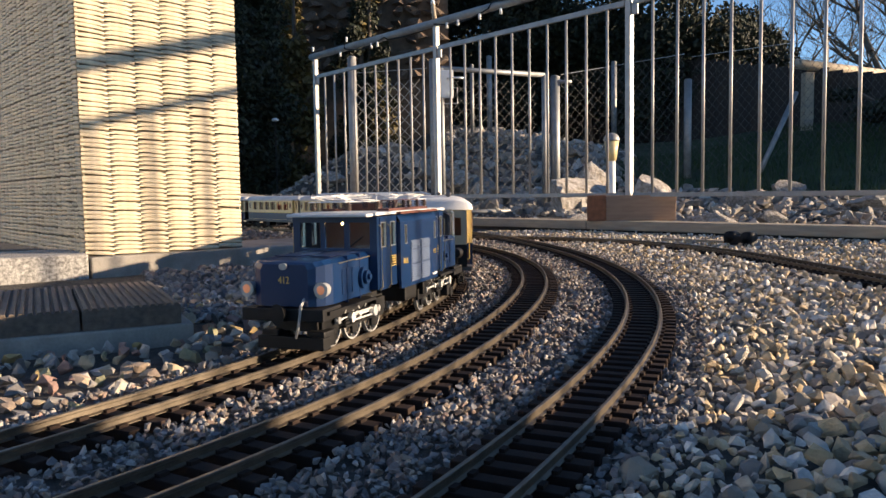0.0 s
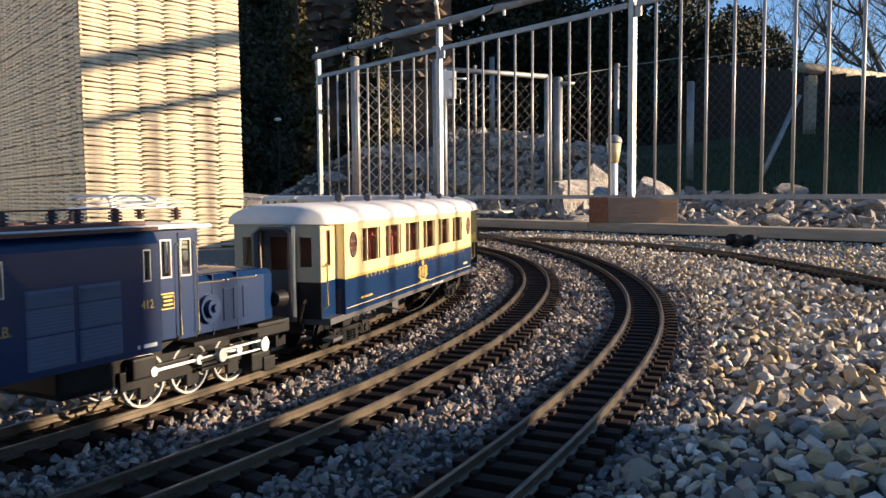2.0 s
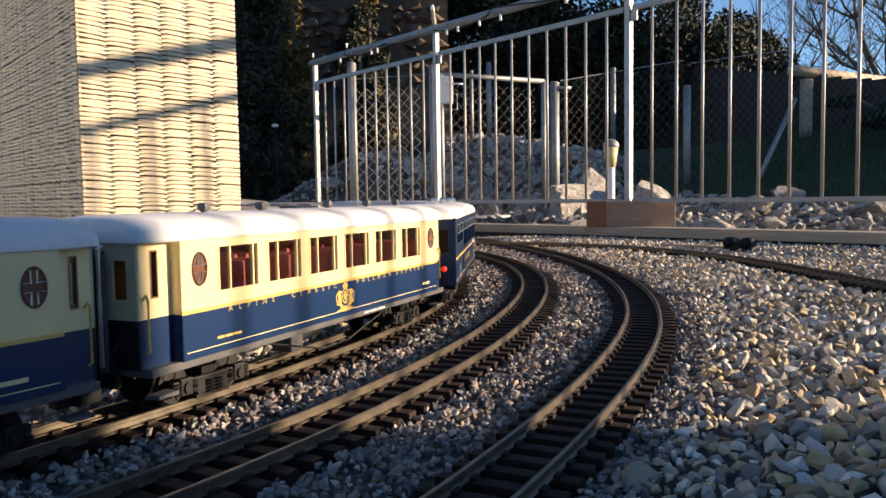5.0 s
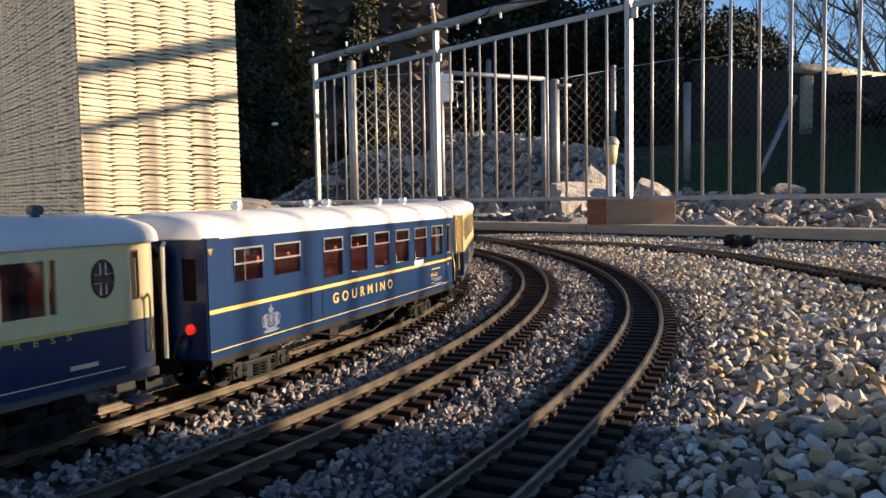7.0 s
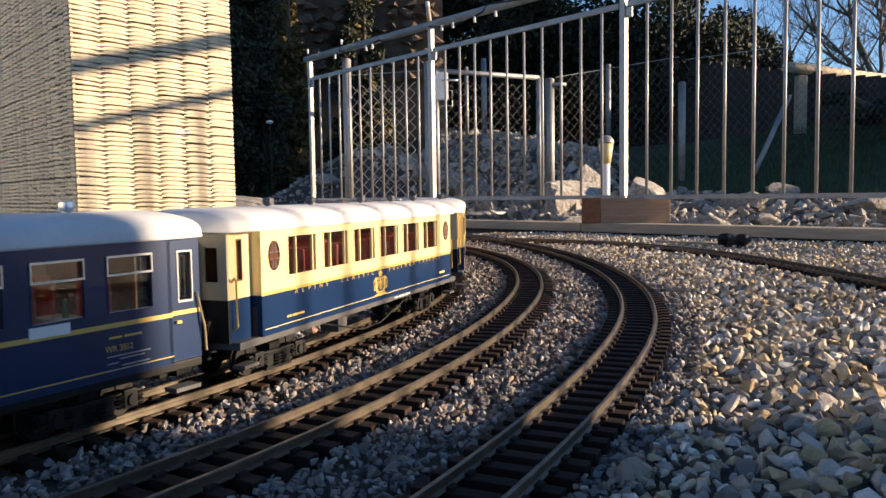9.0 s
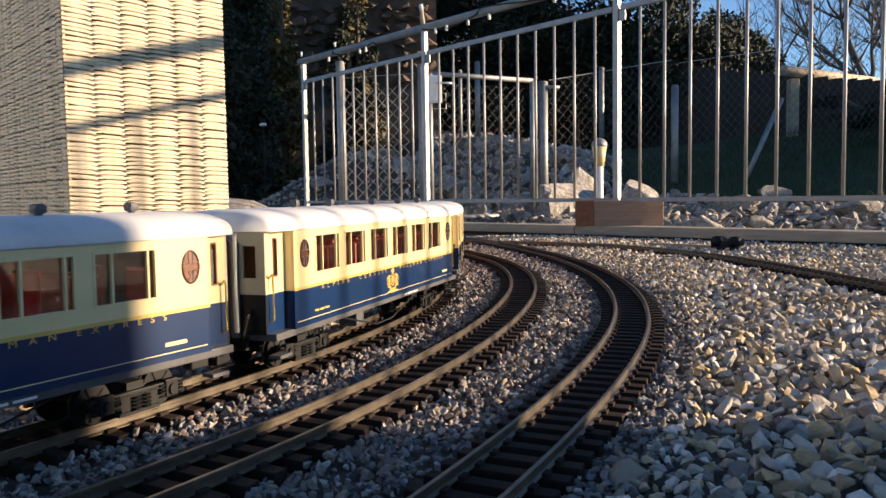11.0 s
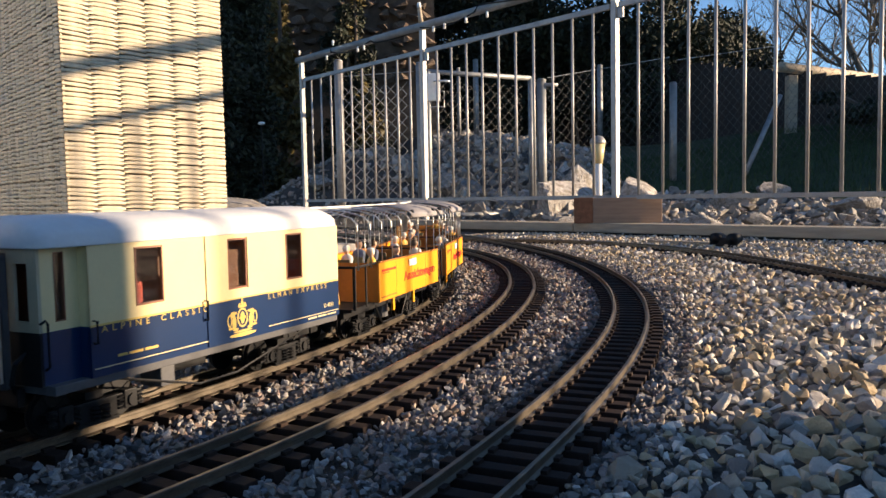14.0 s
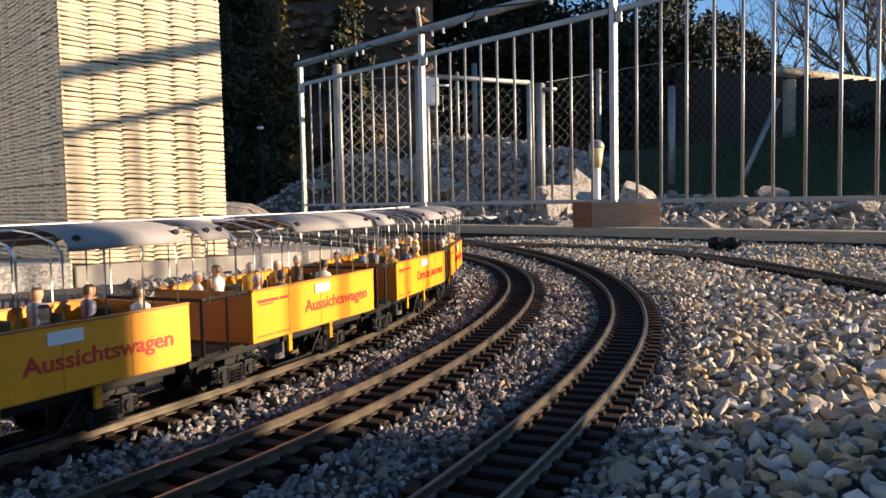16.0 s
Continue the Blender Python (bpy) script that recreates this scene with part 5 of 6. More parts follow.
    bars(-0.055, 0.0583, 0.0400, [(0, 0.003), (0.008, 0.018)], 0.0020, 0.0, M["white"], th)
    # roof
    part("roof", box(B(), -0.155, 0.155, -0.053, 0.053, 0.1335, 0.1375, 0.0015), M["roof"], th)
    for s in (-1, 1):
        part("roof_overhang", box(B(), *sorted((s * 0.1555, s * 0.178)), -0.050, 0.050, 0.1325, 0.1365, 0.0015), M["roof"], th)
    part("roof_gutter", box(B(), -0.088, 0.088, 0.0535, 0.0585, 0.1335, 0.1365), M["brown_rail"], th)
    part("roof_conduit", box(B(), -0.09, 0.09, 0.028, 0.044, 0.1375, 0.1425, 0.001), M["brown_rail"], th, "rust-brown roof conduit")
    part("roof_conduit", box(B(), -0.09, 0.09, -0.044, -0.028, 0.1375, 0.1425, 0.001), M["brown_rail"], th, "rust-brown roof conduit")
    for x, y in ((-0.06, 0.036), (-0.02, 0.036), (0.0, 0.036), (0.035, 0.036), (0.045, 0.0), (-0.045, 0.0), (0.07, -0.036), (0.02, -0.036)):
        bm = B()
        cyl(bm, (x, y, 0.1425), (x, y, 0.158), 0.0022, n=8)
        for k in range(3):
            cyl(bm, (x, y, 0.1445 + k * 0.004), (x, y, 0.147 + k * 0.004), 0.0048, 0.004, n=10)
        part("roof_insulator", bm, M["insulator"], th)
    part("busbar", tube(B(), [(-0.06, 0.036, 0.1585), (-0.02, 0.036, 0.1585), (0.035, 0.036, 0.1585), (0.07, -0.036, 0.1585)], 0.0011, 6), M["brown_rail"], th)
    part("main_switch", box(B(), 0.02, 0.05, -0.02, 0.015, 0.1375, 0.153, 0.003), M["brown_rail"], th)
    pantograph(th, 0.118, 1)
    pantograph(th, -0.118, -1)
    part("tank", box(B(), -0.05, 0.0, -0.036, 0.036, 0.019, 0.034, 0.003), M["black"], th)
    for s in (-1, 1):
        LOCO_MOVING.append(drive_bogie(th, s * 0.172, s))
    return th


M["blue_dark"] = mat("shadowy_blue_lacquer", (0.008, 0.022, 0.075), 0.35, vary=0.1, bump=0.05)
M["louvre"] = mat("pale_blue_grey_louvre", (0.085, 0.12, 0.20), 0.45, vary=0.1, bump=0.05)

ROUND = ("blower", "headlamp", "lens", "buffer", "oval", "leading", "ventilator", "insulator", "roof_insulator", "tail_lamp", "crest", "canopy_clip", "brake_cylinder", "ceiling_lamp", "cab_lamp", "hoop", "drive_rod", "bottle")


def fit_length(th, k, along, up, ky=1.0):
    """Bring a car to its model size. along, up: pairs of (drawn, model) places; round and small parts only move."""
    ax, bx = zip(*along)
    az, bz = zip(*up)
    done = set()
    for o in th.children_recursive:
        p = o.matrix_basis.copy()
        own = p.translation.length > 1e-6
        gear = o.name.startswith("bogie") or o.parent.name.startswith("bogie")
        if gear:
            p.translation.x *= k
        else:
            if own:
                p.translation.x = np.interp(p.translation.x, ax, bx)
                p.translation.z = np.interp(p.translation.z, az, bz)
            p.translation.y *= ky
        o.matrix_basis = p
        if o.type != 'MESH' or o.data.users > 1 or o.data.name in done:
            continue
        done.add(o.data.name)
        xs = [v.co.x for v in o.data.vertices]
        mid = (min(xs) + max(xs)) / 2
        for v in o.data.vertices:
            if gear or own:
                v.co.x *= k if gear or o.name.startswith("lettering") else 1
                continue
            v.co.x = np.interp(mid, ax, bx) + (v.co.x - mid) if o.name.startswith(ROUND) else np.interp(v.co.x, ax, bx)
            v.co.z = np.interp(v.co.z, az, bz)
            v.co.y *= ky
    return th


K_LOCO, K_COACH, K_DINER, K_VAN, K_OPEN = 0.82, 0.843, 0.82, 0.775, 0.72
LOCO_X = ((-0.314, -0.257), (-0.296, -0.243), (-0.152, -0.126), (-0.088, -0.082), (-0.036, -0.0453), (0.036, 0.030), (0.066, 0.0443), (0.076, 0.0522),
          (0.088, 0.0665), (0.104, 0.0804), (0.134, 0.113), (0.152, 0.131), (0.222, 0.196), (0.286, 0.250), (0.314, 0.275))
LOCO_Z = ((0.0, 0.0), (0.012, 0.012), (0.028, 0.040), (0.036, 0.050), (0.041, 0.0585), (0.053, 0.074), (0.077, 0.098), (0.087, 0.1045), (0.094, 0.108), (0.124, 0.139),
          (0.134, 0.1475), (0.1375, 0.151), (0.158, 0.164), (0.176, 0.175))
COACH_X = ((-0.365, -0.310), (-0.343, -0.288), (-0.29, -0.258), (-0.266, -0.238), (-0.241, -0.203), (0.241, 0.2155), (0.29, 0.262), (0.343, 0.2975), (0.365, 0.319))
COACH_Z = ((0.0, 0.0), (0.010, 0.010), (0.0275, 0.038), (0.034, 0.0445), (0.070, 0.083), (0.0785, 0.0955), (0.1245, 0.137), (0.136, 0.1437), (0.1535, 0.1645), (0.161, 0.174))
DINER_X = ((-0.366, -0.315), (-0.344, -0.287), (-0.30, -0.253), (-0.292, -0.2345), (0.135, 0.105), (0.196, 0.1507), (0.244, 0.1974), (0.256, 0.215), (0.304, 0.2588), (0.344, 0.2935), (0.366, 0.315))
DINER_Z = ((0.0, 0.0), (0.010, 0.010), (0.0275, 0.034), (0.034, 0.0405), (0.042, 0.0465), (0.0715, 0.0785), (0.075, 0.082), (0.083, 0.0885), (0.092, 0.101), (0.123, 0.132), (0.136, 0.1425),
           (0.1535, 0.164), (0.161, 0.174))
VAN_X = ((-0.265, -0.208), (-0.243, -0.186), (-0.115, -0.120), (-0.092, -0.094), (-0.058, -0.062), (-0.035, -0.0341), (-0.010, -0.009), (0.028, 0.0193), (0.105, 0.0675), (0.135, 0.0963),
         (0.19, 0.1396), (0.243, 0.171), (0.265, 0.193))
VAN_Z = ((0.0, 0.0), (0.010, 0.010), (0.0275, 0.038), (0.034, 0.0445), (0.070, 0.0825), (0.085, 0.092), (0.126, 0.1375), (0.140, 0.142), (0.155, 0.164), (0.161, 0.172))
OPEN_X = ((-0.225, -0.172), (-0.205, -0.155), (0.123, 0.082), (0.205, 0.148), (0.225, 0.165))
OPEN_Z = ((0.0, 0.0), (0.010, 0.010), (0.024, 0.030), (0.033, 0.042), (0.084, 0.0905), (0.0855, 0.092), (0.128, 0.140), (0.1315, 0.1425), (0.149, 0.157), (0.152, 0.160))
CARS.append((fit_length(locomotive(), K_LOCO, LOCO_X, LOCO_Z, 1.05), 0.655, 0.0, 0.172 * K_LOCO))
first = fit_length(pullman(), K_COACH, COACH_X, COACH_Z)
CARS.append((first, 1.239, 0.0, 0.235 * K_COACH))
for s in (1.854, 3.082, 3.707):
    CARS.append((copy_thing(first, pose(0, 0, 0)), s, 0.0, 0.235 * K_COACH))
CARS.append((fit_length(diner(), K_DINER, DINER_X, DINER_Z), 2.472, 0.0, 0.235 * K_DINER))
CARS.append((fit_length(van(), K_VAN, VAN_X, VAN_Z), 4.208, 0.0, 0.150 * K_VAN))
ROOFED = [[(-0.205, -0.053)], [(-0.205, 0.02), (0.160, 0.205)], [(-0.205, -0.05), (0.13, 0.205)], [(-0.20, 0.20)]]
for i, (s, text) in enumerate(((4.581, "Aussichtswagen"), (4.896, "Aussichtswagen"), (5.207, "Carrozza panorama"), (5.519, "Aussichtswagen"))):
    CARS.append((fit_length(open_car(10 + i, text, ROOFED[i]), K_OPEN, OPEN_X, OPEN_Z), s, 0.0, 0.118 * K_OPEN))

# ---- fourth track, points motor ----
LINE4 = line_of(0.845, 0.9, 1.585, (0.0, 0.05, 0.95, 1.05, 0.5, 0.2, 0.2), 0.6, 3.2)
build_track(LINE4, -0.5, 2.45, "brass rails on brown sleepers, curving along the timber edging")


def points_motor():
    th = empty("points_motor", "black model points motor lying beside the rails", "points motor", m=pose(0.95, 2.52, 0, 0, 0, 128))
    part("housing", box(B(), -0.05, 0.05, -0.018, 0.018, 0.0, 0.034, 0.006), M["black"], th)
    bm = B()
    for x in (-0.03, 0.03):
        cyl(bm, (x, -0.02, 0.03), (x, 0.02, 0.03), 0.018, n=16)
    part("coil", bm, M["black"], th, smooth=True)
    part("throw_bar", box(B(), 0.05, 0.30, -0.008, 0.008, 0.008, 0.016, 0.001), M["timber"], th, "pale wooden strip")
    return th


points_motor()


# ---- stones ----
def stone_shape(seed, sub=1):
    """Vertices and faces of one broken stone: a hull of few corners, or a cut, dented ball for boulders."""
    rnd = random.Random(seed)
    bm = B()
    sx, sy, sz = rnd.uniform(0.95, 1.35), rnd.uniform(0.72, 1.0), rnd.uniform(0.52, 0.82)
    if sub < 3:
        for _ in range(11 if sub == 1 else 18):
            d = Vector((rnd.gauss(0, 1), rnd.gauss(0, 1), rnd.gauss(0, 1))).normalized()
            d *= rnd.uniform(0.9, 1.1) / max(abs(d.x), abs(d.y), abs(d.z)) ** 0.6
            bm.verts.new((d.x * sx * 0.74, d.y * sy * 0.74, d.z * sz * 0.74))
        r = bmesh.ops.convex_hull(bm, input=bm.verts[:])
        bmesh.ops.delete(bm, geom=list({v for v in r["geom_interior"] + r["geom_unused"] if isinstance(v, bmesh.types.BMVert)}), context='VERTS')
        bmesh.ops.triangulate(bm, faces=bm.faces[:])
    else:
        bmesh.ops.create_icosphere(bm, subdivisions=sub, radius=1.0)
        cuts = [(Vector((rnd.gauss(0, 1), rnd.gauss(0, 1), rnd.gauss(0, 1))).normalized(), rnd.uniform(0.45, 0.8)) for _ in range(12)]
        for v in bm.verts:
            c = v.co * (1 + 0.10 * noise.noise(v.co * 2.5 + Vector((seed, 0, 0))))
            for n, d in cuts:
                o = c.dot(n)
                if o > d:
                    c = c - n * (o - d)
            v.co = Vector((c.x * sx, c.y * sy, c.z * sz)) * 1.3
    bm.verts.index_update()
    vs = np.array([v.co[:] for v in bm.verts])
    fs = np.array([[v.index for v in f.verts] for f in bm.faces])
    bm.free()
    return vs, fs


SHAPES = [stone_shape(k) for k in range(16)]
GEN = np.random.default_rng(5)


def rotations(n):
    q = GEN.normal(size=(n, 4))
    q /= np.linalg.norm(q, axis=1)[:, None]
    w, x, y, z = q.T
    return np.stack([np.stack([1 - 2 * (y * y + z * z), 2 * (x * y - z * w), 2 * (x * z + y * w)], 1),
                     np.stack([2 * (x * y + z * w), 1 - 2 * (x * x + z * z), 2 * (y * z - x * w)], 1),
                     np.stack([2 * (x * z - y * w), 2 * (y * z + x * w), 1 - 2 * (x * x + y * y)], 1)], 1)


def mesh_of(name, vs, fs, material):
    me = bpy.data.meshes.new(name)
    n = fs.shape[1]
    me.vertices.add(len(vs))
    me.vertices.foreach_set("co", vs.astype(np.float32).ravel())
    me.loops.add(fs.size)
    me.loops.foreach_set("vertex_index", fs.astype(np.int32).ravel())
    me.polygons.add(len(fs))
    me.polygons.foreach_set("loop_start", np.arange(0, fs.size, n, dtype=np.int32))
    me.update(calc_edges=True)
    me.shade_flat()
    me.materials.append(material)
    return me


def stones(name, label, category, xyz, r, material, parent=None, shapes=SHAPES):
    """Many loose stones in one mesh."""
    n = len(xyz)
    rot = rotations(n)
    kind = GEN.integers(0, len(shapes), n)
    vs, fs, base = [], [], 0
    for k, (v, f) in enumerate(shapes):
        pick = np.where(kind == k)[0]
        if not len(pick):
            continue
        w = np.einsum("nij,vj->nvi", rot[pick], v) * r[pick][:, None, None]
        w[:, :, 2] *= 0.9
        w += xyz[pick][:, None, :]
        vs.append(w.reshape(-1, 3))
        fs.append((f[None] + (np.arange(len(pick)) * len(v))[:, None, None] + base).reshape(-1, 3))
        base += len(pick) * len(v)
    ob = new(name, mesh_of(name, np.concatenate(vs), np.concatenate(fs), material))
    if parent:
        ob.parent = parent
        ob["kind"] = "stuff"
    else:
        tagged(ob, label, category, kind="stuff")
    return ob


LN = [np.array([(s, x, y, h) for s, x, y, h in ln]) for ln in LINES + [LINE4]]


def from_tracks(xy):
    """Distance from the nearest centre line."""
    best = np.full(len(xy), 9.0)
    for i, ln in enumerate(LN):
        p = ln[(ln[:, 0] > -0.9) & (ln[:, 0] < (2.5 if i == 3 else 5.2))][::2, 1:3]
        for c in np.array_split(np.arange(len(xy)), max(1, len(xy) // 4000)):
            best[c] = np.minimum(best[c], np.sqrt(((xy[c][:, None] - p[None]) ** 2).sum(2).min(1)))
    return best


def across(n, s0, s1, a, b, bias=1.6):
    """Places between track 1 (a metres to its left) and track 3 (b metres to its right)."""
    s = s0 + (s1 - s0) * GEN.random(n) ** bias
    u = GEN.random(n)
    l, r = LN[0], LN[2]
    def at(ln, o):
        x, y, h = (np.interp(s, ln[:, 0], ln[:, k]) for k in (1, 2, 3))
        return np.stack([x + np.sin(h) * o, y - np.cos(h) * o], 1)
    return at(l, -a) * (1 - u)[:, None] + at(r, b) * u[:, None]


xy = across(52000, -0.35, 5.0, 0.09, 0.085)
d = from_tracks(xy)
r = GEN.uniform(0.0024, 0.0060, len(xy)) * (1 + 0.10 * np.clip(xy[:, 1] - 1, 0, 3))
keep = (d > 0.050) | (GEN.random(len(xy)) < 0.6)
inside = d < 0.050
z = np.where(inside, -0.002 - r * 0.4 + GEN.uniform(-0.002, 0.001, len(xy)), 0.001 + GEN.uniform(-0.003, 0.006, len(xy)))
stones("ballast", "fine grey crushed ballast between the rails and sleepers", "ballast", np.column_stack([xy, z])[keep], r[keep], M["gravel_fine"])


def settle(xy, r, k=0.85):
    """Keep the stones that find room: larger ones first, none deep inside another."""
    cell = 2 * float(r.max())
    grid = {}
    keep = np.zeros(len(xy), bool)
    for i in np.argsort(-r):
        x, y, q = float(xy[i, 0]), float(xy[i, 1]), float(r[i])
        a, b = int(x // cell), int(y // cell)
        if all((x - u) ** 2 + (y - v) ** 2 > (k * (q + w)) ** 2 for da in (-1, 0, 1) for db in (-1, 0, 1) for u, v, w in grid.get((a + da, b + db), ())):
            grid.setdefault((a, b), []).append((x, y, q))
            keep[i] = True
    return keep


def t3_x(y):
    o = LN[2][LN[2][:, 0] < 3.2]
    return np.interp(y, o[:, 2], o[:, 1])


def right_zone(n, y0, y1, bias=1.5):
    y = y0 + (y1 - y0) * GEN.random(n) ** bias
    x0 = t3_x(y) + 0.085
    x1 = np.minimum(0.72 * y + 0.25, KA.x + (KA.y - y) / (KA.y - KB.y) * (KB.x - KA.x) - 0.03)
    x = x0 + (x1 - x0) * GEN.random(n)
    ok = (x1 > x0)
    return np.column_stack([x, y])[ok]


BED = empty("gravel_bed", "loose buff and grey gravel stones heaped beside the rails", "gravel", kind="structure")
BIG = []
for k in range(14):
    v, f = stone_shape(100 + k, 2)
    BIG.append(mesh_of("stone", v, f, stone_mat("single_stone", BUFFS, 60, True) if k == 0 else BIG[0].materials[0]))
near = right_zone(3000, 0.40, 1.20, 1.0)
near = near[from_tracks(near) > 0.12]
rn = GEN.uniform(0.0070, 0.0112, len(near))
kn = np.where(settle(near, rn, 0.95))[0][:290]
near, rn = near[kn], rn[kn]
for (x, y), q in zip(near, rn):
    m = pose(x, y, q * random.uniform(0.3, 0.75), random.uniform(-60, 60), random.uniform(-60, 60), random.uniform(0, 360))
    piece("stone", random.choice(BIG), BED, m @ Matrix.Diagonal((q, q, q, 1)))
big_grey = piece("stone", BIG[3], BED, pose(0.122, 0.505, 0.004, 10, 5, 40) @ Matrix.Diagonal((0.022, 0.020, 0.016, 1)))
xy = right_zone(46000, 0.36, 3.6, 1.35)
d = from_tracks(xy)
edge = np.clip((xy[:, 0] - t3_x(xy[:, 1]) - 0.085) / 0.14, 0, 1)
r = (0.0040 + GEN.random(len(xy)) ** 1.6 * (0.0025 + 0.0055 * edge)) * np.clip(1.05 - 0.06 * xy[:, 1], 0.8, 1.1)
ok = d > 0.052 + r * 0.5
xy, r = xy[ok], r[ok]
ok = settle(np.vstack([near, xy]), np.concatenate([rn * 1.1, r]), 0.66)[len(near):]
xy, r = xy[ok], r[ok]
z = GEN.uniform(-0.002, 0.004, len(xy)) + r * GEN.uniform(0.0, 0.7, len(xy))
stones("stones", "", "", np.column_stack([xy, z]), r, M["gravel_buff"], BED)

# left of the tracks: mixed pebbles, then greyer stones towards the planter
y = 0.45 + 1.0 * GEN.random(2600)
x1 = np.interp(y, LN[0][:, 2][:400], LN[0][:, 1][:400]) - 0.075
x = x1 - GEN.random(len(y)) ** 1.1 * 0.62
r = GEN.uniform(0.006, 0.0145, len(y))
xyz = np.column_stack([x, y, GEN.uniform(0, 0.008, len(y))])
lx, ly = x + 0.340, y - 1.026
c36, s36 = math.cos(radians(27)), math.sin(radians(27))
du, dv = lx * c36 + ly * s36, -lx * s36 + ly * c36
keep = ~((du < 0.03) & (dv > -0.012) & (dv < 0.39)) & settle(np.column_stack([x, y]), r, 0.75)
stones("pebbles", "mixed pale, ochre and reddish pebbles beside the outer rails", "pebbles", xyz[keep], r[keep], M["gravel_mixed"])
n = 7000
y = 1.2 + 3.9 * GEN.random(n) ** 1.3
s_of = np.interp(y, LN[0][:, 2][325:620], LN[0][:, 1][325:620])
x = s_of - 0.075 - GEN.random(n) * np.clip(0.4 + 0.35 * (y - 1.2), 0.4, 1.6)
lx, ly = x - BC.x, y - BC.y
cb, sb = math.cos(radians(BT)), math.sin(radians(BT))
bu, bv = lx * cb + ly * sb, -lx * sb + ly * cb
lx, ly = x + 0.340, y - 1.026
du, dv = lx * c36 + ly * s36, -lx * s36 + ly * c36
keep = ~((bu > -0.95) & (bu < 0.82) & (bv > -0.05) & (bv < 1.15)) & ~((du < 0.03) & (dv > -0.01) & (dv < 0.39)) & (from_tracks(np.column_stack([x, y])) > 0.055)
r = GEN.uniform(0.007, 0.014, n) * (0.8 + 0.15 * y)
stones("grey_gravel", "grey loose gravel between the planter and the loop", "gravel", np.column_stack([x, y, GEN.uniform(-0.002, 0.006, n)])[keep], r[keep], M["gravel_fine"])

# ---- rubble bank behind the railing ----
n = 9500
d = 0.12 + 4.4 * GEN.random(n) ** 1.15
a = -3.2 + 9.0 * GEN.random(n)
x = POST2.x + FN.x * d + FD.x * a
y = POST2.y + FN.y * d + FD.y * a
px = x / np.maximum(y, 0.1)
limit = np.where(px > 0.24, 2.1 - 1.2 * np.clip(px - 0.28, 0, 0.4), 3.6)
gate_lane = (np.abs(px - 0.02) < 0.13) & (d < 0.8)
keep = (d < limit) & ~((GEN.random(n) < 0.5) & gate_lane)
r = GEN.uniform(0.018, 0.075, n) ** 1.0 * np.clip(0.45 + 0.35 * d, 0.45, 1.0)
r = np.where(gate_lane, r * 0.5, r) * np.where(px > 0.24, 0.75, 0.9)
z = np.array([bank(p, q) for p, q in zip(x, y)]) + r * 0.25
big = (GEN.random(n) < 0.10) & (px < 0.26) & (d > 1.0)
r = np.where(big, GEN.uniform(0.07, 0.13, n), r)
xyz = np.column_stack([x, y, z])[keep]
stones("rubble_bank", "heaped grey limestone rubble on the bank behind the railing", "rubble", xyz, r[keep], M["rubble"], shapes=[stone_shape(40 + k, 1) for k in range(16)])


def boulder(seed, px, y, w, h):
    """A large rock behind the railing."""
    v, f = stone_shape(seed, 3)
    x = (px - 784) / 1400 * y
    ob = new("boulder", mesh_of("boulder", v, f, M["boulder"]))
    ob.matrix_basis = pose(x, y, bank(x, y) + h * 0.25, 0, 0, seed * 47) @ Matrix.Diagonal((w / 2, w / 2, h / 1.6, 1))
    tagged(ob, "large pale grey limestone boulder among the rubble", "boulder", "boulders")


for k, (px, y, w, h) in enumerate(((815, 6.3, 0.30, 0.28), (850, 6.5, 0.24, 0.16), (1030, 5.2, 0.42, 0.28), (1150, 5.2, 0.34, 0.26), (1255, 3.55, 0.20, 0.13), (1325, 4.6, 0.20, 0.13),
                                     (1395, 4.8, 0.22, 0.16), (1020, 4.35, 0.16, 0.08), (1180, 3.7, 0.16, 0.10), (940, 6.0, 0.30, 0.16), (1050, 5.9, 0.3, 0.35), (590, 6.2, 0.25, 0.14), (1540, 3.9, 0.2, 0.12), (1370, 3.6, 0.12, 0.08))):
    boulder(60 + k, px, y, w, h)

# ---- gate, mesh fence, lamp ----
def mesh_wires(bm, a, b, z0, z1, pitch=0.075, r=0.0013):
    """Diamond wire mesh between two uprights."""
    a, b = Vector(a), Vector(b)
    length = (b - a).length
    u = (b - a) / length
    cols = int(length / pitch)
    rows = int((z1 - z0) / pitch)
    for c in range(-rows, cols):
        for sgn in (1, -1):
            pts = []
            for k in range(rows + 1):
                e = (c + k) if sgn > 0 else (cols - 1 - c - k)
                if 0 <= e <= cols:
                    p = a + u * (e * pitch)
                    pts.append((p.x, p.y, p.z + z0 + k * pitch))
            if len(pts) > 1:
                tube(bm, [pts[0], pts[-1]], r, 5)
    return bm


def mesh_panel(a, b, z1, label, wire="wire", r=0.0013):
    """A stretch of wire mesh fence that follows the ground."""
    ga, gb = bank(a[0], a[1]), bank(b[0], b[1])
    th = empty("wire_mesh_fence", label, "mesh fence", "mesh fence panels")
    part("mesh", mesh_wires(B(), (a[0], a[1], ga), (b[0], b[1], gb), 0.03, z1, r=r), M[wire], th)
    part("top_wire", tube(B(), [(a[0], a[1], ga + z1), (b[0], b[1], gb + z1)], 0.003, 5), M["steel_dull"], th)
    return th


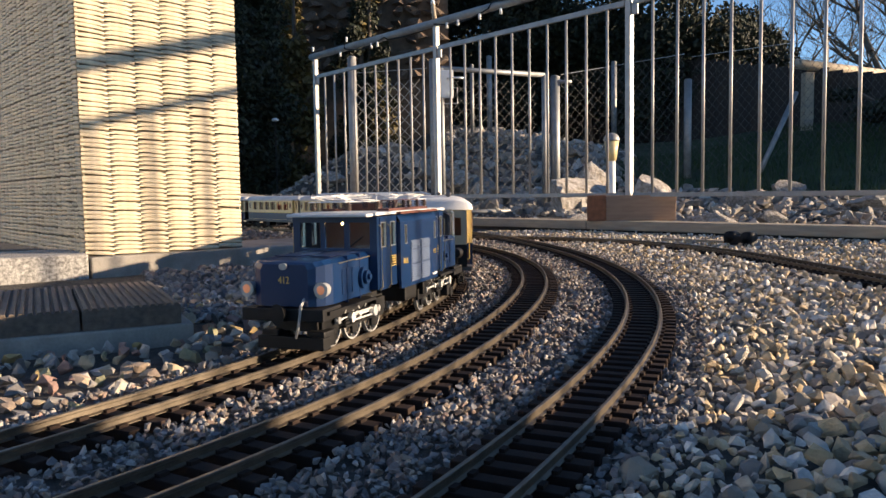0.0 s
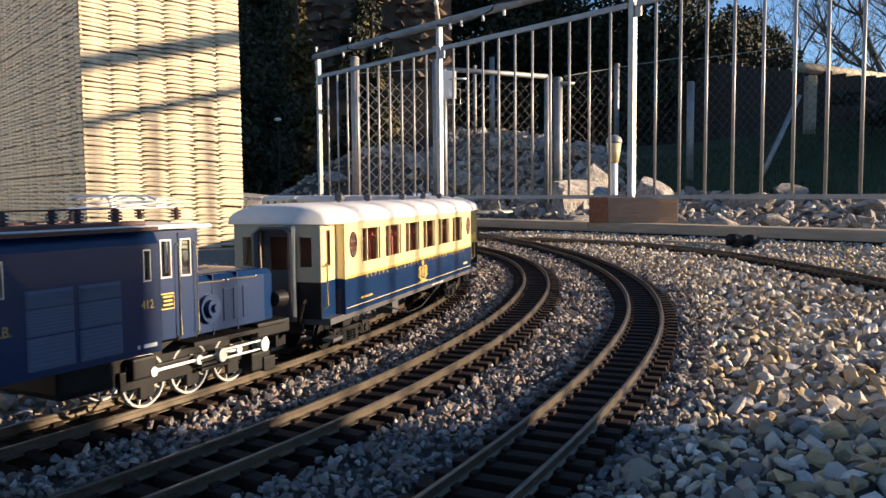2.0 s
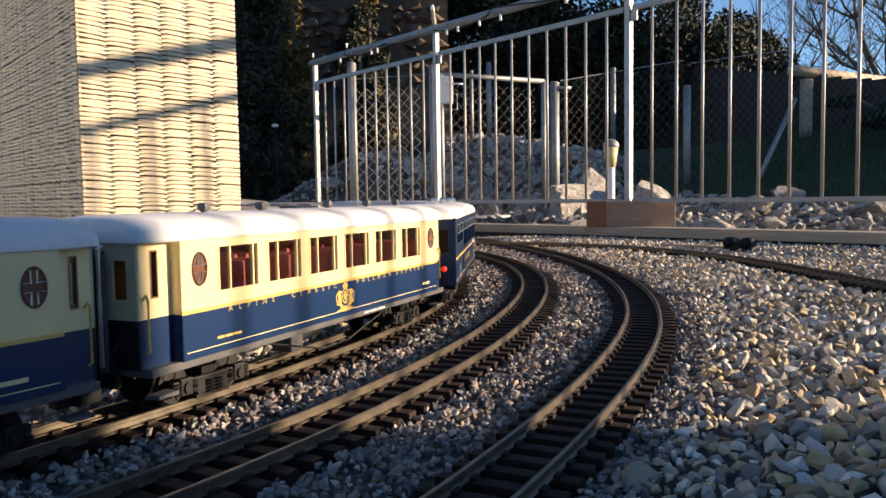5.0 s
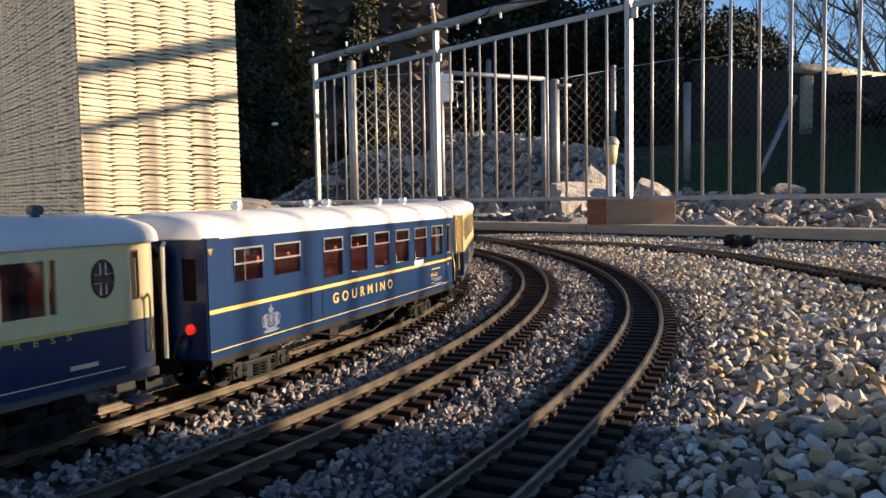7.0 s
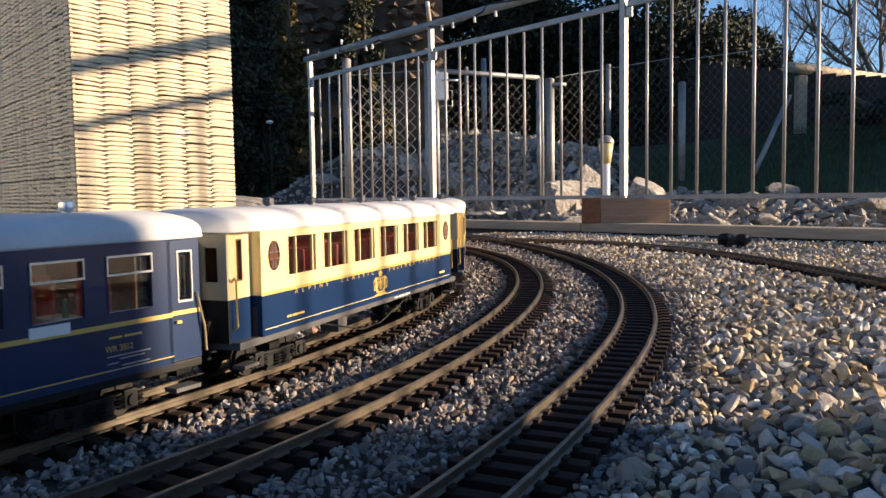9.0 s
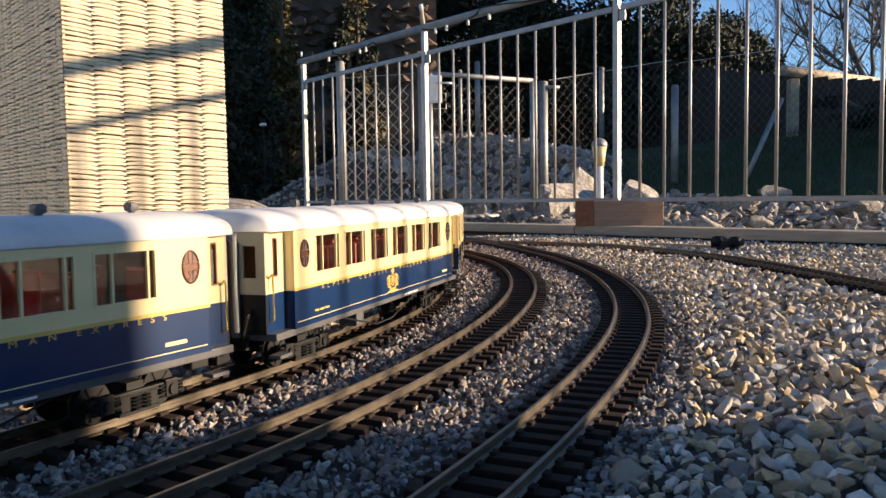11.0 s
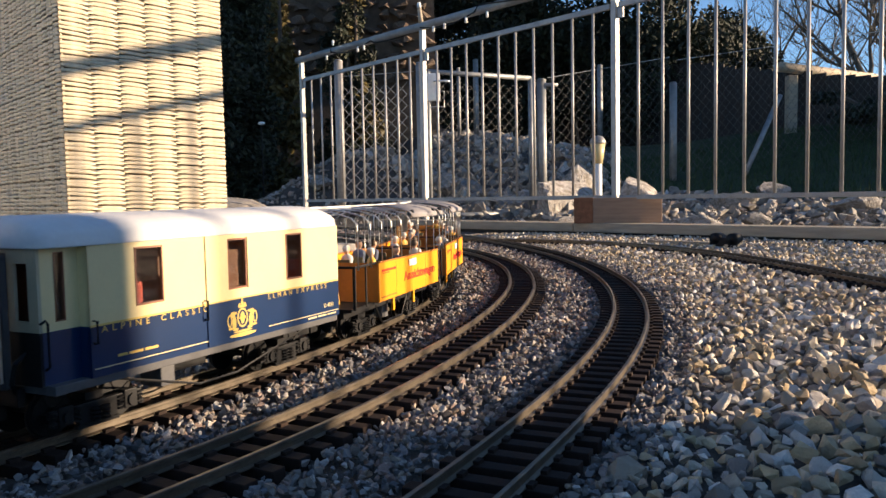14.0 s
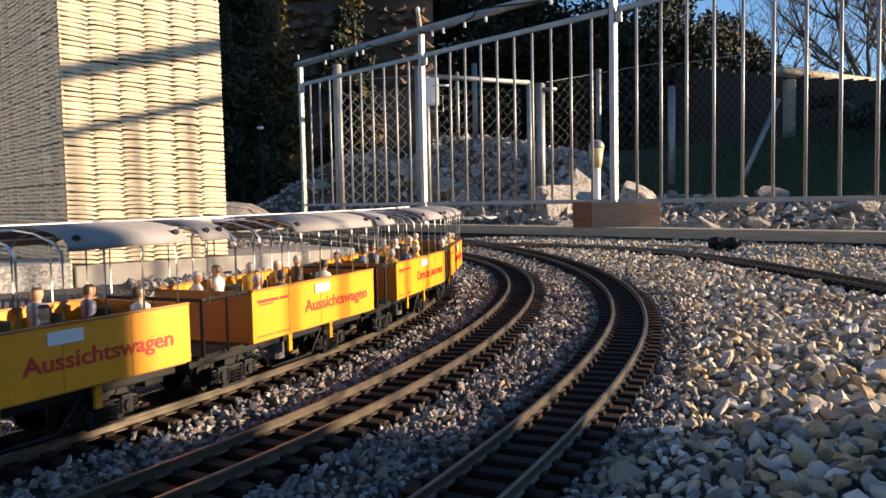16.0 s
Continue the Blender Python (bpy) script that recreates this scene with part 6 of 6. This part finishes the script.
def round_post(name, x, y, top, r, label, m="steel_dull"):
    th = empty(name, label, "post", "mesh fence posts")
    z = bank(x, y)
    part("shaft", cyl(B(), (x, y, z - 0.08), (x, y, top), r, n=14), M[m], th, smooth=True)
    part("cap", cyl(B(), (x, y, top), (x, y, top + 0.012), r * 1.15, r * 0.7, n=14), M[m], th, smooth=True)
    return th


round_post("fence_post", -0.60, 5.45, 1.10, 0.030, "thick round galvanized post at the end of the wire mesh", "steel")
round_post("fence_post", -0.05, 5.30, 1.05, 0.024, "round galvanized gate post beside the railing")
round_post("fence_post", 0.815, 5.70, 0.985, 0.034, "thick round galvanized gate post with a latch pin")
round_post("fence_post", 1.87, 6.05, 0.995, 0.028, "round galvanized post carrying the wire mesh")
round_post("fence_post", 1.95, 9.0, 1.60, 0.030, "thin round post standing on the grass bank")
round_post("fence_post", 0.50, 8.2, 1.55, 0.028, "thin round post standing on the rubble heap")
round_post("fence_post", 0.33, 8.4, 1.50, 0.020, "slender round post standing on the rubble heap")
round_post("fence_post", 4.6, 6.9, 1.30, 0.028, "round galvanized post carrying the wire mesh")
# Brighter, thicker wire than the other panels: its sunlight is in the colour.
mesh_panel((-0.57, 5.45), (-0.09, 5.32), 1.0, "galvanized diamond wire mesh beside the gate, sunlight in its brighter steel", "steel", 0.0022)
mesh_panel((0.86, 5.71), (1.84, 6.04), 0.93, "diamond wire mesh in front of the grass bank")
mesh_panel((1.90, 6.06), (4.57, 6.88), 0.90, "diamond wire mesh in front of the grass bank")
st = part("fence_strut", cyl(B(), (2.38, 6.0, bank(2.38, 6.0) - 0.05), (2.80, 6.3, 0.92), 0.020, n=12), M["steel_dull"], smooth=True)
tagged(st, "slanting galvanized strut bracing the mesh fence", "strut")


def gate():
    th = empty("garden_gate", "tubular galvanized garden gate with diamond wire mesh, closed", "gate")
    a, b = Vector((0.005, 5.30, 0.045)), Vector((0.735, 5.68, 0.045))
    for z in (0.0, 0.955):
        part("gate_rail", cyl(B(), a + Vector((0, 0, z)), b + Vector((0, 0, z)), 0.017, n=12), M["steel_dull"], th, smooth=True)
    for p in (a, b):
        part("stile", cyl(B(), p, p + Vector((0, 0, 0.955)), 0.019, n=12), M["steel_dull"], th, smooth=True)
    part("mesh", mesh_wires(B(), a, b, 0.0, 0.95), M["wire"], th)
    part("lock", box(B(), 0.0, 0.085, 5.235, 5.26, 0.80, 0.98, 0.008), M["bright_paint"], th, "pale metal lock case")
    bm = B()
    cyl(bm, (0.05, 5.23, 0.925), (0.05, 5.19, 0.925), 0.008)
    cyl(bm, (0.05, 5.195, 0.925), (0.15, 5.195, 0.92), 0.007)
    part("handle", bm, M["silver"], th, smooth=True)
    bm = B()
    tube(bm, [(0.09, 5.22, 0.86), (0.11, 5.22, 0.86), (0.11, 5.22, 0.76), (0.02, 5.22, 0.76), (0.02, 5.22, 0.80)], 0.005)
    part("bolt", bm, M["steel"], th)
    part("cylinder", cyl(B(), (0.045, 5.24, 0.83), (0.045, 5.225, 0.83), 0.010), M["silver"], th)
    return th


gate()
pin = part("latch_pin", cyl(B(), (0.83, 5.68, 0.955), (0.93, 5.68, 0.95), 0.012), M["steel_dull"], smooth=True)
tagged(pin, "short steel latch pin on the gate post", "latch")


def garden_lamp():
    x, y = 0.833, 3.9
    z = bank(x, y)
    th = empty("garden_lamp", "cream path lamp with grey domed cap on white pole", "lamp", m=pose(x, y, z))
    part("pole", cyl(B(), (0, 0, -0.05), (0, 0, 0.325 - z), 0.020, n=16), M["white"], th, smooth=True)
    part("diffuser", cyl(B(), (0, 0, 0.325 - z), (0, 0, 0.425 - z), 0.023, 0.037, n=20), M["cream"], th, smooth=True)
    bm = B()
    bmesh.ops.create_uvsphere(bm, u_segments=20, v_segments=10, radius=0.040)
    for v in bm.verts:
        v.co = Vector((v.co.x, v.co.y, max(v.co.z, -0.004) * 0.95 + 0.425 - z))
    part("cap", bm, M["steel_dull"], th, smooth=True)
    return th


garden_lamp()


def spot_lamp():
    th = empty("garden_spot_lamp", "small white solar lamp on a thin stake before the hedge", "lamp", m=pose(-1.35, 6.5, bank(-1.35, 6.5)))
    z = 0.79 - bank(-1.35, 6.5)
    part("stake", cyl(B(), (0, 0, -0.05), (0, 0, z), 0.005, n=8), M["black"], th)
    bm = B()
    bmesh.ops.create_uvsphere(bm, u_segments=16, v_segments=8, radius=0.03)
    for v in bm.verts:
        v.co = Vector((v.co.x, v.co.y, v.co.z * 0.5 + z))
    part("head", bm, M["white"], th, smooth=True)


spot_lamp()


def string_lights():
    th = empty("string_lights", "black cable with small white bulbs wound round the handrail", "string lights")
    pts = []
    for i in range(240):
        n = -1.02 + 3.2 * i / 239
        p = fence_point(n, RZ2)
        a = n * 6.0
        sag = 0.03 * max(0.0, math.sin(n * 9.0))
        r = 0.026 + sag
        side = FN * (r * math.cos(a) if sag == 0 else -0.026)
        pts.append(p + side + Vector((0, 0, r * math.sin(a) if sag == 0 else -0.01 - sag)))
    part("cable", tube(B(), pts, 0.004, 5), M["black"], th)
    for i, n in enumerate((-0.98, -0.72, -0.66, -0.45, -0.40, 0.10, 0.17, 0.30, 0.42, 0.75, 0.95, 1.2)):
        p = fence_point(n, RZ2) - FN * 0.03
        up = 1 if i in (0, 2) else -1
        bm = B()
        cyl(bm, p + Vector((0, 0, up * 0.025)), p + Vector((0, 0, up * 0.055)), 0.006, 0.008, n=8)
        part("bulb", bm, M["white"], th, smooth=True)
    return th


string_lights()
fin = empty("candle_stake", "pale weathered stake topping the railing post", "stake")
p = fence_point(0)
part("stick", cyl(B(), (p.x - 0.005, p.y, RZ2), (p.x - 0.015, p.y, RZ2 + 0.10), 0.014, 0.011, n=10), M["timber"], fin, smooth=True)
part("tip", cyl(B(), (p.x - 0.015, p.y, RZ2 + 0.10), (p.x - 0.017, p.y, RZ2 + 0.13), 0.013, 0.009, n=10), M["white"], fin, smooth=True)


def dome():
    bm = B()
    bmesh.ops.create_uvsphere(bm, u_segments=28, v_segments=12, radius=1)
    for v in bm.verts:
        w = 1 + 0.06 * noise.noise(v.co * 2.0)
        v.co = Vector((v.co.x * 0.40 * w, v.co.y * 0.3 * w, max(v.co.z, -0.1) * 0.20 * w))
    ob = part("covered_mound", bm, M["boulder"], smooth=True)
    ob.matrix_basis = pose(-1.32, 5.0, 0)
    tagged(ob, "low rounded brown stone mound behind the loop", "boulder")


dome()

# ---- board fence, log rail ----
def board_fence():
    """Dark upright boards along the top of the grass bank."""
    th = empty("board_fence", "dark stained upright board fence on top of the bank", "fence")
    bm = B()
    box(bm, 0, 0.145, -0.012, 0.012, -0.1, 1.05)
    me = bpy.data.meshes.new("board")
    bm.to_mesh(me)
    bm.free()
    me.materials.append(M["dark_board"])
    a = POST2 + FN * 5.9 - FD * 8.5
    turn = math.degrees(math.atan2(FD.y, FD.x))
    for i in range(88):
        p = a + FD * (0.15 * i)
        h = max(0.48, 1.54 - 0.029 * (i - 20)) + random.uniform(-0.015, 0.015)
        piece("board", me, th, pose(p.x, p.y, bank(p.x, p.y), 0, 0, turn + random.uniform(-1, 1)) @ Matrix.Diagonal((1, 1, h, 1)))
    return th


board_fence()


def log_rail():
    th = empty("log_rail", "sunlit debarked log rail on short timber posts", "rail")
    part("log", cyl(B(), (3.70, 8.32, 1.45), (6.1, 10.8, 1.66), 0.055, n=14), M["timber"], th, "sunlit pale log", smooth=True)
    for x, y, z in ((3.92, 8.55, 1.42), (4.75, 9.4, 1.48), (5.7, 10.4, 1.58)):
        part("post", box(B(), x - 0.05, x + 0.05, y - 0.05, y + 0.05, bank(x, y) - 0.1, z - 0.03, 0.008), M["timber"], th)
    part("stake", cyl(B(), (4.2, 8.7, 1.35), (4.2, 8.7, 1.75), 0.012, n=8), M["timber"], th)
    return th


log_rail()


# ---- planting ----
def leaf_cloud(name, blobs, n, size, material, parent=None, slim=0.55):
    """Many small leaves, thickest towards the skin of uneven clumps."""
    blobs = np.array(blobs, float)
    vol = blobs[:, 3] * blobs[:, 4] * blobs[:, 5]
    k = GEN.choice(len(blobs), n, p=vol ** 0.67 / (vol ** 0.67).sum())
    d = GEN.normal(size=(n, 3))
    d /= np.linalg.norm(d, axis=1)[:, None]
    c = blobs[k, :3] + d * blobs[k, 3:6] * (GEN.random(n) ** 0.45)[:, None] * (0.85 + 0.35 * GEN.random(n))[:, None]
    rot = rotations(n)
    s = size * GEN.uniform(0.6, 1.3, n)
    quad = np.array([(0, -1, 0), (slim, 0, 0.15), (0, 1, 0), (-slim, 0, 0.15)])
    vs = (np.einsum("nij,vj->nvi", rot, quad) * s[:, None, None] + c[:, None, :]).reshape(-1, 3)
    fs = np.arange(4 * n).reshape(-1, 4)
    ob = new(name, mesh_of(name, vs, fs, material))
    if parent:
        ob.parent = parent
    return ob


def evergreen(x, y, height, width, n, size, label, material="leaf_dark", tiers=7):
    th = empty("evergreen", label, "tree", "evergreens")
    z = bank(x, y)
    bm = B()
    cyl(bm, (x, y, z - 0.1), (x, y, z + height * 0.85), width * 0.07, width * 0.02, n=8)
    part("trunk", bm, M["bark"], th, smooth=True)
    blobs = []
    for i in range(tiers * 5):
        u = random.random()
        w = width * (0.5 - 0.34 * u)
        a = random.uniform(0, 6.28)
        q = random.uniform(0.2, 0.9) * w
        blobs.append((x + q * math.cos(a), y + q * math.sin(a), z + height * (0.03 + 0.92 * u), w * random.uniform(0.35, 0.6), w * random.uniform(0.35, 0.6), height * random.uniform(0.05, 0.11)))
    leaf_cloud("crown", blobs, n, size, M[material], th)
    return th


def hedge_run(label, pts, height, depth, n, size, material="leaf_dark", name="hedge"):
    th = empty(name, label, "hedge", "hedges")
    blobs = []
    for (x, y, zz) in pts:
        for _ in range(7):
            u = random.random()
            q = depth * random.uniform(0.25, 0.5)
            blobs.append((x + random.uniform(-0.4, 0.4), y + random.uniform(-0.3, 0.3), zz + height * u * 0.92, q, q, height * random.uniform(0.10, 0.2)))
    leaf_cloud("foliage", blobs, n, size, M[material], th)
    bm = B()
    for (x, y, zz) in pts:
        for _ in range(3):
            e = Vector((x + random.uniform(-0.4, 0.4), y + random.uniform(-0.2, 0.2), zz + height * 0.75))
            tube(bm, [(x + random.uniform(-0.1, 0.1), y, zz - 0.1), (x, y, zz + height * 0.3), e], 0.02, 5)
    part("stem", bm, M["bark"], th)
    return th


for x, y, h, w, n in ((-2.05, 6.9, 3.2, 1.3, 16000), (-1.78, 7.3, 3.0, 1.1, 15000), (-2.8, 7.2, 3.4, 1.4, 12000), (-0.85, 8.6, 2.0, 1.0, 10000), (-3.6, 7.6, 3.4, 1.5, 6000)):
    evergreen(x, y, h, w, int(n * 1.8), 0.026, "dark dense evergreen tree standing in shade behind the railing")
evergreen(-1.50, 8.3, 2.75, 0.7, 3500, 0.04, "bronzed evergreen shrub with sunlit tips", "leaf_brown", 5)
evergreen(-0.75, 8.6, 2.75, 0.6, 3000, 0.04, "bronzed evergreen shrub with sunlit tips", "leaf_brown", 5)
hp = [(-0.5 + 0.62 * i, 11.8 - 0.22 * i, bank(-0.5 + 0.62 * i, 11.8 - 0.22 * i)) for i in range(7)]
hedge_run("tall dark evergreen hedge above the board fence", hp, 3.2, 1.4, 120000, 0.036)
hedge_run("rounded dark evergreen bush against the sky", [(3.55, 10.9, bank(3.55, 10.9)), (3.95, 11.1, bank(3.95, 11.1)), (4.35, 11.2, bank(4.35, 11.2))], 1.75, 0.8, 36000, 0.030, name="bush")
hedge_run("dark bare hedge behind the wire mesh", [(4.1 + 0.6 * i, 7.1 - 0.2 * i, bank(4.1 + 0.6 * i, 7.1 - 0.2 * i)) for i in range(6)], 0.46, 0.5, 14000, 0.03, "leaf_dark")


def quarry_wall():
    """Rough brown stone wall above the evergreens."""
    th = empty("quarry_stone_wall", "rough brown dry stone wall rising behind the evergreens", "stone wall")
    mes = []
    for k in range(8):
        v, f = stone_shape(80 + k, 1)
        mes.append(mesh_of("stone", v, f, M["brick_rock"]))
    base = part("core", box(B(), -3.2, 0.1, 9.35, 9.8, bank(-1.5, 9.4) - 0.3, 3.6), M["brick_rock"], th)
    for r in range(15):
        for c in range(17):
            x, z = -3.1 + 0.19 * c + random.uniform(-0.05, 0.05) + (0.09 if r % 2 else 0), 1.55 + 0.14 * r + random.uniform(-0.03, 0.03)
            piece("stone", random.choice(mes), th, pose(x, 9.32, z, random.uniform(-20, 20), random.uniform(-20, 20), random.uniform(-30, 30)) @ Matrix.Diagonal((0.12, 0.12, 0.11, 1)))
    return th


quarry_wall()


def bare_tree(x, y, height, seed):
    """Leafless tree: tapered trunk, limbs and twigs."""
    rnd = random.Random(seed)
    th = empty("bare_tree", "leafless broad tree with fine twigs against the sky", "tree", "bare trees")
    trunk, limbs, twigs = B(), B(), B()

    def grow(p, d, length, r, level):
        pts, q = [p], p
        for _ in range(3):
            d = (d + Vector((rnd.uniform(-0.25, 0.25), rnd.uniform(-0.25, 0.25), rnd.uniform(-0.08, 0.22)))).normalized()
            q = q + d * (length / 3)
            pts.append(q)
        n = (8, 6, 5, 3, 3, 3)[level]
        bm = (trunk, limbs, limbs, twigs, twigs, twigs)[level]
        rings = []
        for k, c in enumerate(pts):
            rr = r * (1 - 0.22 * k)
            q4 = d.to_track_quat("Z", "Y")
            rings.append([bm.verts.new(c + q4 @ Vector((rr * math.cos(6.2832 * j / n), rr * math.sin(6.2832 * j / n), 0))) for j in range(n)])
        for ra, rb in zip(rings, rings[1:]):
            for j in range(n):
                bm.faces.new((ra[j], ra[(j + 1) % n], rb[(j + 1) % n], rb[j]))
        if level < 5:
            for i in range((4, 4, 3, 2, 2)[level]):
                at = pts[rnd.choice((1, 2, 2, 3))]
                side = Vector((rnd.gauss(0, 1), rnd.gauss(0, 1), rnd.uniform(-0.1, 0.8))).normalized()
                grow(at, (d * 0.55 + side * 0.75).normalized(), length * rnd.uniform(0.55, 0.78), max(r * 0.45, 0.005), level + 1)
            grow(q, d, length * 0.75, max(r * 0.55, 0.005), level + 1)
    grow(Vector((x, y, bank(x, y) - 0.2)), Vector((0, 0, 1)), height * 0.32, height * 0.02, 0)
    part("trunk", trunk, M["bark"], th, smooth=True)
    part("limb_crown", limbs, M["bark"], th, smooth=True)
    part("twig_crown", twigs, M["bark"], th)
    return th


bare_tree(14.2, 25.0, 10.5, 3)
bare_tree(11.6, 27.0, 7.5, 8)
bare_tree(17.5, 30.0, 11.0, 5)

# grass blades on the bank
n = 26000
a, d = -1.0 + 8.5 * GEN.random(n), 2.0 + 3.8 * GEN.random(n)
gx, gy = POST2.x + FN.x * d + FD.x * a, POST2.y + FN.y * d + FD.y * a
ok = gx / gy > 0.2
gx, gy = gx[ok], gy[ok]
gz = np.array([bank(p, q) for p, q in zip(gx, gy)])
n = len(gx)
ang, h, w = GEN.random(n) * 6.28, GEN.uniform(0.03, 0.075, n), 0.004
lean = GEN.normal(size=(n, 2)) * 0.02
base = np.column_stack([gx, gy, gz - 0.005])
dx = np.column_stack([np.cos(ang) * w, np.sin(ang) * w, np.zeros(n)])
tip = base + np.column_stack([lean, h])
vs = np.stack([base - dx, base + dx, tip], 1).reshape(-1, 3)
gr = new("grass", mesh_of("grass", vs, np.arange(3 * n).reshape(-1, 3), M["grass_blade"]))
tagged(gr, "short dark winter grass on the shaded bank", "grass", kind="stuff")


def motions():
    """The train runs along the outer track; bogies swing, wheels turn, rods go round."""
    for th, lead, mid, half in CARS:
        walk(th, [(t * 0.2, car_pose(lead + mid - gone(t * 0.2), half)) for t in range(81)])
        for bg in [c for c in th.children if c.name.startswith("bogie")]:
            bx = bg.matrix_basis.translation.x
            rows = []
            for t in range(81):
                c = lead + mid - gone(t * 0.2)
                a, b = on_line(LINES[0], c - half), on_line(LINES[0], c + half)
                h = on_line(LINES[0], c - bx)[3] + math.pi - math.atan2(a[2] - b[2], a[1] - b[1])
                h = (h + math.pi) % (2 * math.pi) - math.pi
                rows.append((t * 0.2, pose(bx, 0, 0, 0, 0, math.degrees(h))))
            walk(bg, rows)
            for w in [c for c in bg.children if c.name.startswith("wheelset")]:
                p = w.matrix_basis.translation.copy()
                walk(w, [(k / 15, pose(p.x, p.y, p.z, 0, math.degrees(gone(k / 15) / WR), 0)) for k in range(241)])
    for bg, wheels, rods in LOCO_MOVING:
        for w, cx, s in wheels:
            flip = pose(0, 0, 0) if s > 0 else pose(0, 0, 0, 0, 0, 180)
            walk(w, [(k / 15, pose(cx * K_LOCO, s * 0.0215, LWR, 0, math.degrees(gone(k / 15) / LWR), 0) @ flip) for k in range(241)])
        for rd, y, x0, dz in rods:
            rows = []
            for k in range(481):
                a = gone(k / 30) / LWR
                rows.append((k / 30, pose(x0 * K_LOCO + ARM * math.sin(a), y, LWR + ARM * math.cos(a) - dz)))
            walk(rd, rows)


motions()
